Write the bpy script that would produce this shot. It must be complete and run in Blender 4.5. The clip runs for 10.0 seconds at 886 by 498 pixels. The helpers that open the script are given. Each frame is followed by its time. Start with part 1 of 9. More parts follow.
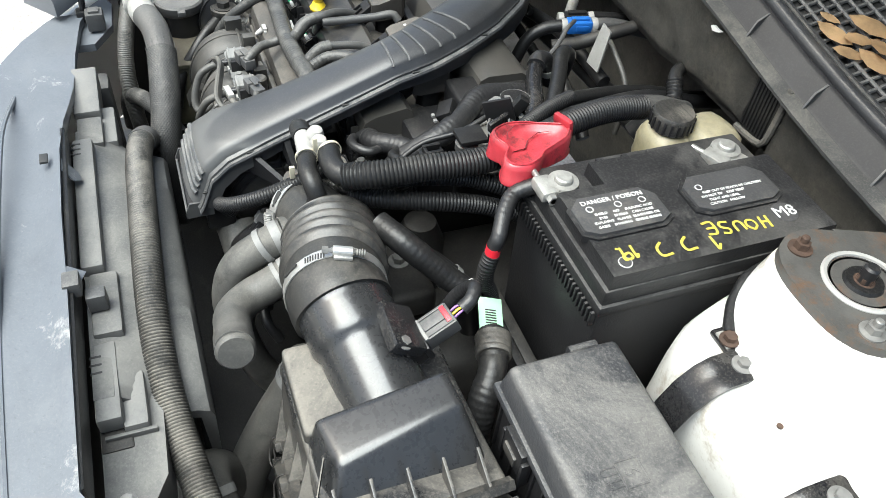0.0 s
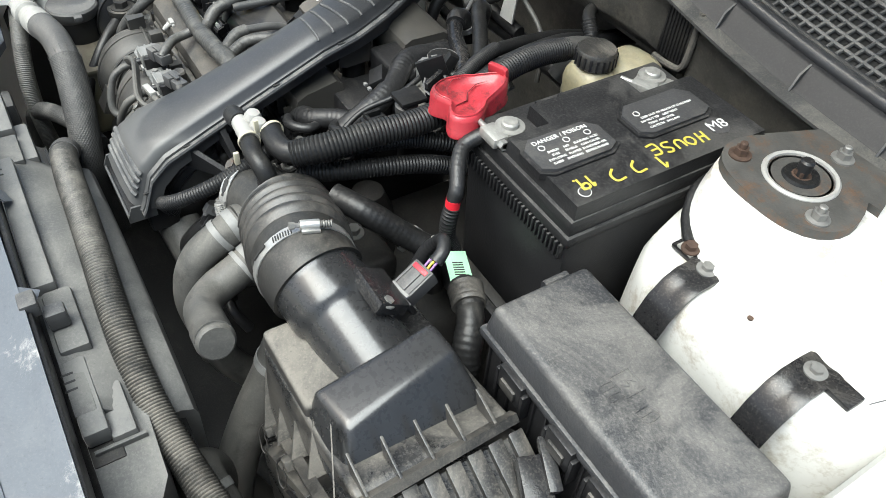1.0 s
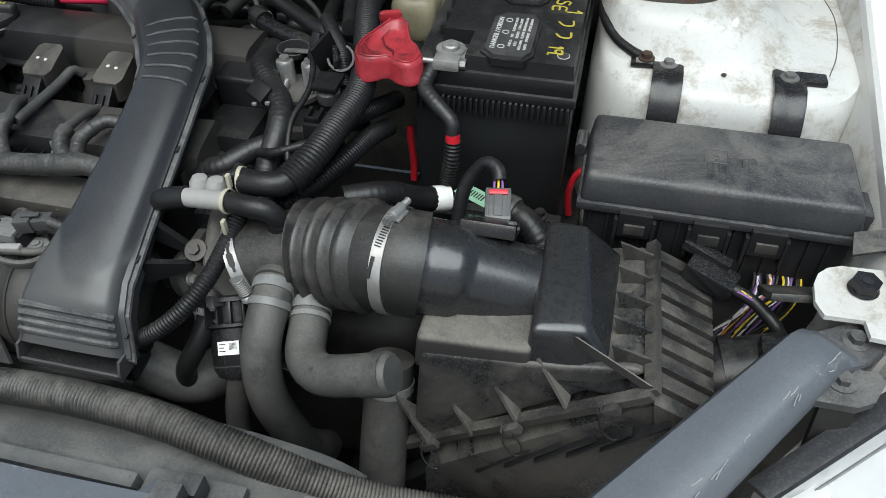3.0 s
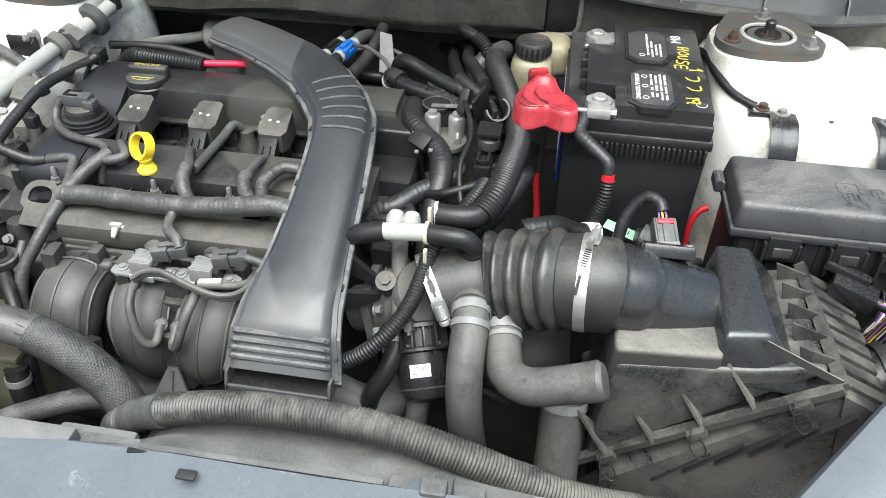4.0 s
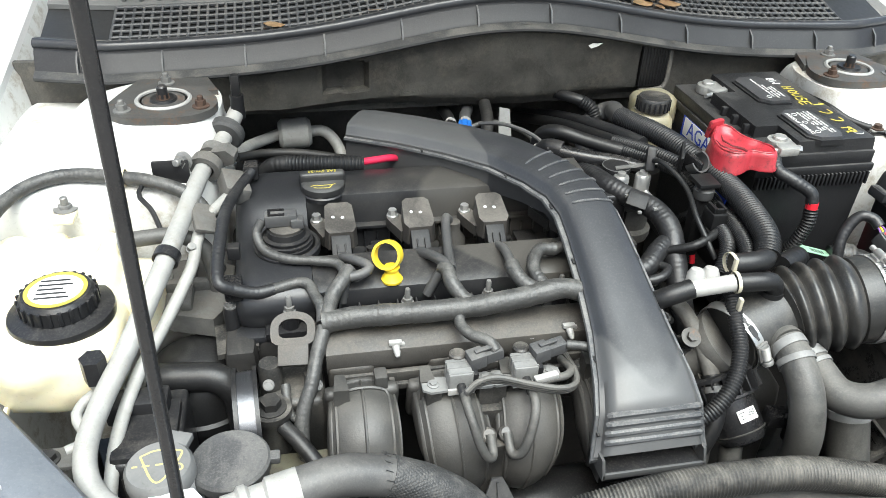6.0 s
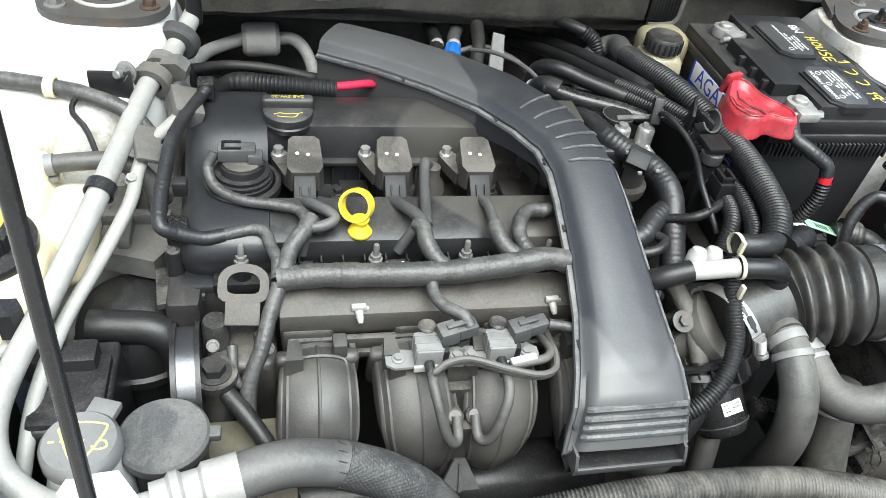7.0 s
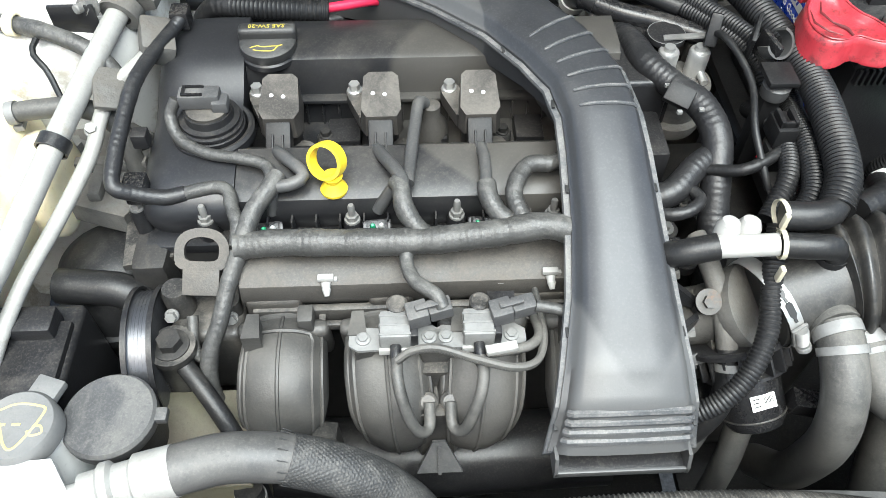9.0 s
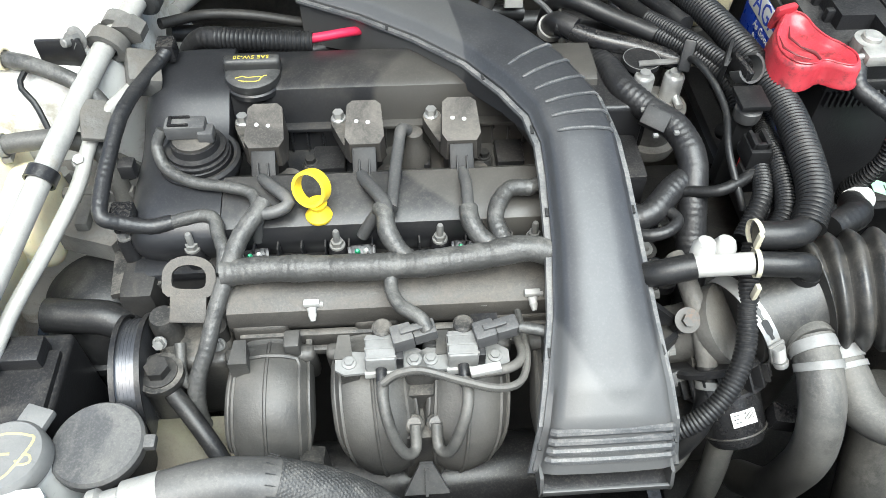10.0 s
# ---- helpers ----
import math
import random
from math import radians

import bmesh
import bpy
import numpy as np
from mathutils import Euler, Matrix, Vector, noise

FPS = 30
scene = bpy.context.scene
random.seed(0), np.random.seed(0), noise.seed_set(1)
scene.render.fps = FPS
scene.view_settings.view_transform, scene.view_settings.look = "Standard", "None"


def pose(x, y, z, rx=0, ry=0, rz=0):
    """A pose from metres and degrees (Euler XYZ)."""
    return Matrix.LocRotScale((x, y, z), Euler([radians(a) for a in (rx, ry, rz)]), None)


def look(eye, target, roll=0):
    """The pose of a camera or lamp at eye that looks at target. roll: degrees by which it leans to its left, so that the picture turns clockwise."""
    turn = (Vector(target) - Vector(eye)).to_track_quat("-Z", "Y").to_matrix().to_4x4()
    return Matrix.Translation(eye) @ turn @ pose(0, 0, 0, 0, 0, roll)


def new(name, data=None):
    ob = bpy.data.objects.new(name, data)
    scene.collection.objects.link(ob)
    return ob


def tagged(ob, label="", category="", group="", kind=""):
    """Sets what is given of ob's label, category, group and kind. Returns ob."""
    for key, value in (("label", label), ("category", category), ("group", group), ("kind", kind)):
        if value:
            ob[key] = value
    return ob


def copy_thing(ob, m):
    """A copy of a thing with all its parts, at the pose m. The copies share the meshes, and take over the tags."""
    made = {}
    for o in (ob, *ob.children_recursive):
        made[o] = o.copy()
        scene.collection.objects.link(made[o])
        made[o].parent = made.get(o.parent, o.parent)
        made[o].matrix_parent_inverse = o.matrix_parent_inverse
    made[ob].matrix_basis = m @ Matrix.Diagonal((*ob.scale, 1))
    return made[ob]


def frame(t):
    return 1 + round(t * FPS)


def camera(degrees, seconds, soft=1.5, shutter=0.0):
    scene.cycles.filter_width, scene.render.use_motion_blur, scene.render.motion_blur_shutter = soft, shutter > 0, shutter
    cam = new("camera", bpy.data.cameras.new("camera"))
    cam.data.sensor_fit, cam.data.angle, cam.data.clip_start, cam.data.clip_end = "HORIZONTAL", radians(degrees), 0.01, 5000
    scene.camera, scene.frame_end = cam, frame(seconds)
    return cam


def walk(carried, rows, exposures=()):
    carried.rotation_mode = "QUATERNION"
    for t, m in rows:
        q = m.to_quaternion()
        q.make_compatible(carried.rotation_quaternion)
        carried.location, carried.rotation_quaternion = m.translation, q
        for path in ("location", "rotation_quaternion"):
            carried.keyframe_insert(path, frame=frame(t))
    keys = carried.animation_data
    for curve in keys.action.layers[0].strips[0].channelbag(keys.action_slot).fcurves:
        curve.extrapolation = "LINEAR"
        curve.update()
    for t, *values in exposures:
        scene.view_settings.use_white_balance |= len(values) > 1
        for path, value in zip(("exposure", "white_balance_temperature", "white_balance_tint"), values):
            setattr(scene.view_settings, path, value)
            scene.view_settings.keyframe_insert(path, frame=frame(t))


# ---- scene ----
cam = camera(60.0, 10.0, 0.8)
PATH = [
    (0, (0.992, -0.35, 1.416), (-0.273, 0.241, -0.017), 6.7),
    (0.5, (1.005, -0.363, 1.413), (-0.244, 0.252, -0.023), 5.0),
    (1, (0.995, -0.408, 1.405), (-0.14, 0.375, -0.043), 4.6),
    (1.5, (0.988, -0.545, 1.373), (0.06, 0.509, -0.051), 2.1),
    (2, (0.948, -0.633, 1.368), (0.258, 0.623, -0.026), 1.9),
    (2.5, (0.802, -0.632, 1.345), (0.395, 0.711, -0.079), 0.5),
    (3, (0.673, -0.708, 1.347), (0.332, 0.68, -0.053), -1.0),
    (3.2, (0.616, -0.759, 1.346), (0.299, 0.671, -0.016), -1.7),
    (4.3, (0.382, -0.847, 1.358), (0.201, 0.721, 0.129), 3.2),
    (4.5, (0.313, -0.849, 1.359), (0.181, 0.72, 0.126), 4.4),
    (5, (0.093, -0.938, 1.371), (0.214, 0.689, 0.213), 3.7),
    (5.5, (-0.063, -0.926, 1.375), (0.223, 0.711, 0.262), 3.2),
    (5.7, (-0.089, -0.883, 1.366), (0.236, 0.755, 0.265), 1.0),
    (6.8, (-0.122, -0.739, 1.35), (0.339, 0.772, 0.123), 9.4),
    (7, (-0.099, -0.707, 1.35), (0.327, 0.742, 0.039), 9.4),
    (7.5, (0.01, -0.628, 1.339), (0.211, 0.75, -0.096), 4.9),
    (8, (0.056, -0.583, 1.315), (0.205, 0.714, -0.201), 3.7),
    (8.5, (0.044, -0.588, 1.349), (0.124, 0.63, -0.235), 2.9),
    (9, (0.054, -0.591, 1.355), (0.128, 0.639, -0.219), 1.0),
    (9.5, (0.055, -0.598, 1.359), (0.156, 0.664, -0.189), 1.3),
    (10, (0.059, -0.598, 1.366), (0.162, 0.676, -0.173), 1.0),
]
walk(cam, [(t, look(eye, target, roll)) for t, eye, target, roll in PATH],
     [(0, 2.48, 6480, 3.0), (1.0, 2.25, 6480, 3.0), (1.5, 1.78, 6450, 3.0), (2.0, 0.92, 6400, 3.0), (2.5, 0.38, 6350, 3.0), (3.0, 1.15, 6200, 3.0), (3.2, 1.55, 6250, 3.0), (4.3, 2.50, 6350, 3.0), (5.0, 2.72, 6380, 3.0), (5.5, 2.38, 6400, 3.0), (7.0, 2.45, 6300, 3.0), (8.0, 2.45, 6280, 3.0), (8.5, 2.62, 6280, 3.0), (10, 2.64, 6280, 3.0)])

from mathutils.bvhtree import BVHTree

# ---- light ----
world = bpy.data.worlds.new("sky")
scene.world = world
world.use_nodes = True
wn = world.node_tree
sky = wn.nodes.new("ShaderNodeTexSky")
sky.sky_type, sky.sun_disc = "NISHITA", False
sky.sun_elevation, sky.sun_rotation = radians(58), radians(200)
sky.air_density, sky.dust_density, sky.ozone_density = 1.0, 4.0, 0.6
wn.links.new(sky.outputs[0], wn.nodes["Background"].inputs[0])
wn.nodes["Background"].inputs[1].default_value = 0.046
sun = new("sun", bpy.data.lights.new("sun", "SUN"))
sun.data.energy, sun.data.angle, sun.data.color = 1.68, radians(52), (0.97, 0.99, 1.0)
sun.matrix_world = look((0.7, -1.3, 4.6), (0.2, 0, 0.8))

# ---- materials ----
MATS = {}


def mat(name, color, rough=0.5, metal=0.0, vary=0.25, scale=14.0, dust=0.0, dust_color=(0.26, 0.235, 0.20), bump=0.15,
        grain=500.0, streak=0.0, coat=0.0, trans=0.0, sss=0.0, stain=None, stain_amount=0.0, spec=0.5, side=0.0, soft=False):
    """A worn surface: two scales of colour change, dust that lies in patches on what faces up, and a fine grain."""
    m = bpy.data.materials.new(name)
    m.use_nodes = True
    nt = m.node_tree
    N, L = nt.nodes, nt.links
    b = N["Principled BSDF"]
    geo = N.new("ShaderNodeNewGeometry")
    tc = N.new("ShaderNodeTexCoord")

    def noisy(sc, det=6.0, ro=0.6, dist=0.0):
        n = N.new("ShaderNodeTexNoise")
        n.inputs["Scale"].default_value, n.inputs["Detail"].default_value = sc, det
        n.inputs["Roughness"].default_value, n.inputs["Distortion"].default_value = ro, dist
        L.new(geo.outputs["Position"], n.inputs["Vector"])
        return n.outputs["Fac"]

    def ramp(src, lo, hi):
        r = N.new("ShaderNodeMapRange")
        r.inputs["From Min"].default_value, r.inputs["From Max"].default_value = lo, hi
        L.new(src, r.inputs["Value"])
        return r.outputs["Result"]

    def mul(a, c):
        n = N.new("ShaderNodeMath")
        n.operation = "MULTIPLY"
        for i, v in enumerate((a, c)):
            if isinstance(v, (int, float)):
                n.inputs[i].default_value = v
            else:
                L.new(v, n.inputs[i])
        return n.outputs[0]

    def blend(fac, a, c):
        n = N.new("ShaderNodeMix")
        n.data_type = "RGBA"
        for k, v in (("Factor", fac), ("A", a), ("B", c)):
            s = [q for q in n.inputs if q.name == k and (q.type == ("VALUE" if k == "Factor" else "RGBA"))][0]
            if isinstance(v, tuple):
                s.default_value = (*v, 1)
            elif isinstance(v, (int, float)):
                s.default_value = v
            else:
                L.new(v, s)
        return [q for q in n.outputs if q.type == "RGBA"][0]

    lo = tuple(c * (1 - vary) for c in color)
    hi = tuple(min(1, c * (1 + vary)) for c in color)
    big = ramp(noisy(scale), 0.3, 0.7)
    col = blend(big, lo, hi)
    fine = ramp(noisy(scale * 9, 4.0), 0.35, 0.75)
    col = blend(mul(fine, 0.35), col, tuple(c * (1 + vary * 0.9) + 0.004 for c in color))
    rg = b.inputs["Roughness"]
    if stain_amount:
        st = ramp(noisy(scale * 1.2, 14.0, 0.80, 0.15), 0.60 - 0.18 * stain_amount, 0.70 - 0.18 * stain_amount)
        col = blend(mul(st, 0.8), col, stain)
    if dust:
        sep = N.new("ShaderNodeSeparateXYZ")
        L.new(geo.outputs["Normal"], sep.inputs[0])
        up = ramp(sep.outputs["Z"], -1.6 * side, 0.92)
        if soft:
            patch = ramp(noisy(scale * 0.8, 4.0, 0.5, 0.4), 0.52 - 0.30 * dust, 0.86 - 0.20 * dust)
        else:
            patch = ramp(noisy(scale * 0.8, 12.0, 0.74, 0.7), 0.56 - 0.20 * dust, 0.70 - 0.14 * dust)
        speck = ramp(noisy(scale * 26, 3.0), 0.54, 0.64)
        d = mul(mul(patch, up), min(0.9, 0.95 * dust))
        d2 = N.new("ShaderNodeMath")
        d2.operation = "MULTIPLY_ADD"
        d2.use_clamp = True
        L.new(mul(speck, up), d2.inputs[0])
        d2.inputs[1].default_value = (0.10 if soft else 0.36) * dust
        L.new(d, d2.inputs[2])
        col = blend(d2.outputs[0], col, dust_color)
        grit = ramp(noisy(430.0, 2.0), 0.52, 0.68)
        col = blend(mul(mul(grit, up), 0.06 + (0.14 if soft else 0.34) * dust), col, dust_color)
        pit = ramp(noisy(260.0, 3.0), 0.40, 0.28)
        col = blend(mul(pit, 0.30), col, tuple(c * 0.55 for c in color))
        r2 = N.new("ShaderNodeMapRange")
        r2.inputs["To Min"].default_value, r2.inputs["To Max"].default_value = rough, min(1.0, rough + 0.45)
        L.new(d2.outputs[0], r2.inputs["Value"])
        L.new(r2.outputs["Result"], rg)
    else:
        r2 = N.new("ShaderNodeMapRange")
        r2.inputs["To Min"].default_value, r2.inputs["To Max"].default_value = max(0.03, rough - 0.04), min(1.0, rough + 0.06)
        L.new(fine, r2.inputs["Value"])
        L.new(r2.outputs["Result"], rg)
    L.new(col, b.inputs["Base Color"])
    b.inputs["Metallic"].default_value = metal
    b.inputs["Specular IOR Level"].default_value = spec
    b.inputs["Coat Weight"].default_value = coat
    b.inputs["Transmission Weight"].default_value = trans
    if sss:
        b.inputs["Subsurface Weight"].default_value = sss
        b.inputs["Subsurface Radius"].default_value = (0.02, 0.015, 0.008)
    if bump:
        bp = N.new("ShaderNodeBump")
        bp.inputs["Strength"].default_value, bp.inputs["Distance"].default_value = bump, 0.001
        L.new(noisy(grain, 2.0), bp.inputs["Height"])
        b2 = N.new("ShaderNodeBump")
        b2.inputs["Strength"].default_value, b2.inputs["Distance"].default_value = min(1.0, bump * 0.7), 0.001
        L.new(noisy(grain * 0.16, 5.0), b2.inputs["Height"])
        L.new(bp.outputs[0], b2.inputs["Normal"])
        L.new(b2.outputs[0], b.inputs["Normal"])
    MATS[name] = m
    return m


PLASTIC = mat("black_plastic", (0.013, 0.013, 0.014), 0.32, dust=0.22, scale=16, dust_color=(0.17, 0.155, 0.135), spec=0.36)
GLOSSY = mat("satin_black_plastic", (0.012, 0.012, 0.013), 0.25, dust=0.12, scale=14, spec=0.42)
DUCT = mat("duct_plastic", (0.029, 0.030, 0.033), 0.36, dust=0.30, scale=10, dust_color=(0.15, 0.146, 0.138), bump=0.06, soft=True)
COVER = mat("valve_cover_plastic", (0.0145, 0.0148, 0.0162), 0.30, dust=0.30, scale=5, dust_color=(0.115, 0.104, 0.088), bump=0.05, spec=0.38)
DOME = mat("satin_cover_plastic", (0.015, 0.0155, 0.0175), 0.36, dust=0.10, scale=9, bump=0.05, dust_color=(0.12, 0.112, 0.10))
CAPP = mat("worn_cap_plastic", (0.022, 0.022, 0.022), 0.4, dust=0.5, scale=30, dust_color=(0.10, 0.098, 0.092))
COILP = mat("dusty_coil_resin", (0.034, 0.031, 0.028), 0.42, dust=0.58, scale=26, dust_color=(0.135, 0.122, 0.105))
DUSTY = mat("dusty_plastic", (0.022, 0.0216, 0.021), 0.34, side=0.3, dust=0.62, scale=18, dust_color=(0.168, 0.153, 0.132))
GREYPL = mat("grey_dusty_plastic", (0.055, 0.055, 0.056), 0.45, dust=0.5, scale=20, dust_color=(0.17, 0.163, 0.15))
AIRBOX = mat("airbox_plastic", (0.021, 0.0212, 0.022), 0.27, bump=0.04, spec=0.45, side=0.7, dust=0.62, scale=13, dust_color=(0.165, 0.152, 0.132))
SATIN = mat("satin_airbox_plastic", (0.020, 0.0203, 0.0212), 0.29, vary=0.10, scale=18, bump=0.01, coat=0.22, spec=0.55)
RUNNER = mat("dusty_runner_plastic", (0.030, 0.0293, 0.028), 0.40, side=0.45, dust=0.72, scale=16, dust_color=(0.122, 0.114, 0.101), bump=0.30, grain=300, soft=True, stain=(0.020, 0.0195, 0.019), stain_amount=0.40)
CAPG = mat("faded_grey_cap", (0.125, 0.125, 0.122), 0.45, dust=0.5, scale=24, dust_color=(0.21, 0.205, 0.19), soft=True)
FADED = mat("faded_cream_print", (0.44, 0.37, 0.15), 0.5, vary=0.25, scale=90, bump=0)
BELLD = mat("dusty_bellows_rubber", (0.018, 0.0178, 0.017), 0.42, dust=0.38, scale=16, dust_color=(0.13, 0.12, 0.104))
AIRSTEP = mat("dust_covered_plastic", (0.035, 0.034, 0.032), 0.45, dust=0.95, scale=15, dust_color=(0.165, 0.152, 0.132))
RAIL = mat("dusty_brown_cover", (0.040, 0.037, 0.033), 0.5, dust=0.65, scale=20, dust_color=(0.125, 0.112, 0.095), bump=0.4)
ARCH = mat("dusty_shroud_plastic", (0.075, 0.075, 0.073), 0.5, dust=0.6, scale=11, dust_color=(0.19, 0.185, 0.172))
WHITEB = mat("clean_white_plastic", (0.62, 0.62, 0.60), 0.32, vary=0.05, scale=30, dust=0.1, bump=0.03)
GREYW = mat("grey_white_metal", (0.165, 0.165, 0.16), 0.5, vary=0.25, scale=60, dust=0.3, dust_color=(0.2, 0.19, 0.17))
CREAM = mat("cream_nylon", (0.42, 0.39, 0.30), 0.45, vary=0.1, bump=0.05)
SLEEVE = mat("heat_shrink_sleeve", (0.05, 0.05, 0.05), 0.42, dust=0.4, scale=22, dust_color=(0.16, 0.15, 0.135))
GREENW = mat("green_wire", (0.03, 0.35, 0.16), 0.4, vary=0.05, bump=0)
PALE = mat("pale_dusty_plastic", (0.105, 0.105, 0.102), 0.45, dust=0.7, scale=11, dust_color=(0.185, 0.181, 0.171))
RUBBER = mat("rubber", (0.010, 0.010, 0.0105), 0.40, spec=0.36, dust=0.16, scale=22, dust_color=(0.15, 0.14, 0.12))
OLDRUB = mat("dusty_rubber", (0.050, 0.049, 0.046), 0.46, side=0.2, dust=0.62, scale=15, dust_color=(0.148, 0.140, 0.125), stain=(0.018, 0.017, 0.016), stain_amount=0.3)
TAPE = mat("cloth_tape", (0.036, 0.0355, 0.034), 0.42, dust=0.46, scale=34, bump=0.6, grain=300, dust_color=(0.185, 0.18, 0.165))
TAPEB = mat("black_vinyl_tape", (0.013, 0.013, 0.014), 0.42, dust=0.18, scale=30, bump=0.4, grain=260, dust_color=(0.14, 0.135, 0.125))
PLUG = mat("plug_plastic", (0.009, 0.009, 0.0095), 0.45, dust=0.12, scale=30, spec=0.25, dust_color=(0.12, 0.11, 0.10))
LOOM = mat("corrugated_loom", (0.010, 0.010, 0.0105), 0.42, spec=0.32, dust=0.14, scale=24, dust_color=(0.17, 0.16, 0.145))
LOOMD = mat("dusty_loom", (0.024, 0.0235, 0.022), 0.42, dust=0.66, scale=17, dust_color=(0.185, 0.172, 0.150))
HOSEG = mat("smooth_grey_hose", (0.050, 0.049, 0.048), 0.42, dust=0.45, scale=14, dust_color=(0.16, 0.152, 0.14))
BRAID = mat("braided_sleeve", (0.026, 0.026, 0.026), 0.5, dust=0.5, scale=30, bump=0.5, grain=900, dust_color=(0.175, 0.168, 0.155))
ALU = mat("cast_aluminium", (0.115, 0.112, 0.105), 0.55, metal=0.25, vary=0.4, scale=34, dust=0.85, bump=0.6, grain=260, dust_color=(0.125, 0.115, 0.10))
PIPE = mat("aluminium_pipe", (0.29, 0.286, 0.27), 0.55, metal=0.12, vary=0.22, scale=32, dust=0.5, dust_color=(0.29, 0.275, 0.245), bump=0.25, grain=300, stain=(0.22, 0.20, 0.17), stain_amount=0.25)
STEEL = mat("zinc_steel", (0.19, 0.187, 0.178), 0.48, metal=0.4, vary=0.3, scale=60, bump=0.2)
BRIGHT = mat("bright_steel", (0.46, 0.455, 0.44), 0.36, metal=0.75, vary=0.2, scale=60)
DARKST = mat("dark_steel", (0.022, 0.021, 0.020), 0.55, metal=0.3, vary=0.4, scale=40, dust=0.25, dust_color=(0.13, 0.115, 0.095))
RUST = mat("rusty_steel", (0.060, 0.036, 0.025), 0.75, metal=0.2, vary=0.6, scale=60, bump=0.5)
PLATE = mat("strut_plate_steel", (0.070, 0.068, 0.064), 0.55, metal=0.3, vary=0.3, scale=25, dust=0.4, dust_color=(0.13, 0.122, 0.11), stain=(0.13, 0.070, 0.038), stain_amount=0.45)
WHITE = mat("white_car_paint", (0.74, 0.74, 0.725), 0.30, vary=0.03, scale=9, dust=0.20, dust_color=(0.50, 0.44, 0.36), bump=0.03, coat=0.5)
APRON = mat("dirty_white_paint", (0.60, 0.60, 0.575), 0.42, vary=0.07, scale=12, dust=0.34, dust_color=(0.44, 0.39, 0.32), bump=0.06,
            stain=(0.33, 0.29, 0.23), stain_amount=0.50)
WHITEPL = mat("white_plastic", (0.31, 0.305, 0.29), 0.42, vary=0.08, scale=40, dust=0.15, bump=0.05)
BLUEGREY = mat("blue_grey_steel_paint", (0.105, 0.115, 0.13), 0.42, vary=0.12, scale=10, dust=0.14, dust_color=(0.24, 0.24, 0.24), bump=0.08,
               stain=(0.42, 0.41, 0.39), stain_amount=0.04)
BLANKET = mat("firewall_felt", (0.056, 0.053, 0.047), 0.68, vary=0.5, scale=16, dust=0.6, side=0.25, dust_color=(0.19, 0.175, 0.15), bump=1.0, grain=160,
              stain=(0.105, 0.095, 0.078), stain_amount=0.55)
BELLOW = mat("bellows_rubber", (0.020, 0.0198, 0.0195), 0.33, dust=0.46, side=0.3, scale=20, dust_color=(0.135, 0.123, 0.106), bump=0.06, spec=0.5)
SCRATCH = mat("scratched_paint", (0.30, 0.30, 0.30), 0.6, vary=0.1, bump=0)
BRACEF = mat("dusty_brace_end", (0.06, 0.06, 0.062), 0.55, vary=0.25, scale=40, dust=0.6, dust_color=(0.20, 0.19, 0.175), bump=0.3)
LEDGE = mat("dusty_cowl_edge", (0.035, 0.035, 0.035), 0.55, dust=0.5, scale=22, dust_color=(0.16, 0.15, 0.13))
COWL = mat("cowl_plastic", (0.050, 0.051, 0.053), 0.5, dust=0.5, scale=13, dust_color=(0.22, 0.21, 0.19))
DUCTD = mat("dusty_duct_edge", (0.045, 0.047, 0.050), 0.5, dust=0.55, scale=20, dust_color=(0.24, 0.23, 0.215))
SEALD = mat("dark_cowl_plastic", (0.013, 0.013, 0.0145), 0.45, spec=0.35, dust=0.14, scale=13, dust_color=(0.10, 0.095, 0.087))
SEAL = mat("seal_rubber", (0.025, 0.026, 0.029), 0.30, dust=0.15, scale=12)
TANK = mat("yellowed_tank_plastic", (0.72, 0.66, 0.47), 0.35, vary=0.14, scale=11, dust=0.1, sss=0.35, bump=0.05)
TANKG = mat("greenish_tank_plastic", (0.085, 0.081, 0.054), 0.45, vary=0.35, scale=20, dust_color=(0.082, 0.069, 0.052), dust=0.95, side=0.2, sss=0.1)
# Darker red that draws the boot's shaded hollow and a streak along its edge.
BOOTDARK = mat("dark_red_boot_mark", (0.10, 0.018, 0.020), 0.4, vary=0.5, scale=120)
RED = mat("red_vinyl", (0.36, 0.028, 0.040), 0.32, vary=0.25, scale=26, dust=0.26, dust_color=(0.32, 0.16, 0.15), bump=0.2, stain=(0.035, 0.014, 0.014), stain_amount=0.55)
REDP = mat("red_plastic", (0.62, 0.02, 0.035), 0.35, vary=0.08)
PINK = mat("pink_red_sleeve", (0.50, 0.02, 0.06), 0.35, vary=0.08)
YELLOW = mat("yellow_plastic", (0.72, 0.52, 0.03), 0.33, vary=0.06, scale=40, dust=0.05)
YPAINT = mat("yellow_marker", (0.46, 0.385, 0.06), 0.5, vary=0.1)
BLUE = mat("blue_plastic", (0.015, 0.12, 0.42), 0.35, vary=0.1, dust=0.1)
BLUEP = mat("blue_print", (0.012, 0.05, 0.42), 0.3, vary=0.05)
INK = mat("white_print", (0.62, 0.62, 0.60), 0.5, vary=0.08, scale=80)
PAPER = mat("paper_label", (0.78, 0.78, 0.75), 0.6, vary=0.06, scale=60)
BLACKP = mat("black_print", (0.02, 0.02, 0.02), 0.5, vary=0.05)
GREEN = mat("green_tag", (0.36, 0.62, 0.42), 0.45, vary=0.08, scale=60)
BATT = mat("battery_plastic", (0.013, 0.013, 0.014), 0.42, dust=0.55, scale=12, spec=0.38, dust_color=(0.100, 0.096, 0.090), bump=0.35, grain=420)
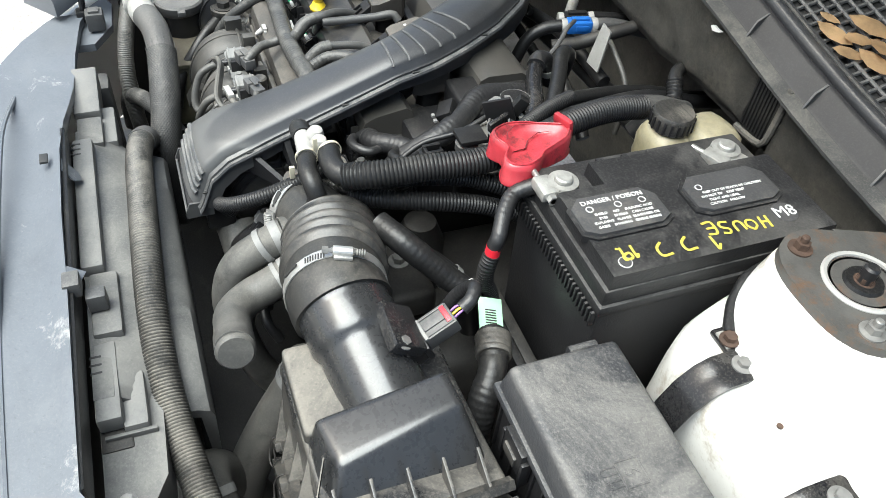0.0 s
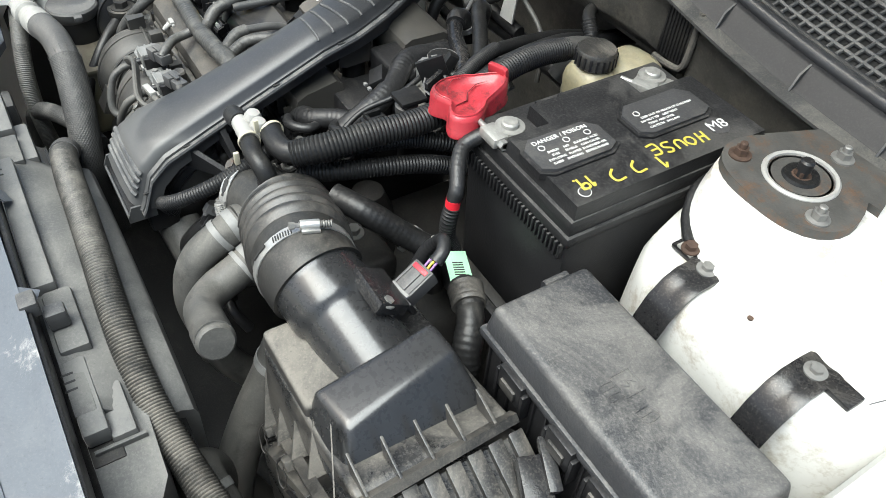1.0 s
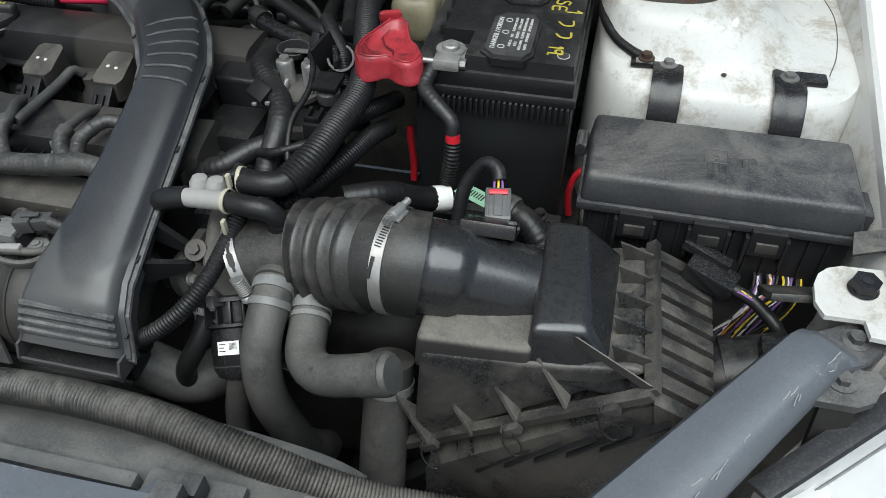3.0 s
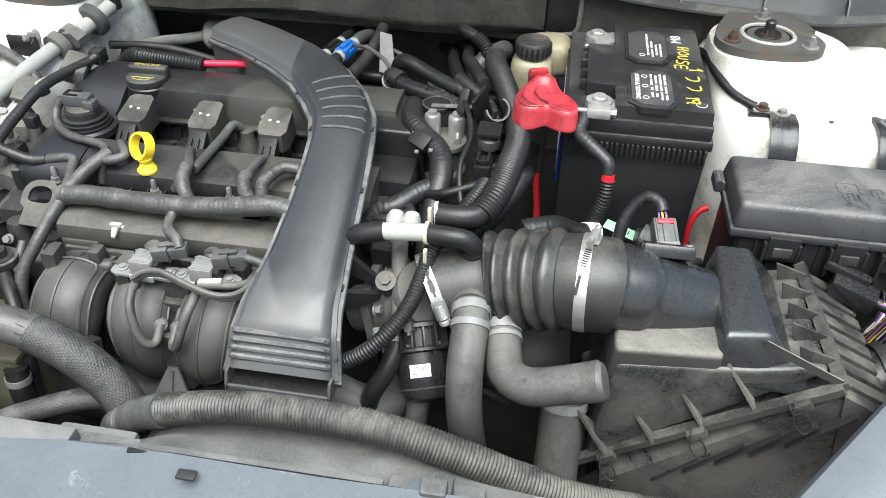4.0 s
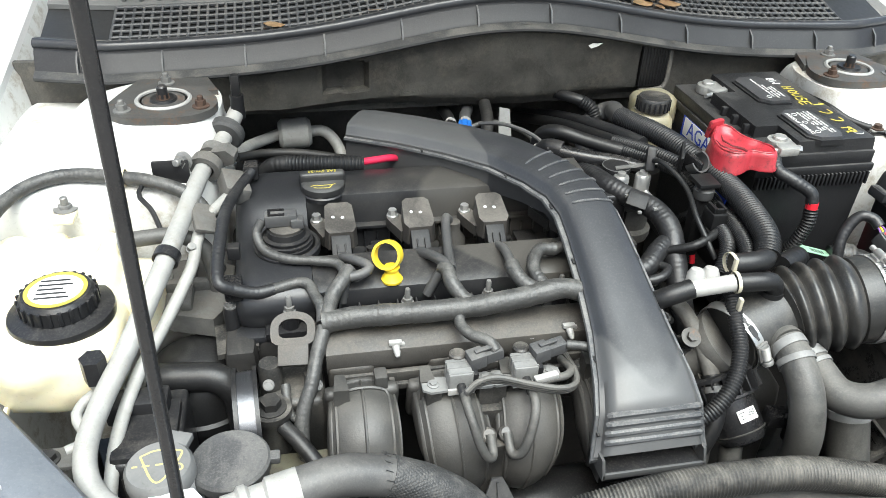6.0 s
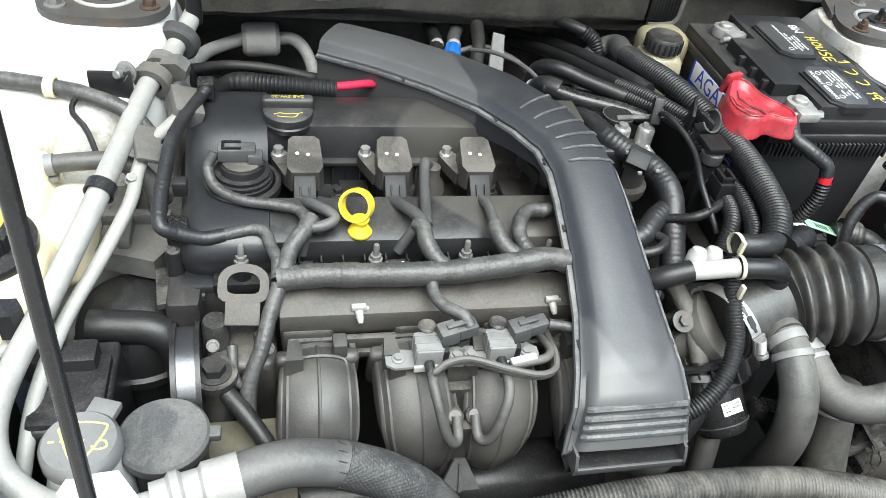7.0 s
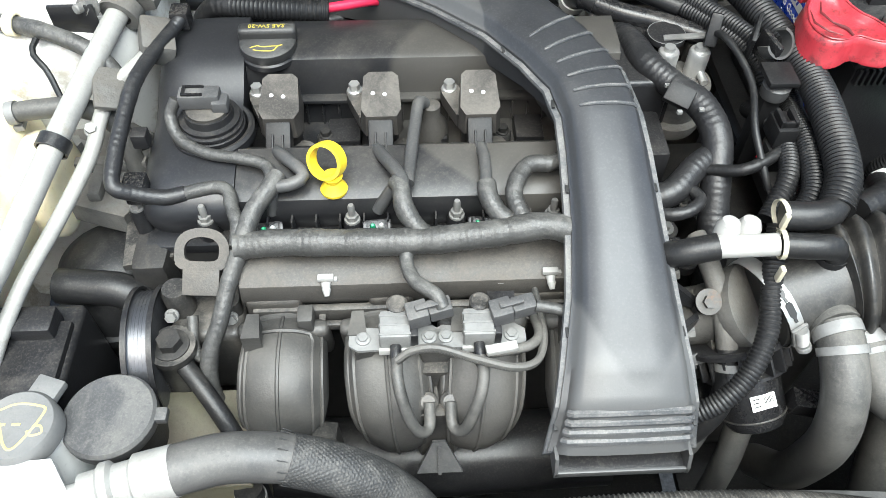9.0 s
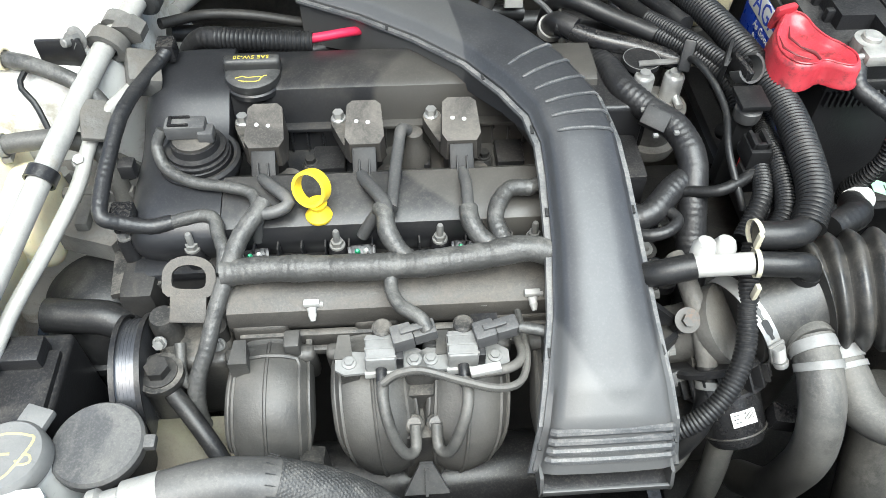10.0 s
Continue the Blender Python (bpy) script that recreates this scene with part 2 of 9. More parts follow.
LABEL = mat("battery_label", (0.045, 0.045, 0.047), 0.4, dust=0.2, scale=30)
FUSE = mat("fuse_box_plastic", (0.030, 0.031, 0.034), 0.42, dust=0.55, scale=13, bump=0.4, grain=380, dust_color=(0.19, 0.18, 0.165))
LEAD = mat("battery_lead", (0.36, 0.355, 0.335), 0.5, metal=0.6, vary=0.3, scale=70, bump=0.5, grain=400)
BRTANK = mat("dingy_reservoir_plastic", (0.27, 0.243, 0.16), 0.38, vary=0.35, scale=20, dust=0.5, dust_color=(0.2, 0.18, 0.14), sss=0.2)
LEAF = mat("dry_leaf", (0.46, 0.31, 0.17), 0.6, vary=0.35, scale=30)
WOODY = mat("rusty_subframe", (0.16, 0.075, 0.045), 0.8, vary=0.4, scale=30, bump=0.6)
ASPHALT = mat("asphalt", (0.30, 0.275, 0.25), 0.9, vary=0.45, scale=90, bump=0.8, grain=300)
MIRRORY = mat("pulley_face", (0.12, 0.122, 0.13), 0.32, metal=0.80, vary=0.15, scale=20)
LENS = mat("headlight_lens", (0.75, 0.76, 0.76), 0.08, vary=0.03, trans=0.55, bump=0)
GLASS = mat("windscreen", (0.05, 0.06, 0.065), 0.06, vary=0.05, bump=0)


def settle(material, edge, color, amount, across="X", along="Y", middle=0.226, way=1):
    """Lays road dust on one end of a part: it starts along a washed, uneven edge. edge: (place along at the middle line, bend towards the sides, softness)."""
    nt = material.node_tree
    N, L = nt.nodes, nt.links
    b = N["Principled BSDF"]
    old = b.inputs["Base Color"].links[0].from_socket
    geo, sep = N.new("ShaderNodeNewGeometry"), N.new("ShaderNodeSeparateXYZ")
    L.new(geo.outputs["Position"], sep.inputs[0])
    n = N.new("ShaderNodeTexNoise")
    n.inputs["Scale"].default_value, n.inputs["Detail"].default_value = 22.0, 6.0
    L.new(geo.outputs["Position"], n.inputs["Vector"])

    def calc(op, a, c):
        m = N.new("ShaderNodeMath")
        m.operation = op
        for i, v in enumerate((a, c)):
            if isinstance(v, (int, float)):
                m.inputs[i].default_value = v
            else:
                L.new(v, m.inputs[i])
        return m.outputs[0]

    off = calc("SUBTRACT", sep.outputs[across], middle)
    off = calc("MULTIPLY", off, off)
    line = calc("ADD", calc("MULTIPLY", off, edge[1]), edge[0])
    line = calc("ADD", line, calc("MULTIPLY", calc("SUBTRACT", n.outputs["Fac"], 0.5), 0.014))
    r = N.new("ShaderNodeMapRange")
    r.inputs["From Min"].default_value, r.inputs["From Max"].default_value = 0.0, edge[2]
    r.inputs["To Max"].default_value = amount
    L.new(calc("MULTIPLY", calc("SUBTRACT", line, sep.outputs[along]), way), r.inputs["Value"])
    mix = N.new("ShaderNodeMix")
    mix.data_type = "RGBA"
    L.new(r.outputs["Result"], mix.inputs[0])
    L.new(old, mix.inputs[6])
    mix.inputs[7].default_value = (*color, 1)
    L.new(mix.outputs[2], b.inputs["Base Color"])


settle(DUCT, (-0.312, 34.0, 0.011), (0.108, 0.107, 0.104), 0.48)
settle(COVER, (0.030, 6.0, 0.008), (0.085, 0.079, 0.069), 0.5, "Y", "X", -0.01, -1)

# ---- mesh helpers ----
ORIGIN = {}


def solid(name, bm, material, angle=38):
    bmesh.ops.recalc_face_normals(bm, faces=bm.faces)
    me = bpy.data.meshes.new(name)
    bm.to_mesh(me)
    bm.free()
    me.materials.append(material)
    me.polygons.foreach_set("use_smooth", [True] * len(me.polygons))
    me.set_sharp_from_angle(angle=radians(angle))
    return me


def thing(name, base, label, category, group="", kind=""):
    ob = new(name)
    ob.location = base
    ob.empty_display_size = 0.02
    ORIGIN[ob.name] = Vector(base)
    return tagged(ob, label, category, group, kind)


def part(name, bm, material, parent, label="", angle=38):
    """Links a bmesh, given in world places, as one mesh under a thing or a part."""
    o = ORIGIN[parent.name]
    bmesh.ops.translate(bm, verts=bm.verts, vec=-o)
    ob = new(name, solid(name, bm, material, angle))
    ob.parent = parent
    ORIGIN[ob.name] = o
    return tagged(ob, label)


def solo(name, bm, material, label, category, group="", kind="", angle=38):
    """One mesh that is a thing of its own, with its origin at its base."""
    vs = [v.co for v in bm.verts]
    lo = Vector([min(v[i] for v in vs) for i in range(3)])
    hi = Vector([max(v[i] for v in vs) for i in range(3)])
    o = Vector(((lo.x + hi.x) / 2, (lo.y + hi.y) / 2, lo.z))
    bmesh.ops.translate(bm, verts=bm.verts, vec=-o)
    ob = new(name, solid(name, bm, material, angle))
    ob.location = o
    ORIGIN[ob.name] = o
    return tagged(ob, label, category, group, kind)


def put(bm, m):
    bmesh.ops.transform(bm, matrix=m, verts=bm.verts)
    return bm


def join(*bms):
    out = bms[0]
    for b in bms[1:]:
        me = bpy.data.meshes.new("tmp")
        b.to_mesh(me)
        b.free()
        out.from_mesh(me)
        bpy.data.meshes.remove(me)
    return out


def bevel(bm, w, seg=2, limit=25):
    if w > 0:
        es = [e for e in bm.edges if len(e.link_faces) == 2 and e.calc_face_angle(0) > radians(limit)]
        bmesh.ops.bevel(bm, geom=es, offset=w, segments=seg, profile=0.6, affect="EDGES", clamp_overlap=True)
    return bm


def box(x0, x1, y0, y1, z0, z1, w=0.003, seg=2):
    bm = bmesh.new()
    bmesh.ops.create_cube(bm, size=1)
    put(bm, Matrix.Translation(((x0 + x1) / 2, (y0 + y1) / 2, (z0 + z1) / 2)) @ Matrix.Diagonal((x1 - x0, y1 - y0, z1 - z0, 1)))
    return bevel(bm, w, seg)


def prism(pts, a, b, m=None, w=0.002, seg=2, scale=1.0):
    """A polygon (x, y) pushed from z = a to z = b, then moved by m. scale shrinks the far end."""
    bm = bmesh.new()
    n = len(pts)
    cx, cy = sum(p[0] for p in pts) / n, sum(p[1] for p in pts) / n
    lo = [bm.verts.new((x, y, a)) for x, y in pts]
    hi = [bm.verts.new((cx + (x - cx) * scale, cy + (y - cy) * scale, b)) for x, y in pts]
    bm.faces.new(lo[::-1])
    bm.faces.new(hi)
    for i in range(n):
        j = (i + 1) % n
        bm.faces.new((lo[i], lo[j], hi[j], hi[i]))
    bevel(bm, w, seg)
    return put(bm, m) if m else bm


def lathe(profile, m=None, n=28, sx=1.0):
    """A profile of (radius, height) turned round z."""
    bm = bmesh.new()
    rings = []
    for r, z in profile:
        if r < 1e-6:
            rings.append([bm.verts.new((0, 0, z))])
        else:
            rings.append([bm.verts.new((sx * r * math.cos(k * math.tau / n), r * math.sin(k * math.tau / n), z)) for k in range(n)])
    for a, b in zip(rings, rings[1:]):
        for k in range(n):
            j = (k + 1) % n
            f = [a[k % len(a)], a[j % len(a)], b[j % len(b)], b[k % len(b)]]
            f = list(dict.fromkeys(f))
            if len(f) > 2:
                bm.faces.new(f)
    shut = profile[0] == profile[-1]
    for ring in (rings[0], rings[-1]):
        if len(ring) > 2 and not shut:
            bm.faces.new(ring)
    return put(bm, m) if m else bm


def axis(place, way, twist=0.0):
    """A pose whose z points along way."""
    return Matrix.Translation(place) @ Vector(way).to_track_quat("Z", "Y").to_matrix().to_4x4() @ pose(0, 0, 0, 0, 0, twist)


def spline(pts, step):
    """Even steps along a smooth curve through the points."""
    P = [Vector(p) for p in pts]
    if len(P) == 2:
        raw = [P[0].lerp(P[1], i / 20) for i in range(21)]
    else:
        P = [P[0] * 2 - P[1]] + P + [P[-1] * 2 - P[-2]]
        raw = []
        for i in range(1, len(P) - 2):
            p0, p1, p2, p3 = P[i - 1:i + 3]
            for k in range(16):
                t = k / 16
                raw.append(0.5 * (2 * p1 + (p2 - p0) * t + (2 * p0 - 5 * p1 + 4 * p2 - p3) * t * t + (3 * p1 - p0 - 3 * p2 + p3) * t ** 3))
        raw.append(P[-2])
    L = [0.0]
    for a, b in zip(raw, raw[1:]):
        L.append(L[-1] + (b - a).length)
    n = max(2, int(L[-1] / step))
    out, j = [], 0
    for i in range(n + 1):
        s = L[-1] * i / n
        while j < len(L) - 2 and L[j + 1] < s:
            j += 1
        out.append(raw[j].lerp(raw[j + 1], (s - L[j]) / max(1e-9, L[j + 1] - L[j])))
    return out


def sweep(C, radius, n=12, flat=1.0, hollow=0.0):
    """A round skin along the points C; radius is a number or a list. hollow: depth of an open mouth at the end."""
    bm = bmesh.new()
    R = radius if isinstance(radius, list) else [radius] * len(C)
    T = [(C[min(i + 1, len(C) - 1)] - C[max(i - 1, 0)]).normalized() for i in range(len(C))]
    u = T[0].orthogonal().normalized()
    rings = []
    for i, c in enumerate(C):
        u = (u - T[i] * u.dot(T[i])).normalized()
        v = T[i].cross(u)
        rings.append([bm.verts.new(c + (u * math.cos(k * math.tau / n) + v * flat * math.sin(k * math.tau / n)) * R[i]) for k in range(n)])
    for a, b in zip(rings, rings[1:]):
        for k in range(n):
            bm.faces.new((a[k], a[(k + 1) % n], b[(k + 1) % n], b[k]))
    bm.faces.new(rings[0])
    bm.faces.new(rings[-1])
    return bm


def tube(pts, r, n=14, step=0.008):
    return sweep(spline(pts, step), r, n)


def ribbed(pts, r, pitch=0.0045, depth=0.0012, n=14):
    """Corrugated tube: a ring and a groove every pitch."""
    C = spline(pts, pitch / 4)
    return sweep(C, [r - (0, 0.25 * depth, depth, 0.75 * depth)[i % 4] for i in range(len(C))], n)


def taped(pts, r, n=14, pitch=0.0072, wobble=0.05):
    """A bundle wound with overlapping tape: each turn starts proud and sinks to the next."""
    C = spline(pts, pitch / 4)
    return sweep(C, [r * (1 + wobble * noise.noise(c * 60) + wobble * 0.5 * noise.noise(c * 220)) * (1 + 0.05 * noise.noise(c * 24 + Vector((3, 1, 7)))) * (1 + (0.032, 0.020, 0.003, -0.024)[i % 4] * min(0.8, 0.12 + 1.5 * abs(noise.noise(c * 28)))) for i, c in enumerate(C)], n)


def braided(pts, r, strands=34, pitch=0.0052, n=136, amp=0.020):
    """A woven sleeve: two sets of strands that cross over and under each other."""
    C = spline(pts, pitch / 8)
    bm = bmesh.new()
    T = [(C[min(i + 1, len(C) - 1)] - C[max(i - 1, 0)]).normalized() for i in range(len(C))]
    u = T[0].orthogonal().normalized()
    rings = []
    for i, c in enumerate(C):
        u = (u - T[i] * u.dot(T[i])).normalized()
        v = T[i].cross(u)
        w = i / 8 * math.tau
        ring = []
        for k in range(n):
            a = k * math.tau / n
            q = r * (1 + amp * max(math.sin(strands * a + w), math.sin(strands * a - w)) + 0.02 * noise.noise(c * 40))
            ring.append(bm.verts.new(c + (u * math.cos(a) + v * math.sin(a)) * q))
        rings.append(ring)
    for a, b in zip(rings, rings[1:]):
        for k in range(n):
            bm.faces.new((a[k], a[(k + 1) % n], b[(k + 1) % n], b[k]))
    bm.faces.new(rings[0])
    bm.faces.new(rings[-1])
    return bm


def wrapped(pts, r, n=12, wobble=0.06, step=0.005):
    return taped(pts, r, n, 0.0060, wobble)


def arch(C, wide, deep, n=28, e=2.8):
    """A squared-off round skin along points C that lie in a plane of constant x."""
    rings = []
    for i, c in enumerate(C):
        t = (C[min(i + 1, len(C) - 1)] - C[max(i - 1, 0)]).normalized()
        u = Vector((1, 0, 0))
        v = u.cross(t)
        ring = []
        for k in range(n):
            a = k * math.tau / n
            q, s = math.cos(a), math.sin(a)
            m = (abs(q) ** e + abs(s) ** e) ** (-1 / e)
            ring.append(c + u * wide[i] * q * m + v * deep[i] * s * m)
        rings.append(ring)
    return rings


def bolt(place, way=(0, 0, 1), r=0.007, h=0.006, washer=1.6, stud=0.0):
    """A hexagon head on a washer, with a stud if it has one."""
    m = axis(place, way)
    w = lathe([(0, 0), (r * washer, 0), (r * washer, 0.0016), (r * 1.2, 0.0022), (0, 0.0022)], m, 20)
    hx = prism([(r * math.cos(k * math.pi / 3), r * math.sin(k * math.pi / 3)) for k in range(6)], 0.002, 0.002 + h, m, 0.0007)
    if stud:
        return join(w, hx, lathe([(0, 0), (r * 0.55, 0), (r * 0.55, h + stud - 0.001), (r * 0.4, h + stud), (0, h + stud)], m, 12))
    return join(w, hx)


def band(place, way, r, width=0.012, thick=0.0012, n=32):
    """A hose clamp's band."""
    m = axis(place, way)
    return lathe([(r, -width / 2), (r + thick, -width / 2), (r + thick, width / 2), (r, width / 2), (r, -width / 2)], m, n)


def loft(rings, close=True):
    """A skin over rings of equally many places."""
    bm = bmesh.new()
    V = [[bm.verts.new(p) for p in ring] for ring in rings]
    n = len(V[0])
    for a, b in zip(V, V[1:]):
        for k in range(n if close else n - 1):
            bm.faces.new((a[k], a[(k + 1) % n], b[(k + 1) % n], b[k]))
    if close:
        bm.faces.new(V[0])
        bm.faces.new(V[-1])
    return bm


def text(body, size, m, depth=0.0003):
    """Lettering with the built-in font, as a bmesh; it reads along x, up along y."""
    cu = bpy.data.curves.new("t", "FONT")
    cu.body, cu.size, cu.extrude, cu.align_x, cu.align_y, cu.resolution_u = body, size, depth, "CENTER", "CENTER", 2
    ob = new("t", cu)
    bpy.context.view_layer.update()
    me = bpy.data.meshes.new_from_object(ob.evaluated_get(bpy.context.evaluated_depsgraph_get()))
    bm = bmesh.new()
    bm.from_mesh(me)
    bpy.data.objects.remove(ob)
    bpy.data.curves.remove(cu)
    bpy.data.meshes.remove(me)
    return put(bm, m)


def stroke(pts, r, m):
    """A line of paint drawn on a face."""
    return put(sweep(spline([(x, y, 0) for x, y in pts], 0.002), r, 6, 1.0), m @ Matrix.Diagonal((1, 1, 0.25, 1)))


# ---- setting: ground, body shell, cowl, firewall, radiator support ----
MID = 0.226          # the car's middle line


def flip(x):
    return 2 * MID - x


bm = bmesh.new()
bmesh.ops.create_grid(bm, x_segments=2, y_segments=2, size=400)
solo("ground", bm, ASPHALT, "worn grey-brown asphalt under the car", "ground", kind="structure")


def fender_z(y):
    return 0.909 + 0.22 * y


def fender(side, name, label):
    """Outer wing: a bolted flange by the bay, a small step, then the rounded painted skin."""
    X = (lambda x: x) if side > 0 else flip
    T = thing(name, (X(1.05), 0.1, 0.45), label, "car fender", kind="structure")
    prof = [(0.940, -0.055), (0.942, -0.004), (0.946, 0.0), (0.984, 0.002), (0.990, 0.005), (0.996, 0.014), (1.004, 0.019), (1.03, 0.024), (1.07, 0.018),
            (1.11, -0.01), (1.14, -0.06), (1.16, -0.14), (1.17, -0.30), (1.165, -0.50)]
    rings = []
    for i in range(26):
        y = -0.255 + 0.85 * i / 25
        s = 1.0 if y < 0.2 else 1.0 + 0.3 * (y - 0.2)
        rings.append([(X(x), y, fender_z(y) + dz * s) for x, dz in prof])
    part("skin", loft(rings, False), WHITE, T)
    lead = []
    for i in range(9):
        y = -0.255 - 0.20 * i / 8
        lead.append([(X(x - 0.25 * (i / 8) ** 2 * 0.16), y, fender_z(y) + dz - 0.03 * (i / 8) ** 2) for x, dz in prof[6:]])
    part("front_skin", loft(lead, False), WHITE, T, "white wing skin beside the headlamp")
    for y in (0.071, -0.195):
        part("bolt", bolt((X(0.967), y, fender_z(y) + 0.001), (0, -0.2, 1), 0.0068, 0.006, 1.5), GREYW, T, "zinc-plated hexagon bolt")
    part("slot", box(X(0.966) - 0.0032, X(0.966) + 0.0032, -0.139, -0.117, fender_z(-0.128) - 0.006, fender_z(-0.128) + 0.0035, 0.0008), BLACKP, T, "dark keyhole slot")
    part("keyhole", lathe([(0, -0.004), (0.0072, -0.004), (0.0072, 0.0021), (0, 0.0021)], Matrix.Translation((X(0.966), -0.117, fender_z(-0.117))) @ pose(0, 0, 0, 12), 20), BLACKP, T, "round end of the keyhole slot")
    part("square_hole", box(X(0.966) - 0.006, X(0.966) + 0.006, -0.173, -0.161, fender_z(-0.167) - 0.004, fender_z(-0.167) + 0.0030, 0.0008), BLACKP, T, "dark square hole")
    return T


fender(1, "fender_1", "glossy white front wing with a bolted inner flange")
fender(-1, "fender_2", "glossy white front wing beside the coolant tank")


def tower(side, name, label):
    """Strut tower and apron: a domed white pressing that falls away towards the engine."""
    X = (lambda x: x) if side > 0 else flip
    T = thing(name, (X(0.80), 0.19, 0.45), label, "strut tower", kind="structure")
    cx, cy, hx, hy = 0.802, 0.185, 0.148, 0.172
    rings = []
    for t, z in ((0.02, 0.953), (0.42, 0.953), (0.52, 0.950), (0.60, 0.938), (0.68, 0.914), (0.75, 0.903), (0.84, 0.900), (0.92, 0.896), (0.965, 0.888), (0.99, 0.872), (1.0, 0.85), (1.01, 0.80), (1.03, 0.70), (1.05, 0.52)):
        k = max(0.0, min(1.0, (t - 0.45) / 0.5))
        ox, oy = 0.727 + (cx - 0.727) * k, 0.166 + (cy - 0.166) * k
        hw, hh = (0.16 + (hx - 0.16) * k) * t, (0.16 + (hy - 0.16) * k) * t
        ring = []
        for i in range(64):
            a = i * math.tau / 64
            e = 2.0 + 2.2 * k
            c, s = math.cos(a), math.sin(a)
            r = (abs(c) ** e + abs(s) ** e) ** (-1 / e)
            x, y = ox + hw * c * r, oy + hh * s * r
            zz = z + (0.03 * max(0, (x - 0.86)) / 0.09 if k > 0.4 and t < 1 else 0) * 0.4
            ring.append((X(x), y, zz + 0.0016 * noise.noise(Vector((x * 14, y * 14, z * 4)))))
        rings.append(ring)
    part("pressing", loft(rings), APRON, T)
    return T


T1 = tower(1, "strut_tower_1", "dirty white painted strut tower beside the battery")
me = T1.children[0].data
TREE = BVHTree.FromPolygons([v.co + ORIGIN[T1.name] for v in me.vertices], [p.vertices[:] for p in me.polygons])


def drop(x, y, up=0.0):
    """The place on the strut tower below (x, y)."""
    hit = TREE.ray_cast(Vector((x, y, 1.2)), Vector((0, 0, -1)))[0]
    return (hit or Vector((x, y, 0.9))) + Vector((0, 0, up))


for pts in ([(0.915, 0.27), (0.925, 0.20), (0.918, 0.12), (0.905, 0.07)], [(0.752, 0.252), (0.80, 0.262), (0.86, 0.262)]):
    part("panel_seam", sweep([drop(p.x, p.y) for p in spline([(x, y, 0) for x, y in pts], 0.006)], 0.0006, 6), GREYPL, T1, "dark crack of a panel seam")
for x, y, r in ((0.80, 0.090, 0.009), (0.775, 0.042, 0.010)):
    part("touch_up", sweep([drop(x - r * 0.3, y, 0.0002), drop(x, y, 0.0004), drop(x + r * 0.3, y, 0.0002)], [r * 0.5, r, r * 0.6], 12, 0.05), WHITE, T1, "dab of white touch-up paint")
tower(-1, "strut_tower_2", "dirty white painted strut tower beside the coolant tank")


def apron(side, name):
    """Side wall of the bay, from the flange down."""
    X = (lambda x: x) if side > 0 else flip
    prof = [(0.944, -0.012), (0.936, -0.03), (0.930, -0.09), (0.905, -0.2), (0.89, -0.42)]
    rings = [[(X(x), y, fender_z(y) + dz) for x, dz in prof] + [(X(x + 0.008), y, fender_z(y) + dz) for x, dz in prof[::-1]] for y in [-0.24 + 0.06 * i for i in range(14)]]
    solo(name, loft(rings), APRON, "dirty white painted side wall of the engine bay", "wall", kind="structure")


apron(1, "wall_left")
apron(-1, "wall_right")


def front_shelf(side, name):
    """White pressed bracket that carries the headlamp, at the front end of the wing's flange."""
    X = (lambda x: x) if side > 0 else flip
    pts = [(0.878, -0.212), (0.879, -0.190), (0.884, -0.176), (0.893, -0.167), (0.905, -0.162), (0.944, -0.160), (0.944, -0.245), (0.918, -0.243), (0.916, -0.225), (0.884, -0.226)]
    T = thing(name, (X(0.91), -0.2, 0.83), "white pressed headlamp bracket at the wing's end", "bracket", kind="structure")
    bm = prism([(X(x), y) for x, y in pts], 0.847, 0.852, None, 0.0015)
    part("plate", bm, APRON, T)
    hexa = prism([(0.0125 * math.cos(k * math.pi / 3), 0.0125 * math.sin(k * math.pi / 3)) for k in range(6)], 0, 0.011, pose(X(0.919), -0.189, 0.853), 0.0015)
    part("hexagon_stop", join(hexa, lathe([(0.0120, 0), (0.0132, 0.001), (0.0120, 0.003)], pose(X(0.919), -0.189, 0.853))), PLASTIC, T, "black rubber hexagon stop")
    part("stop_hole", lathe([(0, 0), (0.0045, 0), (0.0045, 0.0006), (0, 0.0006)], pose(X(0.919), -0.189, 0.8641), 16), BLACKP, T)


front_shelf(1, "bracket_1")


# firewall and its felt
FW = thing("firewall", (MID, 0.30, 0.45), "dark dusty firewall behind the engine", "wall", kind="structure")
part("upper_panel", box(-0.52, 0.97, 0.300, 0.312, 0.872, 0.965, 0.002), BLANKET, FW)
part("recess_panel", box(-0.52, 0.46, 0.430, 0.445, 0.40, 0.90, 0.002), BLANKET, FW)
part("side_panel", box(0.455, 0.97, 0.300, 0.312, 0.40, 0.880, 0.002), BLANKET, FW)
part("shelf", box(-0.52, 0.46, 0.312, 0.432, 0.884, 0.896, 0.002), BLANKET, FW)
part("recess_end", box(0.446, 0.458, 0.312, 0.432, 0.40, 0.886, 0.002), BLANKET, FW)


def cowl_low(x):
    """Height of the cowl's front edge: level at the sides, arched over the middle."""
    return 0.948 + 0.064 * math.exp(-((x - MID) / 0.26) ** 2)


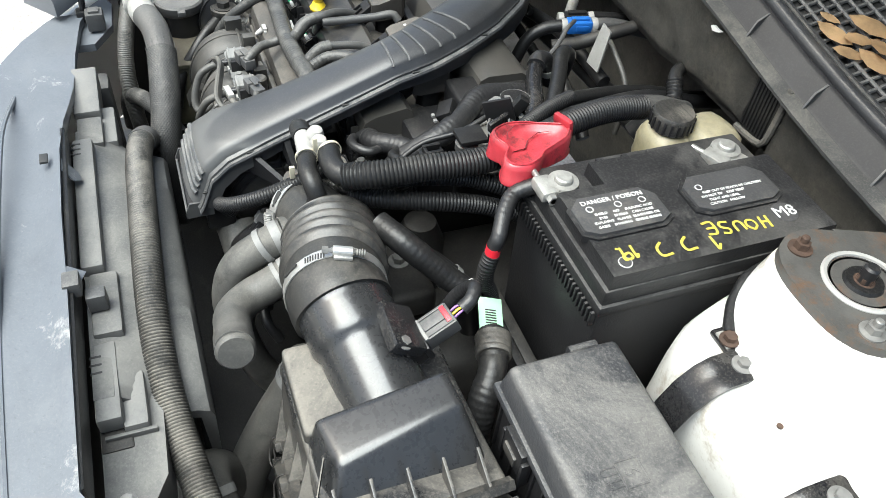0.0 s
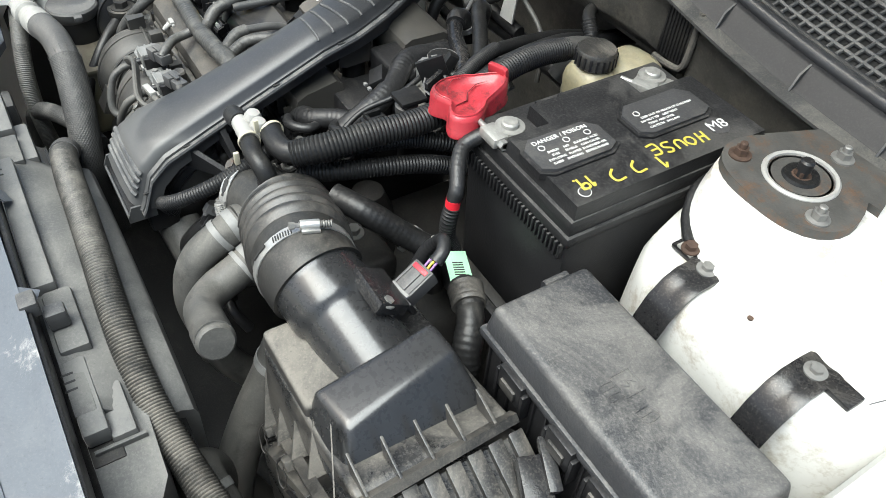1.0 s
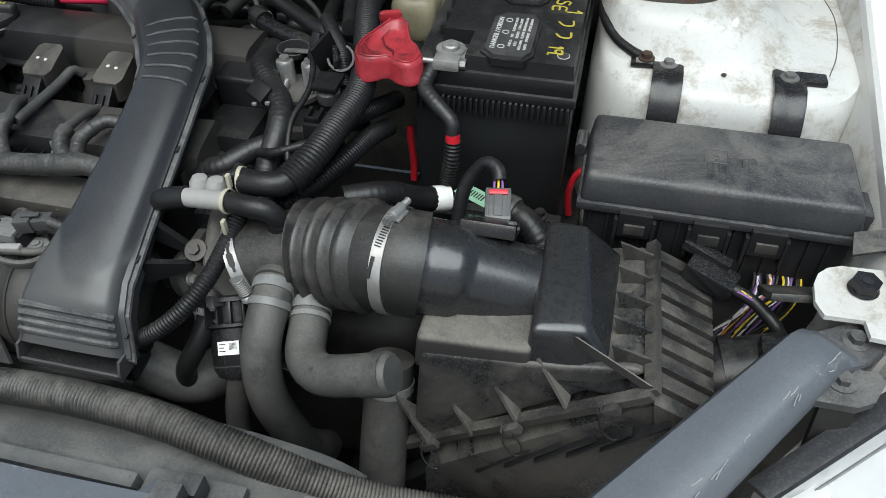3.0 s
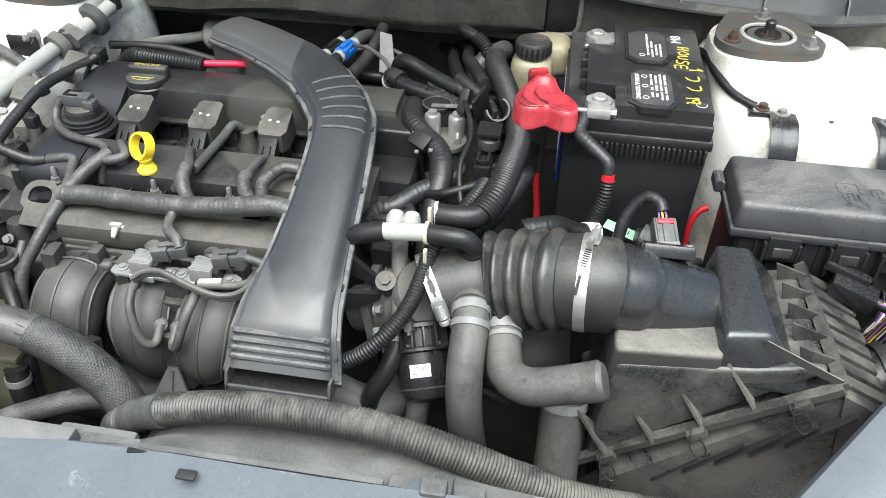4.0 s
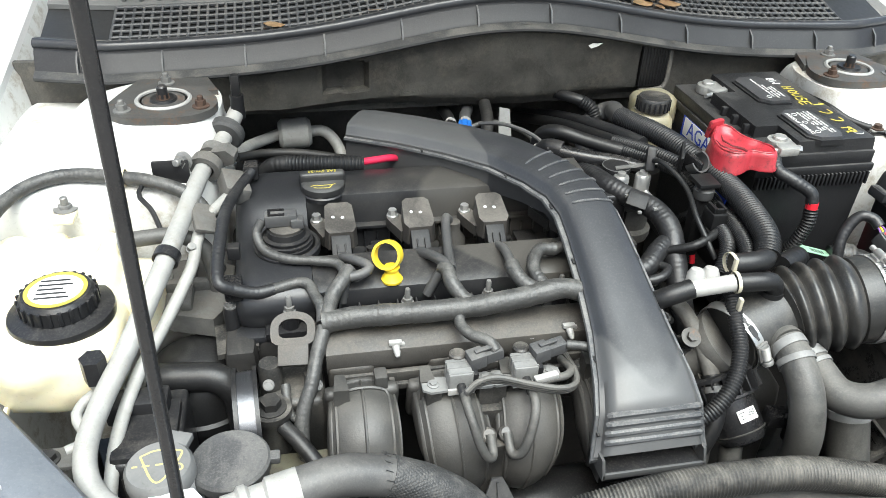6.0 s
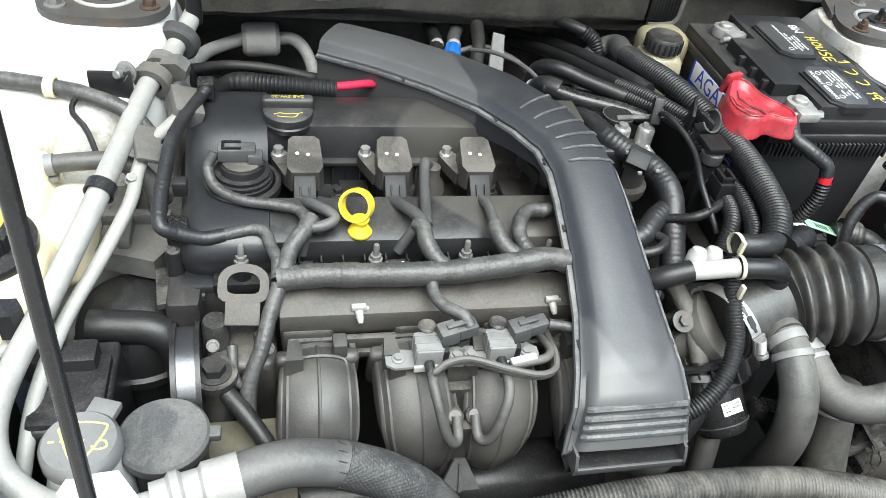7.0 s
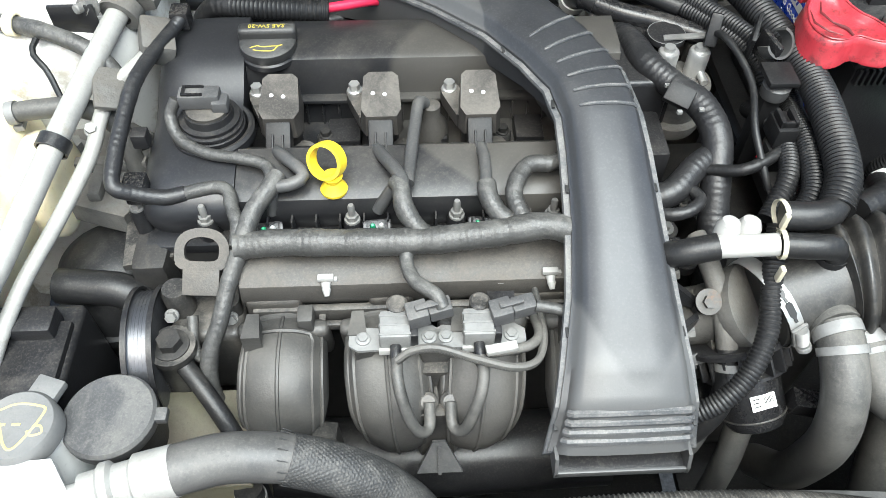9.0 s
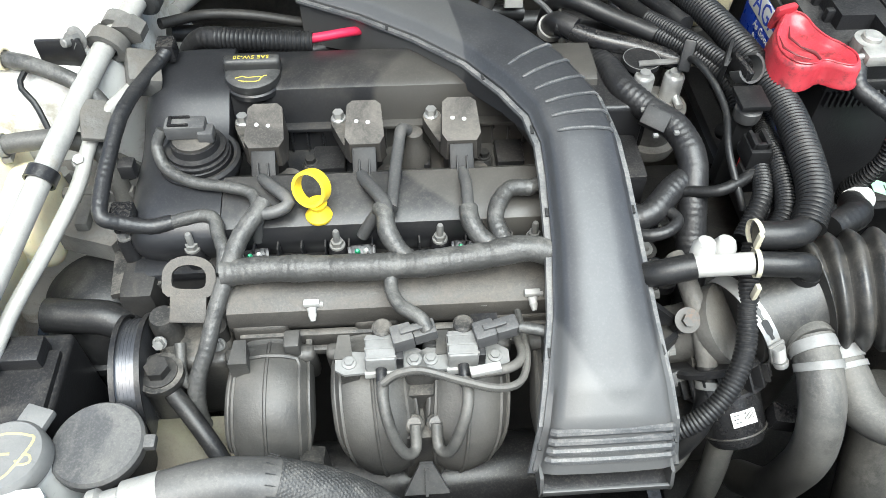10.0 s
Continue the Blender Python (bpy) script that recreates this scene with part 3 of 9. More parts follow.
def felt(x0, x1, low, nx, window=False):
    bm = bmesh.new()
    nz = 22
    grid = []
    for i in range(nx + 1):
        x = x0 + (x1 - x0) * i / nx
        bot = low + 0.005 * math.sin(x * 17 + 1) + 0.003 * noise.noise(Vector((x * 22, 2, 0)))
        top = cowl_low(x) - 0.004 + 0.003 * noise.noise(Vector((x * 18, 5, 0)))
        col = []
        for k in range(nz + 1):
            z = bot + (top - bot) * k / nz
            hollow = 0.017 if window and -0.062 < x < -0.001 and 0.912 < z < 0.957 else 0
            y = 0.275 + hollow + 0.005 * noise.noise(Vector((x * 7, z * 7, 1.3))) + 0.0022 * noise.noise(Vector((x * 34, z * 34, 4)))
            y += 0.010 * max(0, 1 - k / 3)
            col.append(bm.verts.new((x, y, z)))
        grid.append(col)
    for i in range(nx):
        for k in range(nz):
            bm.faces.new((grid[i][k], grid[i + 1][k], grid[i + 1][k + 1], grid[i][k + 1]))
    bmesh.ops.solidify(bm, geom=bm.faces[:], thickness=-0.010)
    return bm


part("felt_blanket", felt(-0.20, 0.434, 0.884, 90, True), BLANKET, FW, "black felt blanket, dusty and stained, with a square pocket")
part("felt_blanket", felt(0.486, 0.66, 0.80, 24), BLANKET, FW, "black felt blanket, dusty and stained")
part("mesh_pad", box(0.437, 0.483, 0.272, 0.282, 0.902, 0.974, 0.002), RUBBER, FW, "coarse black mesh pad")
for i in range(9):
    part("pad_ridge", box(0.4395 + 0.005 * i, 0.4415 + 0.005 * i, 0.2705, 0.273, 0.904, 0.972, 0.0005), RUBBER, FW)
part("pad_rim", tube([(0.4845, 0.274, 0.976), (0.485, 0.272, 0.930), (0.483, 0.271, 0.906), (0.474, 0.270, 0.899), (0.452, 0.269, 0.897), (0.437, 0.268, 0.898)], 0.0042, 8), BLANKET, FW, "moulded felt rim round the pad")
part("torn_spot", put(prism([(-0.011, -0.001), (-0.004, 0.003), (0.004, 0.002), (0.012, 0.003), (0.006, -0.001), (0.001, -0.003), (-0.006, -0.005)], 0, 0.0012, None, 0.0003), pose(0.353, 0.2690, 0.975, 90)), INK, FW, "torn pale spot in the felt")

# cowl: the trough's lip, its ribs, the seal and the grille
def cowl_y(x):
    u = (x - MID) / 0.62
    return 0.268 - 0.016 * min(1.4, u * u) + 0.20 * max(0.0, abs(u) - 0.95)


def cowl_z(x):
    u = (x - MID) / 0.30
    return cowl_low(x) + 0.029 - 0.010 * math.exp(-u * u)


CW = thing("cowl", (MID, 0.36, 0.9), "black plastic cowl below the windscreen, dusty, with a rubber seal", "car cowl", kind="structure")
xs = [-0.46 + 1.37 * i / 80 for i in range(81)]
rings = []
for x in xs:
    y, z = cowl_y(x), cowl_z(x)
    rings.append([(x, y - 0.002, z - 0.032), (x, y - 0.004, z - 0.027), (x, y + 0.008, z - 0.022), (x, y + 0.013, z - 0.018), (x, y + 0.025, z + 0.002), (x, y + 0.030, z + 0.005),
                  (x, y + 0.040, z + 0.005), (x, y + 0.040, z - 0.004), (x, y + 0.015, z - 0.034)])
part("lip", loft(rings), SEALD, CW, "dark ribbed face of the cowl")
rings = [[(x, cowl_y(x) - 0.006, cowl_z(x) - 0.029), (x, cowl_y(x) - 0.006, cowl_z(x) - 0.0255), (x, cowl_y(x) + 0.010, cowl_z(x) - 0.0205), (x, cowl_y(x) + 0.014, cowl_z(x) - 0.0225)] for x in xs]
part("ledge", loft(rings), LEDGE, CW, "dusty front ledge of the cowl")
for i in range(12):
    x = -0.40 + 1.25 * i / 11
    y, z = cowl_y(x), cowl_z(x)
    part("rib", prism([(y + 0.006, z - 0.023), (y + 0.027, z - 0.006), (y + 0.027, z + 0.0045), (y + 0.014, z - 0.004)], x - 0.0012, x + 0.0012, Matrix(((0, 0, 1, 0), (1, 0, 0, 0), (0, 1, 0, 0), (0, 0, 0, 1))), 0.0004), COWL, CW)
part("seal_line", sweep([Vector((x, cowl_y(x) + 0.047, cowl_z(x) + 0.0125)) for x in xs], 0.0030, 8), LEDGE, CW, "dusty edge behind the seal")
part("seal", sweep([Vector((x, cowl_y(x) + 0.038, cowl_z(x) + 0.009)) for x in xs], 0.0080, 12), SEAL, CW, "shiny black bulb seal")
rings = [[(x, cowl_y(x) + 0.041, cowl_z(x) + 0.006), (x, cowl_y(x) + 0.056, cowl_z(x) + 0.012), (x, cowl_y(x) + 0.056, cowl_z(x) + 0.002), (x, cowl_y(x) + 0.041, cowl_z(x) - 0.001)] for x in xs]
part("trough", loft(rings), SEAL, CW)
rings = [[(x, cowl_y(x) + 0.056, cowl_z(x) + 0.002), (x, 0.54, cowl_z(x) + 0.058), (x, 0.54, cowl_z(x) + 0.048), (x, cowl_y(x) + 0.056, cowl_z(x) - 0.006)] for x in xs]
part("grille_bed", loft(rings), BLACKP, CW)


def grille_at(x, v):
    y0 = cowl_y(x) + 0.057
    y = y0 + v * (0.54 - y0)
    return Vector((x, y, cowl_z(x) + 0.006 + 0.056 * v))


for i in range(7):
    v = i / 6 * 0.42
    part("grille_bar", sweep([grille_at(-0.36 + 1.17 * k / 40, v) for k in range(41)], 0.0027, 6), COWL, CW)
bars = [sweep([grille_at(-0.36 + 1.17 * k / 88, v) for v in (0.0, 0.2, 0.42)], 0.0024, 6) for k in range(89)]
tagged(part("grille_mesh", join(*bars), COWL, CW), kind="stuff")
rings = [[grille_at(x, 0.42) + Vector((0, 0, 0.004)), grille_at(x, 1.0) + Vector((0, 0, 0.012)), grille_at(x, 1.0), grille_at(x, 0.42) - Vector((0, 0, 0.003))] for x in xs]
part("apron", loft(rings), PALE, CW, "pale grey ribbed panel below the windscreen")
for i in range(46):
    x = -0.35 + 1.13 * i / 45
    part("apron_slat", sweep([grille_at(x + 0.05 * (v - 0.45), v) + Vector((0, 0, 0.008)) for v in (0.45, 0.6, 0.75, 0.95)], 0.0036, 6), PALE, CW)
bm = bmesh.new()
V = [bm.verts.new(p) for p in ((-0.50, 0.54, 1.05), (0.95, 0.54, 1.05), (0.85, 1.25, 1.50), (-0.40, 1.25, 1.50))]
bm.faces.new(V)
bmesh.ops.solidify(bm, geom=bm.faces[:], thickness=0.005)
solo("windscreen", bm, GLASS, "dark tinted windscreen above the cowl", "windscreen", kind="structure")


def leaf(x, v, a, s):
    p = grille_at(x, v) + Vector((0, 0, 0.006))
    bm = bmesh.new()
    outline = [(-1, 0), (-0.5, 0.42), (0.1, 0.5), (0.7, 0.28), (1, 0), (0.6, -0.3), (0, -0.45), (-0.6, -0.3)]
    mid = bm.verts.new((0, 0, 0.12))
    vs = [bm.verts.new((u, w, 0.25 * w * w + 0.1 * u * u)) for u, w in outline]
    for i in range(8):
        bm.faces.new((mid, vs[i], vs[(i + 1) % 8]))
    bmesh.ops.solidify(bm, geom=bm.faces[:], thickness=0.03)
    put(bm, Matrix.Translation(p) @ pose(0, 0, 0, 12, 8, a) @ Matrix.Scale(s, 4))
    solo("dry_leaf", bm, LEAF, "curled dry brown leaf on the cowl grille", "leaf", "leaves on the cowl")


for x, v, a, s in ((0.452, 0.06, 20, 0.018), (0.470, 0.14, 80, 0.016), (0.490, 0.20, 130, 0.020), (0.462, 0.24, 40, 0.022), (0.505, 0.12, 10, 0.018), (0.482, 0.05, 60, 0.015), (0.515, 0.24, 100, 0.020), (0.43, 0.10, 30, 0.010),
                   (-0.13, 0.05, 10, 0.013), (0.02, 0.02, 150, 0.010)):
    leaf(x, v, a, s * 1.3)

# radiator support, its top cover and the diagonals to the wings
RS = thing("radiator_support", (MID, -0.54, 0.5), "blue-grey painted radiator support with scratched top panel", "radiator support", kind="structure")


def plate(pts, z0, z1, w=0.003):
    return prism(pts, z0, z1, None, w, 2)


top = [(-0.215, -0.447), (-0.19, -0.456), (-0.10, -0.466), (-0.05, -0.468), (0.0, -0.470), (0.06, -0.473), (0.12, -0.478), (0.18, -0.483), (0.30, -0.484), (0.40, -0.482), (0.635, -0.480), (0.665, -0.462), (0.71, -0.445), (0.73, -0.49), (0.66, -0.545), (0.226, -0.580), (0.14, -0.580), (0.06, -0.578), (0.0, -0.575), (-0.06, -0.571), (-0.10, -0.564), (-0.152, -0.538), (-0.195, -0.508), (-0.215, -0.490)]


def sag(x):
    """How far the front end drops towards the washer filler."""
    k = min(1.0, max(0.0, (0.16 - x) / 0.22))
    return 0.046 * k * k * (3 - 2 * k)


def sagged(bm):
    for v in bm.verts:
        v.co.z -= sag(v.co.x)
    return bm


part("top_panel", sagged(plate(top, 0.800, 0.812, 0.005)), BLUEGREY, RS)
part("end_ledge", plate([(-0.30, -0.425), (-0.27, -0.408), (-0.20, -0.412), (-0.150, -0.440), (-0.150, -0.50), (-0.20, -0.488), (-0.26, -0.462)], 0.738, 0.750, 0.004), BLUEGREY, RS)
part("prop_seat", join(box(-0.203, -0.178, -0.446, -0.420, 0.754, 0.782, 0.003), box(-0.198, -0.183, -0.441, -0.425, 0.780, 0.786, 0.002)), GREYPL, RS, "grey plastic block beside the prop rod")
part("inner_flange", box(0.13, 0.63, -0.4835, -0.4775, 0.766, 0.806, 0.002), RUBBER, RS, "black rubber sealing strip")
for x in (0.398,):
    part("panel_clip", box(x - 0.011, x + 0.011, -0.487, -0.470, 0.796, 0.8155, 0.003), GREYPL, RS, "small grey panel clip")
part("panel_hole", box(0.186, 0.202, -0.505, -0.496, 0.8095, 0.8126, 0.0005), BLACKP, RS, "dark slot in the panel")
part("bead", sweep([Vector((x, -0.527 - 0.02 * math.cos(3 * (x - 0.226)), 0.8115 - sag(x))) for x in [-0.02 + 0.02 * k for k in range(34)]], 0.0030, 6), BLUEGREY, RS)
part("lower_beam", box(-0.24, 0.70, -0.60, -0.54, 0.35, 0.45, 0.01), DARKST, RS)


def diagonal(side):
    X = (lambda x: x) if side > 0 else flip
    a, b = Vector((X(0.672), -0.508, 0.796)), Vector((X(0.868), -0.273, 0.850))
    d = (b - a).normalized()
    s = Vector((-d.y, d.x, 0)).normalized() * side
    rings = []
    for k in range(13):
        c = a.lerp(b, k / 12)
        w = 0.036 - 0.012 * k / 12
        h = 0.017
        rings.append([c - s * w - Vector((0, 0, 0.020)), c - s * w + Vector((0, 0, h * 0.2)), c - s * w * 0.72 + Vector((0, 0, h * 0.85)), c - s * w * 0.5 + Vector((0, 0, h)), c + s * w * 0.15 + Vector((0, 0, h)),
                      c + s * w * 0.85 + Vector((0, 0, h * 0.65)), c + s * w + Vector((0, 0, h * 0.2)), c + s * w - Vector((0, 0, 0.020))])
    for (x, y, z), w, h in (((0.878, -0.262, 0.848), 0.0238, 0.013), ((0.888, -0.254, 0.842), 0.0236, 0.008), ((0.897, -0.247, 0.838), 0.0232, 0.003)):
        c = Vector((X(x), y, z))
        rings.append([c - s * w - Vector((0, 0, 0.010)), c - s * w + Vector((0, 0, h * 0.2)), c - s * w * 0.72 + Vector((0, 0, h * 0.85)), c - s * w * 0.5 + Vector((0, 0, h)), c + s * w * 0.15 + Vector((0, 0, h)),
                      c + s * w * 0.85 + Vector((0, 0, h * 0.65)), c + s * w + Vector((0, 0, h * 0.2)), c + s * w - Vector((0, 0, 0.010))])
    part("diagonal_brace", bevel(loft(rings), 0.002), BLUEGREY, RS, "scratched blue-grey diagonal brace")
    tongue = []
    for (x, y, z), w in (((0.862, -0.280, 0.856), 0.022), ((0.874, -0.267, 0.848), 0.023), ((0.888, -0.255, 0.839), 0.0235), ((0.905, -0.242, 0.835), 0.023), ((0.918, -0.231, 0.834), 0.020), ((0.927, -0.223, 0.834), 0.013), ((0.930, -0.221, 0.834), 0.006)):
        c = Vector((X(x), y, z))
        tongue.append([c - s * w - Vector((0, 0, 0.005)), c - s * w, c - s * w * 0.9 + Vector((0, 0, 0.003)), c + s * w * 0.9 + Vector((0, 0, 0.003)), c + s * w, c + s * w - Vector((0, 0, 0.005))])
    part("brace_tongue", bevel(loft(tongue), 0.0012), BRACEF, RS, "dusty flattened end of the brace")
    pts = [(0.866, -0.306), (0.872, -0.290), (0.884, -0.272), (0.898, -0.266), (0.926, -0.268), (0.930, -0.276), (0.918, -0.298), (0.904, -0.306)]
    part("brace_foot", plate([(X(x), y) for x, y in pts][::side], 0.830, 0.838, 0.002), BRACEF, RS)
    part("foot_leg", put(box(-0.014, 0.014, -0.004, 0.004, -0.09, 0.0, 0.003), pose(X(0.892), -0.300, 0.834, -12)), DARKST, RS)
    for p in ((0.912, -0.236, 0.837), (0.895, -0.283, 0.838)):
        part("bolt", bolt((X(p[0]), p[1], p[2]), (0, 0, 1), 0.0070, 0.006, 1.7), BRACEF, RS, "dusty dark hexagon bolt")
    random.seed(3)
    for k in range(13):
        t = random.uniform(0.45, 0.99)
        c = a.lerp(b, t) - s * (0.0245 - 0.004 * t) * random.uniform(0.6, 1.05) + Vector((0, 0, 0.0168 if t > 0 else 0))
        e = c + d * random.uniform(0.003, 0.012) + s * random.uniform(-0.003, 0.004)
        part("scratch", put(sweep([c, c.lerp(e, 0.4) + s * random.uniform(-0.001, 0.001), e], 0.00045, 5), Matrix.Identity(4)), SCRATCH, RS, "pale paint scratch")


diagonal(1)
diagonal(-1)

# radiator core and fan shroud behind the support
RD = thing("radiator", (MID, -0.46, 0.40), "dusty grey radiator with plastic end tanks", "radiator")
part("core", box(-0.08, 0.56, -0.475, -0.445, 0.40, 0.74, 0.003), DARKST, RD)
part("tank", box(0.555, 0.60, -0.48, -0.43, 0.40, 0.685, 0.008), GREYPL, RD, "grey plastic end tank")
part("tank", box(-0.12, -0.075, -0.48, -0.43, 0.40, 0.72, 0.008), GREYPL, RD, "grey plastic end tank")
part("upper_cover", box(-0.06, 0.05, -0.474, -0.440, 0.735, 0.768, 0.004), PALE, RD, "pale dusty plastic cover strip")
part("upper_cover", box(0.056, 0.115, -0.472, -0.440, 0.735, 0.764, 0.004), ARCH, RD, "pale dusty plastic cover strip")
part("upper_cover", box(0.12, 0.35, -0.476, -0.452, 0.752, 0.778, 0.004), PALE, RD, "pale dusty plastic cover strip")
part("upper_cover", box(0.445, 0.540, -0.474, -0.450, 0.742, 0.764, 0.004), PALE, RD, "pale dusty plastic cover strip")
part("side_panel", prism([(0.40, -0.476), (0.64, -0.476), (0.64, -0.440), (0.60, -0.418), (0.47, -0.412), (0.40, -0.425)], 0.690, 0.738, None, 0.008, 3, 0.96), ARCH, RD, "dusty grey sloped side panel")
for k in range(3):
    part("cover_slot", box(0.130 + 0.010 * k, 0.1325 + 0.010 * k, -0.477, -0.466, 0.7768, 0.7786, 0.0004), BLACKP, RD, "dark slot")
    part("cover_slot", box(0.462 + 0.010 * k, 0.4645 + 0.010 * k, -0.4755, -0.464, 0.7628, 0.7646, 0.0004), BLACKP, RD, "dark slot")
part("upper_cover", box(0.352, 0.440, -0.470, -0.440, 0.744, 0.770, 0.005), ARCH, RD, "pale dusty plastic cover strip")
part("cover_step", box(0.02, 0.10, -0.446, -0.424, 0.700, 0.752, 0.005), PALE, RD)
part("cover_step", box(0.48, 0.545, -0.452, -0.428, 0.716, 0.752, 0.005), PALE, RD)
part("bent_tab", put(prism([(-0.012, 0.0), (0.010, 0.0), (0.014, 0.018), (0.004, 0.030), (-0.006, 0.024)], 0, 0.002, None, 0.0006), pose(0.205, -0.484, 0.806, -55, 0, 0)), BLUEGREY, RS, "bent steel tab")
part("bent_tab", put(prism([(-0.010, 0.0), (0.010, 0.0), (0.012, 0.014), (-0.004, 0.020)], 0, 0.002, None, 0.0006), pose(0.385, -0.484, 0.810, -25, 0, 0)), BLUEGREY, RS, "bent steel tab")
part("panel_rib", box(0.545, 0.549, -0.470, -0.422, 0.735, 0.745, 0.001), ARCH, RD)
part("panel_bolt", bolt((0.615, -0.456, 0.738), (0, 0, 1), 0.006, 0.005, 1.5), STEEL, RD)
FS = thing("fan_shroud", (0.3, -0.43, 0.40), "dusty black plastic fan shroud, arched at the top", "fan shroud")
def shroud_z(x):
    return 0.752 - 0.75 * (x - 0.30) ** 2 - 6 * max(0, abs(x - 0.30) - 0.17) ** 2


rings = []
for i in range(41):
    x = 0.085 + 0.43 * i / 40
    z = shroud_z(x)
    w = 0.003 * noise.noise(Vector((x * 9, 1, 2)))
    rings.append([(x, -0.474, 0.764), (x, -0.455, 0.763 + w), (x, -0.428, (0.763 + z) / 2 + 0.004), (x, -0.405, z + 0.002), (x, -0.386, z + 0.001), (x, -0.374, z - 0.006), (x, -0.370, z - 0.016), (x, -0.372, 0.60), (x, -0.380, 0.60),
                  (x, -0.384, z - 0.014), (x, -0.405, z - 0.006), (x, -0.474, 0.752)])
part("arch", loft(rings), ARCH, FS, "dusty pale top of the shroud")
part("ring", sweep([Vector((0.30 + 0.19 * math.cos(a), -0.424, 0.585 + 0.172 * math.sin(a))) for a in [radians(25 + 130 * k / 30) for k in range(31)]], 0.0035, 6), ARCH, FS)
part("motor", lathe([(0, 0), (0.05, 0), (0.055, 0.01), (0.055, 0.05), (0, 0.055)], axis((0.285, -0.43, 0.50), (0, 1, 0))), PLASTIC, FS)
for k in range(7):
    a = k * math.tau / 7
    bm = box(0.05, 0.20, -0.02, 0.02, -0.002, 0.002, 0.001)
    part("blade", put(bm, Matrix.Translation((0.285, -0.41, 0.50)) @ pose(0, 0, 0, 90, math.degrees(a), 0) @ pose(0, 0, 0, 25, 0, 0)), PLASTIC, FS)

# bumper cover in front of the support
rings = []
for k in range(25):
    x = -0.44 + 1.33 * k / 24
    y = -0.652 + (0.337 if x < MID else 0.28) * ((x - MID) / 0.66) ** 2
    rings.append([(x, y + 0.022, 0.796), (x, y + 0.012, 0.799), (x, y, 0.798), (x, y - 0.030, 0.788), (x, y - 0.052, 0.765), (x, y - 0.075, 0.69), (x, y - 0.085, 0.50), (x, y - 0.075, 0.50), (x, y - 0.045, 0.69), (x, y + 0.022, 0.782)])
solo("bumper_cover", sagged(loft(rings)), WHITE, "white painted bumper cover in front of the radiator support", "bumper", kind="structure")

# floor of the bay: subframe, and black trays added to block light from below
solo("undertray", box(0.40, 0.93, -0.42, 0.30, 0.33, 0.345, 0.004), RUBBER, "black tray added below the battery side to block light", "undertray", kind="structure")
solo("undertray", box(-0.60, 0.395, -0.62, 0.18, 0.28, 0.295, 0.004), RUBBER, "black tray added below the engine to block light", "undertray", kind="structure")
solo("undertray", box(-0.48, -0.22, -0.42, 0.30, 0.33, 0.345, 0.004), RUBBER, "black tray added below the tank side to block light", "undertray", kind="structure")
# Added black sheet that keeps the gap under the washer filler dark.
solo("splash_panel", box(-0.345, -0.335, -0.40, -0.22, 0.30, 0.76, 0.003), RUBBER, "black liner added under the washer filler to darken the gap", "splash panel", kind="structure")
solo("subframe", box(0.56, 0.78, -0.40, -0.355, 0.46, 0.52, 0.01), WOODY, "rusty brown subframe end below the airbox", "subframe", kind="structure")
solo("subframe", box(-0.30, 0.80, 0.18, 0.30, 0.30, 0.40, 0.02), DARKST, "dark steel subframe under the firewall", "subframe", kind="structure")

# the bonnet stands propped open above the engine bay
BO = thing("bonnet", (MID, 0.47, 1.05), "white bonnet propped open with dark lining underneath", "bonnet", kind="structure")
m_bo = Matrix.Translation((MID, 0.48, 1.05)) @ pose(0, 0, 0, -60) @ pose(0, 0, 0, 0, 0, 180)
outline = [(-0.70, 0.0), (0.70, 0.0), (0.71, 0.5), (0.68, 0.95), (0.50, 1.10), (0.25, 1.15), (-0.25, 1.15), (-0.50, 1.10), (-0.68, 0.95), (-0.71, 0.5)]
part("skin", prism(outline, 0.012, 0.026, m_bo, 0.006), WHITE, BO)
part("lining", prism([(x * 0.94, 0.03 + y * 0.94) for x, y in outline], -0.010, 0.010, m_bo, 0.005), BLANKET, BO, "black felt lining")


# ---- engine ----
EN = thing("engine_block", (0.05, -0.05, 0.30), "dark dirty aluminium engine block under the valve cover", "engine")
part("block", box(-0.18, 0.27, -0.15, 0.09, 0.32, 0.80, 0.02), DARKST, EN)
part("front_case", box(-0.205, -0.17, -0.17, 0.10, 0.36, 0.80, 0.012), DARKST, EN)
part("gearbox", box(0.27, 0.52, -0.18, 0.14, 0.36, 0.66, 0.05, 3), DARKST, EN)
part("rear_head", box(0.22, 0.285, -0.14, 0.10, 0.70, 0.82, 0.012), DARKST, EN)

VC = thing("valve_cover", (0.03, -0.04, 0.80), "black plastic valve cover with grey dust patches", "valve cover")
# profile across the engine (y, z): front wall, dusty ledge, coil trough, raised back
prof = [(-0.126, 0.790), (-0.134, 0.815), (-0.137, 0.832), (-0.132, 0.844), (-0.120, 0.850), (-0.080, 0.858), (-0.072, 0.852), (-0.066, 0.812), (0.004, 0.812), (0.010, 0.866), (0.016, 0.882), (0.026, 0.887),
        (0.072, 0.886), (0.086, 0.876), (0.090, 0.80)]
m_yz = Matrix(((0, 0, 1, 0), (1, 0, 0, 0), (0, 1, 0, 0), (0, 0, 0, 1)))
part("cover", prism(prof, -0.104, 0.262, m_yz, 0.004, 2), COVER, VC)
endp = [(-0.126, 0.790), (-0.136, 0.815), (-0.139, 0.830), (-0.130, 0.846), (-0.10, 0.856), (-0.03, 0.862), (0.02, 0.884), (0.072, 0.886), (0.086, 0.876), (0.090, 0.80)]
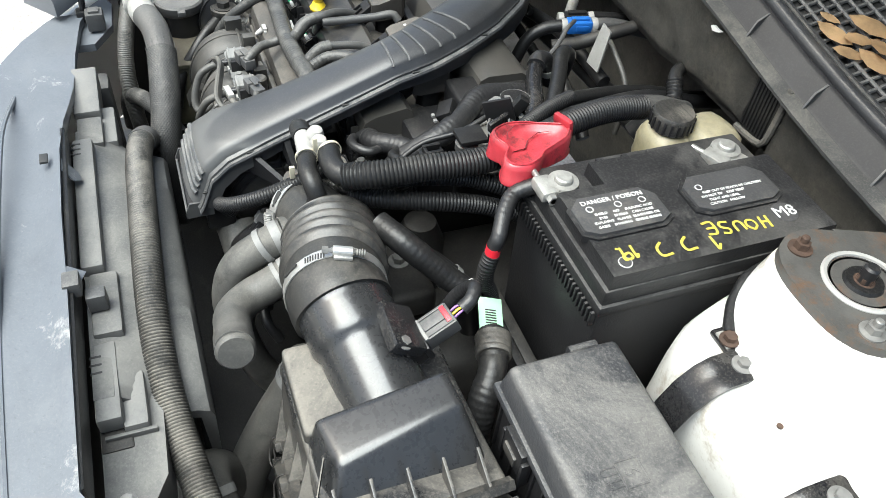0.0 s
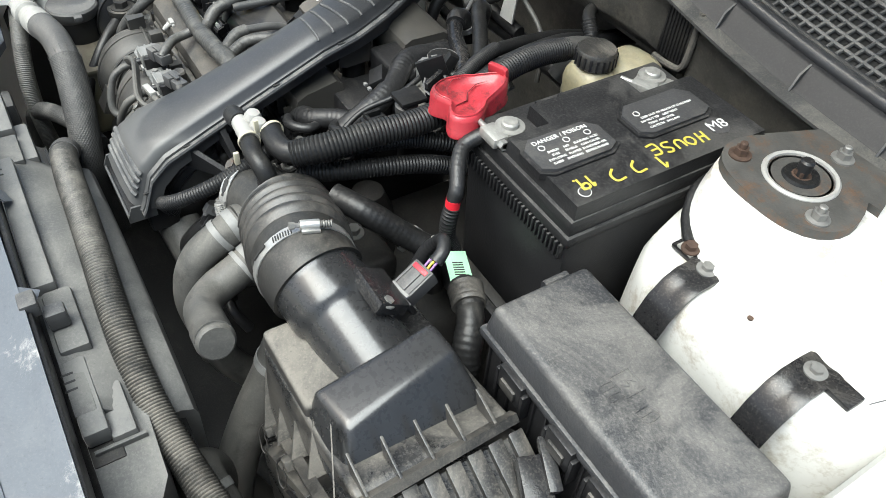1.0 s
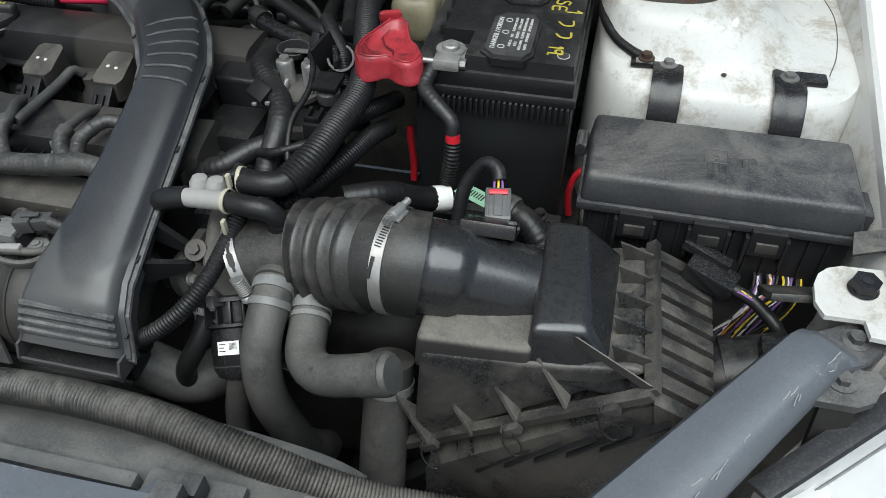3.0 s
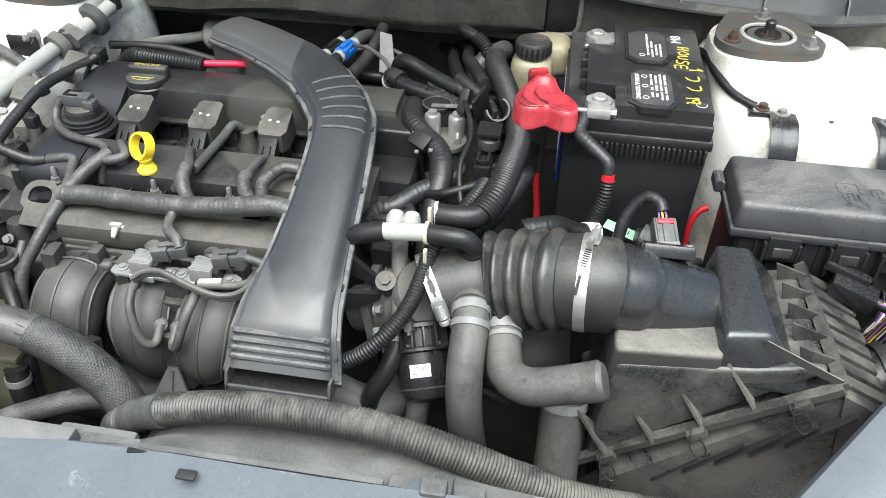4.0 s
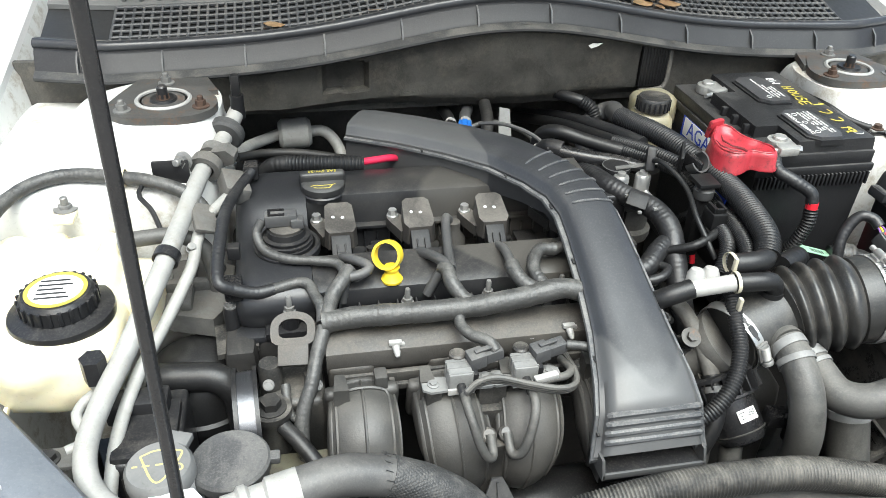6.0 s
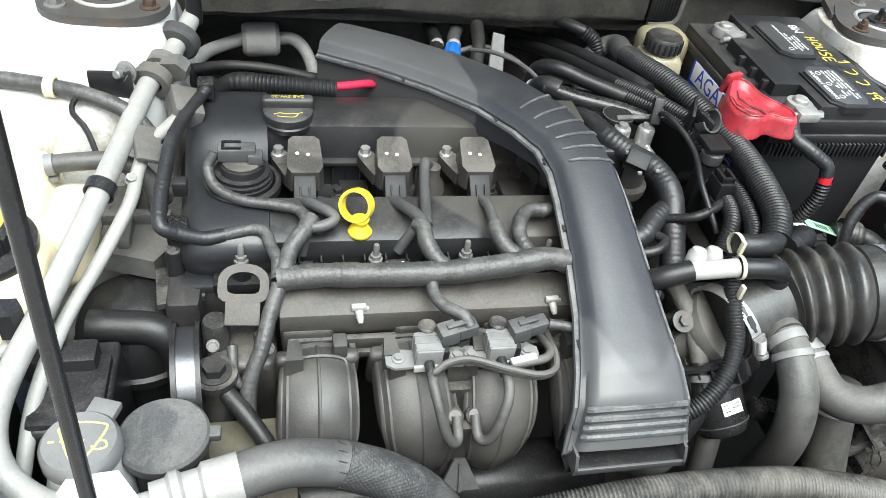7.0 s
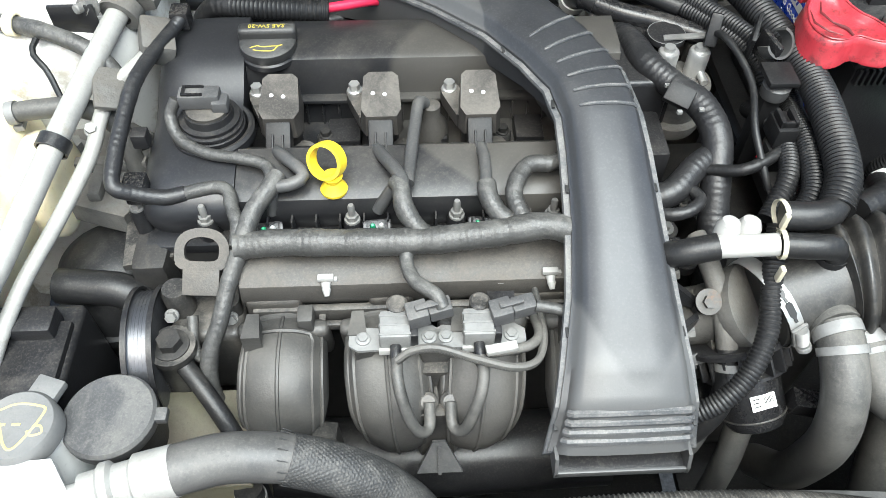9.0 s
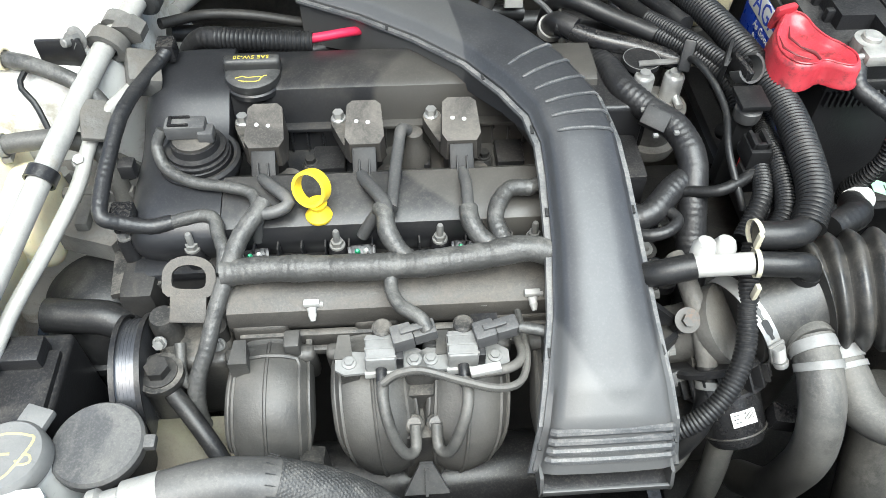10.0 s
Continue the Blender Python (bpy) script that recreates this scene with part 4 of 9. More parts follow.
rings = []
for x, k in ((-0.1045, 1.0), (-0.140, 1.0), (-0.158, 0.992), (-0.170, 0.972), (-0.179, 0.935), (-0.186, 0.88), (-0.190, 0.80), (-0.191, 0.70)):
    ends = spline([(0, y, z) for y, z in endp], 0.006)
    rings.append([(x, -0.025 + (p.y + 0.025) * (0.4 + 0.6 * k), 0.785 + (p.z - 0.785) * k) for p in ends])
part("end_dome", loft(rings), DOME, VC, angle=50)
part("end_flange", box(-0.196, -0.104, -0.146, -0.120, 0.788, 0.800, 0.004), DOME, VC)
for i in range(22):
    x = -0.098 + 0.016 * i
    part("wall_rib", box(x - 0.0008, x + 0.0008, 0.000, 0.009, 0.813, 0.840 - 0.004 * (i % 3), 0.0004), COVER, VC)
for i in range(17):
    x = -0.098 + 0.0215 * i
    part("front_rib", box(x - 0.0009, x + 0.0009, -0.146, -0.132, 0.800, 0.830, 0.0005), COVER, VC)
part("ledge_strip", box(-0.16, 0.262, -0.150, -0.126, 0.795, 0.806, 0.002), PLASTIC, VC)
part("gallery", box(-0.100, 0.255, -0.003, 0.008, 0.842, 0.846, 0.001), COVER, VC)
for x, w in ((-0.012, 0.016), (0.078, 0.012), (0.172, 0.014)):
    part("block_step", box(x - w, x + w, -0.040, -0.006, 0.808, 0.826, 0.002), PLASTIC, VC)
for x in (-0.030, 0.145):
    T = part("trough_bolt", lathe([(0, 0), (0.009, 0), (0.009, 0.012), (0.0075, 0.014), (0, 0.014)], pose(x, -0.030, 0.811), 16), DUSTY, VC)
    part("head", bolt((x, -0.030, 0.825), (0, 0, 1), 0.0052, 0.005, 1.3), DARKST, T, "dull bolt head")
for x, y in ((-0.001, -0.142), (0.093, -0.140), (-0.188, 0.06), (-0.196, -0.12), (-0.132, -0.138), (0.18, -0.142)):
    T = part("stud_boss", lathe([(0, 0), (0.0088, 0), (0.0088, 0.026), (0.0075, 0.031), (0, 0.031)], pose(x, y, 0.796), 18), PLASTIC, VC)
    part("stud", join(bolt((x, y, 0.827), (0, 0, 1), 0.0058, 0.005, 1.25), lathe([(0, 0.83), (0.0032, 0.83), (0.0032, 0.845), (0.0024, 0.847), (0, 0.847)], pose(x, y, 0), 12)), STEEL, T, "zinc stud")

# oil filler cap
OC = thing("oil_filler_cap", (-0.082, 0.032, 0.877), "black plastic oil filler cap with yellow lettering", "oil cap")
part("neck", lathe([(0, 0), (0.028, 0), (0.028, 0.005), (0.025, 0.008), (0, 0.008)], pose(-0.082, 0.032, 0.877)), COVER, OC)
part("cap", lathe([(0, 0.007), (0.0265, 0.007), (0.0275, 0.010), (0.0270, 0.016), (0.024, 0.018), (0, 0.018)], pose(-0.082, 0.032, 0.877), 40), CAPP, OC, "worn black cap")
part("grip", box(-0.110, -0.054, 0.032, 0.046, 0.887, 0.905, 0.005, 3), CAPP, OC)
part("lettering", text("SAE 5W-20", 0.0074, pose(-0.082, 0.039, 0.9051) @ pose(0, 0, 0, 0, 0, 180)), YPAINT, OC, "yellow printed oil grade")
lm = pose(-0.082, 0.019, 0.8952) @ Matrix.Scale(0.85, 4)
part("symbol", join(stroke([(-0.014, -0.004), (-0.006, -0.006), (0.008, -0.006), (0.013, 0.002), (0.018, 0.004)], 0.0009, lm),
                    stroke([(-0.018, 0.0), (-0.010, 0.003), (-0.004, 0.001), (0.006, 0.002), (0.013, 0.002)], 0.0009, lm)), YPAINT, OC, "yellow oil-can symbol")



def coil(x, y):
    """Ignition coil: head with rounded top, bolt ear, connector and boot."""
    T = thing("ignition_coil", (x, y, 0.815), "dusty grey-black ignition coil with two white dots", "ignition coil", "ignition coils on the valve cover")
    out = [(-0.0120, 0.0245), (-0.0175, 0.0195), (-0.0200, -0.018), (-0.015, -0.0265), (0.015, -0.0265), (0.0200, -0.018), (0.0175, 0.0195), (0.0120, 0.0245)]
    hd = prism(out, 0.852, 0.882, None, 0.0055, 4, 0.93)
    for v in hd.verts:
        if v.co.z > 0.86:
            v.co.z += 0.28 * v.co.y - 0.001
    part("head", put(hd, pose(x, y, 0)), COILP, T)
    part("stem", lathe([(0, 0.812), (0.015, 0.812), (0.0155, 0.853), (0, 0.853)], pose(x, y, 0), 20), RUBBER, T)
    part("skirt", lathe([(0, 0.812), (0.014, 0.812), (0.013, 0.828), (0, 0.83)], pose(x + 0.016, y - 0.018, 0), 18), RAIL, T, "brown dusty sealing skirt")
    part("ear", prism([(-0.033, 0.020), (-0.035, 0.030), (-0.028, 0.038), (-0.019, 0.036), (-0.012, 0.022), (-0.012, -0.008), (-0.021, -0.010)], 0.846, 0.860, pose(x, y, 0), 0.0025), DUSTY, T)
    part("bolt", bolt((x - 0.0265, y + 0.029, 0.860), (0, 0, 1), 0.0055, 0.007, 1.35), BRIGHT, T, "zinc flange bolt")
    tip = pose(x - 0.001, y - 0.025, 0.861, 38)
    part("socket", put(box(-0.0115, 0.0115, -0.020, 0.006, -0.010, 0.009, 0.002), tip), PLUG, T)
    plug = part("connector", put(box(-0.0098, 0.0098, -0.034, -0.016, -0.009, 0.0085, 0.0016), tip), PLUG, T, "black plug")
    part("latch", put(join(box(-0.0055, -0.0038, -0.031, -0.006, 0.0085, 0.0125, 0.0006), box(0.0038, 0.0055, -0.031, -0.006, 0.0085, 0.0125, 0.0006), box(-0.0055, 0.0055, -0.031, -0.027, 0.0085, 0.0135, 0.0006)), tip), PLUG, plug)
    for k in (-1, 1):
        part("wire", put(tube([(0.003 * k, -0.030, 0), (0.003 * k, -0.038, 0.0), (0.002 * k, -0.046, -0.003)], 0.0012, 6), tip), INK, plug, "thin pale wire")
    for dx, dy in ((-0.0075, 0.0), (0.0035, -0.0015)):
        part("dot", lathe([(0, 0), (0.0021, 0), (0.0018, 0.0005), (0, 0.0005)], axis((x + dx, y + dy, 0.8811 + 0.28 * dy), (0, -0.27, 0.96)), 10), INK, T, "white paint dot")
    return T


c0 = coil(-0.067, -0.034)
for x in (0.027, 0.119, 0.213):
    copy_thing(c0, pose(x, -0.034, 0.815))

# variable-valve solenoid on the end dome
VV = thing("cam_solenoid", (-0.128, -0.048, 0.862), "black ribbed cam solenoid with dull brown top and plug", "solenoid")
part("well", lathe([(0.030, 0.0), (0.0385, 0.0), (0.0385, 0.008), (0.036, 0.011), (0.033, 0.010), (0.030, 0.0)], pose(-0.130, -0.052, 0.852), 40), COVER, VV)
part("body", lathe([(0, 0), (0.0305, 0), (0.0305, 0.012), (0.028, 0.013), (0.0295, 0.0145), (0.0295, 0.017), (0.0265, 0.018), (0.0275, 0.0195), (0.0275, 0.022), (0.0225, 0.023), (0.0215, 0.030), (0, 0.031)], pose(-0.130, -0.052, 0.852), 40), PLASTIC, VV)
part("rusty_top", lathe([(0.0, 0), (0.0195, 0), (0.0195, 0.003), (0.017, 0.004), (0, 0.004)], pose(-0.130, -0.052, 0.882), 28), RAIL, VV, "dull brown steel top")
PLG = part("connector", join(box(-0.153, -0.116, -0.058, -0.041, 0.886, 0.901, 0.003), box(-0.124, -0.109, -0.062, -0.046, 0.884, 0.896, 0.003)), GREYPL, VV, "grey-black plug")
part("latch", join(box(-0.149, -0.130, -0.0565, -0.0545, 0.901, 0.9035, 0.0006), box(-0.149, -0.130, -0.0455, -0.0435, 0.901, 0.9035, 0.0006), box(-0.149, -0.146, -0.056, -0.044, 0.901, 0.9035, 0.0006)), GLOSSY, PLG)

# dipstick
DS = thing("dipstick", (-0.018, -0.114, 0.80), "bright yellow ring-handled oil dipstick", "dipstick")
part("tube", lathe([(0, 0), (0.006, 0), (0.006, 0.05), (0, 0.05)], pose(-0.018, -0.116, 0.80), 12), PLASTIC, DS, "black guide tube")
part("stem", lathe([(0, 0.846), (0.012, 0.846), (0.0125, 0.849), (0.010, 0.852), (0.007, 0.858), (0.009, 0.864), (0, 0.864)], pose(-0.016, -0.122, 0), 24), YELLOW, DS)
part("ring", lathe([(0.0138, -0.006), (0.0168, -0.006), (0.0172, 0.0), (0.0168, 0.006), (0.0138, 0.006), (0.0135, 0.0), (0.0138, -0.006)], axis((-0.020, -0.116, 0.8765), (-0.42, -0.78, 0.42)), 40), YELLOW, DS)
part("neck", box(-0.021, -0.012, -0.125, -0.118, 0.852, 0.863, 0.002), YELLOW, DS)

# fuel rail cover under the loom
FR = thing("rail_cover", (0.05, -0.21, 0.78), "dusty brown-grey plastic rail cover with white clips", "engine cover")
part("cover", prism([(-0.196, 0.780), (-0.205, 0.788), (-0.209, 0.802), (-0.205, 0.815), (-0.192, 0.823), (-0.165, 0.823), (-0.160, 0.800)], -0.097, 0.205, m_yz, 0.005, 3), RAIL, FR)
for x0, x1 in ((-0.096, -0.046), (0.012, 0.052), (0.102, 0.195)):
    part("tab", box(x0, x1, -0.210, -0.180, 0.768, 0.800, 0.007, 3), RAIL, FR)
for x in (-0.023, 0.171):
    c = join(box(x - 0.007, x + 0.007, -0.204, -0.198, 0.818, 0.823, 0.0012), lathe([(0, 0), (0.0045, 0), (0.0035, 0.005), (0.004, 0.006), (0.0022, 0.012), (0, 0.012)], axis((x, -0.204, 0.818), (0.1, -1, -0.6)), 10),
             box(x + 0.006, x + 0.010, -0.203, -0.199, 0.816, 0.820, 0.001))
    part("clip", c, WHITEPL, FR, "white plastic fir-tree clip")
part("underside", box(-0.09, 0.20, -0.200, -0.150, 0.74, 0.79, 0.006), PLASTIC, FR)


def runner(x, lean, name="intake_runner"):
    """One bulging intake runner: over the top, round the front and back under, with moulded seams."""
    T = thing(name, (x, -0.26, 0.66), "dusty grey-black moulded plastic intake runner", "intake runner", "intake runners of the manifold")
    C = spline([(x, -0.214, 0.752), (x, -0.232, 0.759), (x + 0.1 * lean, -0.254, 0.758), (x + 0.3 * lean, -0.270, 0.746), (x + 0.55 * lean, -0.279, 0.724), (x + 0.8 * lean, -0.277, 0.702), (x + lean, -0.262, 0.684), (x + lean, -0.240, 0.672)], 0.004)
    n = len(C)
    wide = [0.0345 + 0.0045 * math.sin(math.pi * min(1, i / (n * 0.8))) - 0.024 * (max(0, i / n - 0.42) / 0.58) ** 1.4 for i in range(n)]
    deep = [0.027 + 0.008 * math.sin(math.pi * min(1, i / (n * 0.8))) for i in range(n)]
    R = arch(C, wide, deep, 36, 2.25)
    part("shell", loft(R), RUNNER, T)
    part("seam", sweep([Vector(q[-9]) for q in R[3:-3]], 0.0018, 6), RUNNER, T)
    for k in (3, 15):
        e = [Vector(q[-k]) for q in R[3:-8]]
        part("side_rim", sweep(e, 0.0028, 8, 0.7), RUNNER, T)
    part("top_rim", sweep([Vector(R[3][-k]) for k in range(2, 17)], 0.0036, 8), RUNNER, T)
    crest = R[max(4, n // 6)]
    part("lip", sweep([Vector(q[-4]).lerp(Vector(q[-5]), 0.5) for q in R[n * 2 // 3:n // 6:-1]] + [Vector(crest[-k]) + Vector((0, 0, 0.0015)) for k in range(5, 14)] + [Vector(q[-13]).lerp(Vector(q[-14]), 0.5) for q in R[n // 6 + 1:n * 2 // 3]], 0.0021, 6), RUNNER, T)
    part("collar", put(box(-0.040, 0.040, -0.010, 0.006, -0.028, 0.032, 0.008, 3), pose(x, -0.218, 0.756, 14)), RUNNER, T)
    part("lug", prism([(-0.008, -0.012), (0.008, -0.012), (0.005, 0.012), (-0.005, 0.012)], 0.770, 0.806, pose(x - 0.022, -0.238, 0), 0.0025), RUNNER, T)
    part("lug", box(x + 0.014, x + 0.028, -0.232, -0.214, 0.775, 0.801, 0.003), RUNNER, T)
    return T


runner(-0.063, -0.004)
runner(0.026, 0.012)
runner(0.112, -0.012)
runner(0.206, 0.0)
PL = thing("plenum", (0.06, -0.33, 0.50), "dusty black plastic plenum joining the intake runners", "plenum")
part("web", prism([(0.045, -0.24), (0.045, -0.285), (0.055, -0.300), (0.085, -0.300), (0.095, -0.285), (0.095, -0.24)], 0.67, 0.752, None, 0.006, 3), DUSTY, PL)
part("bridge", prism([(0.040, -0.235), (0.040, -0.262), (0.050, -0.272), (0.090, -0.272), (0.100, -0.262), (0.100, -0.235)], 0.745, 0.776, None, 0.006, 3), DUSTY, PL)
part("log", sweep(spline([(-0.10, -0.275, 0.62), (0.05, -0.28, 0.62), (0.24, -0.275, 0.62)], 0.01), 0.040, 20), PLASTIC, PL)
part("boss", prism([(-0.016, 0.0), (0.016, 0.0), (0.010, 0.030), (-0.010, 0.034)], 0, 0.022, pose(-0.028, -0.305, 0.700, 62), 0.004), DUSTY, PL)
part("bracket", prism([(-0.021, 0.0), (0.021, 0.0), (0.006, 0.034), (-0.006, 0.034)], 0, 0.004, pose(0.071, -0.318, 0.678, 62), 0.001), GREYPL, PL)
part("rib", prism([(-0.0015, 0.0), (0.0015, 0.0), (0.0015, 0.03), (-0.0015, 0.03)], 0, 0.007, pose(0.071, -0.318, 0.678, 62), 0.0005), GREYPL, PL)
for x in (-0.016, 0.155):
    part("spacer", join(box(x - 0.018, x + 0.018, -0.226, -0.220, 0.776, 0.784, 0.002), box(x - 0.018, x + 0.018, -0.210, -0.204, 0.776, 0.784, 0.002), box(x - 0.016, x - 0.010, -0.224, -0.206, 0.776, 0.784, 0.001)), DUSTY, PL)
part("rear_bar", box(-0.09, 0.215, -0.214, -0.206, 0.764, 0.790, 0.003), DUSTY, PL)
part("eyelet", prism([(-0.012, 0.0), (0.012, 0.0), (0.012, 0.022), (0.006, 0.030), (-0.006, 0.030), (-0.012, 0.022)], 0, 0.006, pose(0.128, -0.212, 0.79, 50), 0.001), GLOSSY, PL)
part("eyelet_bolt", bolt((0.128, -0.200, 0.811), (0, -0.77, 0.64), 0.0045, 0.003, 1.4), STEEL, PL)
for x in (0.0615, 0.0805):
    part("nipple", lathe([(0, -0.012), (0.0075, -0.012), (0.0085, 0.004), (0.0085, 0.012), (0.006, 0.014), (0, 0.014)], axis((x, -0.285, 0.752), (0.0, -0.55, 0.8)), 16), DUSTY, PL)


def vac_solenoid(x):
    T = thing("vacuum_solenoid", (x, -0.250, 0.80), "grey-white vacuum solenoid with bolted ears and plug", "solenoid", "vacuum solenoids on the plenum")
    core = part("body", box(x - 0.0125, x + 0.0125, -0.264, -0.238, 0.800, 0.823, 0.002), GREYW, T)
    for k in range(3):
        part("rib", box(x - 0.0132, x + 0.0132, -0.262 + 0.009 * k, -0.260 + 0.009 * k, 0.802, 0.8238, 0.0004), GREYW, core)
    part("coil", box(x + 0.011, x + 0.019, -0.262, -0.240, 0.803, 0.820, 0.002), PLASTIC, T)
    part("cap", lathe([(0, 0), (0.009, 0), (0.009, 0.024), (0.007, 0.026), (0, 0.026)], pose(x + 0.002, -0.232, 0.800), 18), DUSTY, T)
    for dx, sg in ((-0.027, -1), (0.028, 1)):
        part("ear", prism([(-sg * 0.016, -0.010), (sg * 0.004, -0.011), (sg * 0.012, -0.006), (sg * 0.012, 0.006), (sg * 0.003, 0.012), (-sg * 0.016, 0.010)][::sg], 0.8015, 0.8045, pose(x + dx, -0.254, 0), 0.0008), GREYW, T)
        part("bolt", bolt((x + dx, -0.254, 0.8045), (0, 0, 1), 0.0042, 0.002, 1.5), GREYW, T)
        part("post", box(x + dx - 0.008, x + dx + 0.008, -0.262, -0.246, 0.775, 0.8015, 0.002), DUSTY, T)
    m = pose(x + 0.014, -0.246, 0.826, 0, -6, 12)
    plug = part("plug", put(join(box(-0.004, 0.014, -0.009, 0.009, -0.008, 0.008, 0.002), box(0.014, 0.034, -0.0075, 0.0075, -0.007, 0.006, 0.002)), m), GREYPL, T, "grey plug")
    part("latch", put(box(0.004, 0.024, -0.003, 0.003, 0.008, 0.0105, 0.001), m), GREYPL, plug)
    part("nozzle", tube([(x, -0.262, 0.808), (x, -0.274, 0.808), (x + 0.001, -0.281, 0.803)], 0.0048, 10), PLASTIC, T)
    part("gasket", box(x - 0.014, x + 0.014, -0.2665, -0.2635, 0.7985, 0.806, 0.001), WHITEPL, T, "white crumbly deposit along the edge")
    return T


s0 = vac_solenoid(0.036)
copy_thing(s0, pose(0.105, -0.250, 0.80))
for pts in ([(0.037, -0.276, 0.808), (0.037, -0.290, 0.805), (0.040, -0.304, 0.796), (0.046, -0.314, 0.775), (0.054, -0.317, 0.758), (0.062, -0.310, 0.752), (0.0625, -0.293, 0.764)],
            [(0.106, -0.276, 0.808), (0.107, -0.290, 0.805), (0.104, -0.304, 0.796), (0.097, -0.314, 0.775), (0.090, -0.317, 0.758), (0.082, -0.310, 0.752), (0.0805, -0.293, 0.764)]):
    solo("vacuum_hose", tube(pts, 0.0050, 14, 0.004), OLDRUB, "thin dusty rubber vacuum hose looped over the plenum", "hose", "vacuum hoses on the plenum")
VH = thing("vacuum_hose", (0.1, -0.28, 0.80), "ribbed flat twin vacuum hose with white clip end", "hose", "vacuum hoses on the plenum")
for off in (-0.0042, 0.0, 0.0042):
    part("strand", tube([(x, y - 0.3 * off, z + off * 0.8) for x, y, z in ((0.037, -0.281, 0.814), (0.050, -0.277, 0.822), (0.070, -0.277, 0.825), (0.100, -0.285, 0.820), (0.130, -0.291, 0.815), (0.150, -0.284, 0.811), (0.159, -0.262, 0.806), (0.160, -0.235, 0.802), (0.158, -0.205, 0.800))], 0.0032, 8, 0.004), OLDRUB, VH)
part("strand", tube([(0.110, -0.276, 0.812), (0.128, -0.275, 0.815), (0.146, -0.270, 0.813), (0.156, -0.256, 0.808), (0.154, -0.23, 0.80)], 0.0044, 10, 0.004), OLDRUB, VH)
part("clip_end", put(box(-0.013, 0.013, -0.004, 0.004, -0.003, 0.003, 0.0015), pose(0.122, -0.2755, 0.819, 0, -4, 8)), WHITEPL, VH, "white clip end")

# intake snorkel: a long moulded duct with ribs at the bend and steps at the mouth
DU = thing("intake_duct", (0.16, -0.10, 0.75), "satin black moulded intake duct with ribbed bend and stepped mouth", "air duct")


def duct_ring(c, across, w, up, drop, lift=0.006):
    """A rounded box section: c is the middle of the top."""
    c, a, u = Vector(c), Vector(across).normalized(), Vector(up).normalized()
    f = ((-1.07, -drop), (-1.10, -0.020), (-1.10, -0.014), (-1.00, -0.012), (-0.95, -0.004), (-0.80, 0.0), (-0.3, lift * 0.4), (0.3, lift * 0.4), (0.80, 0.0), (0.95, -0.004), (1.00, -0.012), (1.10, -0.014), (1.10, -0.020), (1.07, -drop))
    return [c + a * w * s + u * h for s, h in f]


DUCT_AT = [((0.2165, -0.351, 0.777), (1, 0, 0.0), 0.0545, (0, -0.66, 0.75), 0.012), ((0.217, -0.346, 0.785), (1, 0, 0), 0.053, (0, -0.70, 0.72), 0.034), ((0.218, -0.330, 0.820), (1, 0, 0), 0.049, (0, -0.55, 0.83), 0.040),
           ((0.219, -0.305, 0.838), (1, -0.02, 0), 0.045, (0, -0.45, 0.9), 0.040), ((0.222, -0.25, 0.858), (1, -0.03, 0), 0.038, (0, -0.36, 0.93), 0.038), ((0.223, -0.19, 0.880), (1, -0.02, 0), 0.034, (0, -0.34, 0.94), 0.036),
           ((0.222, -0.13, 0.902), (1, 0.0, 0), 0.032, (0, -0.30, 0.95), 0.036), ((0.220, -0.095, 0.914), (1, 0.02, 0), 0.031, (0, -0.2, 0.98), 0.036), ((0.212, -0.055, 0.922), (0.97, 0.28, 0), 0.032, (0, -0.1, 1), 0.040),
           ((0.190, -0.012, 0.926), (0.84, 0.55, 0), 0.034, (0, -0.06, 1), 0.045), ((0.155, 0.040, 0.926), (0.72, 0.70, 0), 0.035, (0, -0.06, 1), 0.052), ((0.105, 0.092, 0.922), (0.62, 0.79, 0), 0.035, (0, -0.06, 1), 0.060),
           ((0.045, 0.140, 0.918), (0.55, 0.84, 0), 0.034, (0, -0.06, 1), 0.068), ((-0.010, 0.174, 0.915), (0.5, 0.86, 0), 0.033, (0, -0.06, 1), 0.076), ((-0.026, 0.184, 0.913), (0.5, 0.86, 0), 0.031, (0, -0.06, 1), 0.076)]
rings = []
for a, b in zip(DUCT_AT, DUCT_AT[1:]):
    for k in range(4):
        t = k / 4
        rings.append(duct_ring(Vector(a[0]).lerp(b[0], t), Vector(a[1]).lerp(b[1], t), a[2] + (b[2] - a[2]) * t, Vector(a[3]).lerp(b[3], t), a[4] + (b[4] - a[4]) * t))
rings.append(duct_ring(*DUCT_AT[-1]))
part("shell", bevel(loft(rings), 0), DUCT, DU, angle=50)
for side in (3, 10):
    e = [Vector(r[side]) for r in rings]
    o = -1 if side == 3 else 1
    ac = [(Vector(r[10]) - Vector(r[3])).normalized() * o for r in rings]
    part("flange", bevel(loft([[p + a * q + Vector((0, -0.2, 0.98)) * h for q, h in ((-0.004, -0.010), (0.0085, -0.011), (0.0095, -0.008), (0.0085, -0.0055), (-0.004, -0.0045))] for p, a in zip(e, ac)]), 0), DUCTD, DU, "dusty joint flange", 30)
    # Thin black boxes paint the shaded slots along the joint flange.
    for i in (6, 14, 22, 30, 38, 46):
        part("flange_clip", put(box(-0.0014, 0.0014, -0.005, 0.005, -0.001, 0.001, 0.0004), Matrix.Translation(e[i] + ac[i] * 0.005 + Vector((0, 0.001, -0.0048)))), BLACKP, DU)
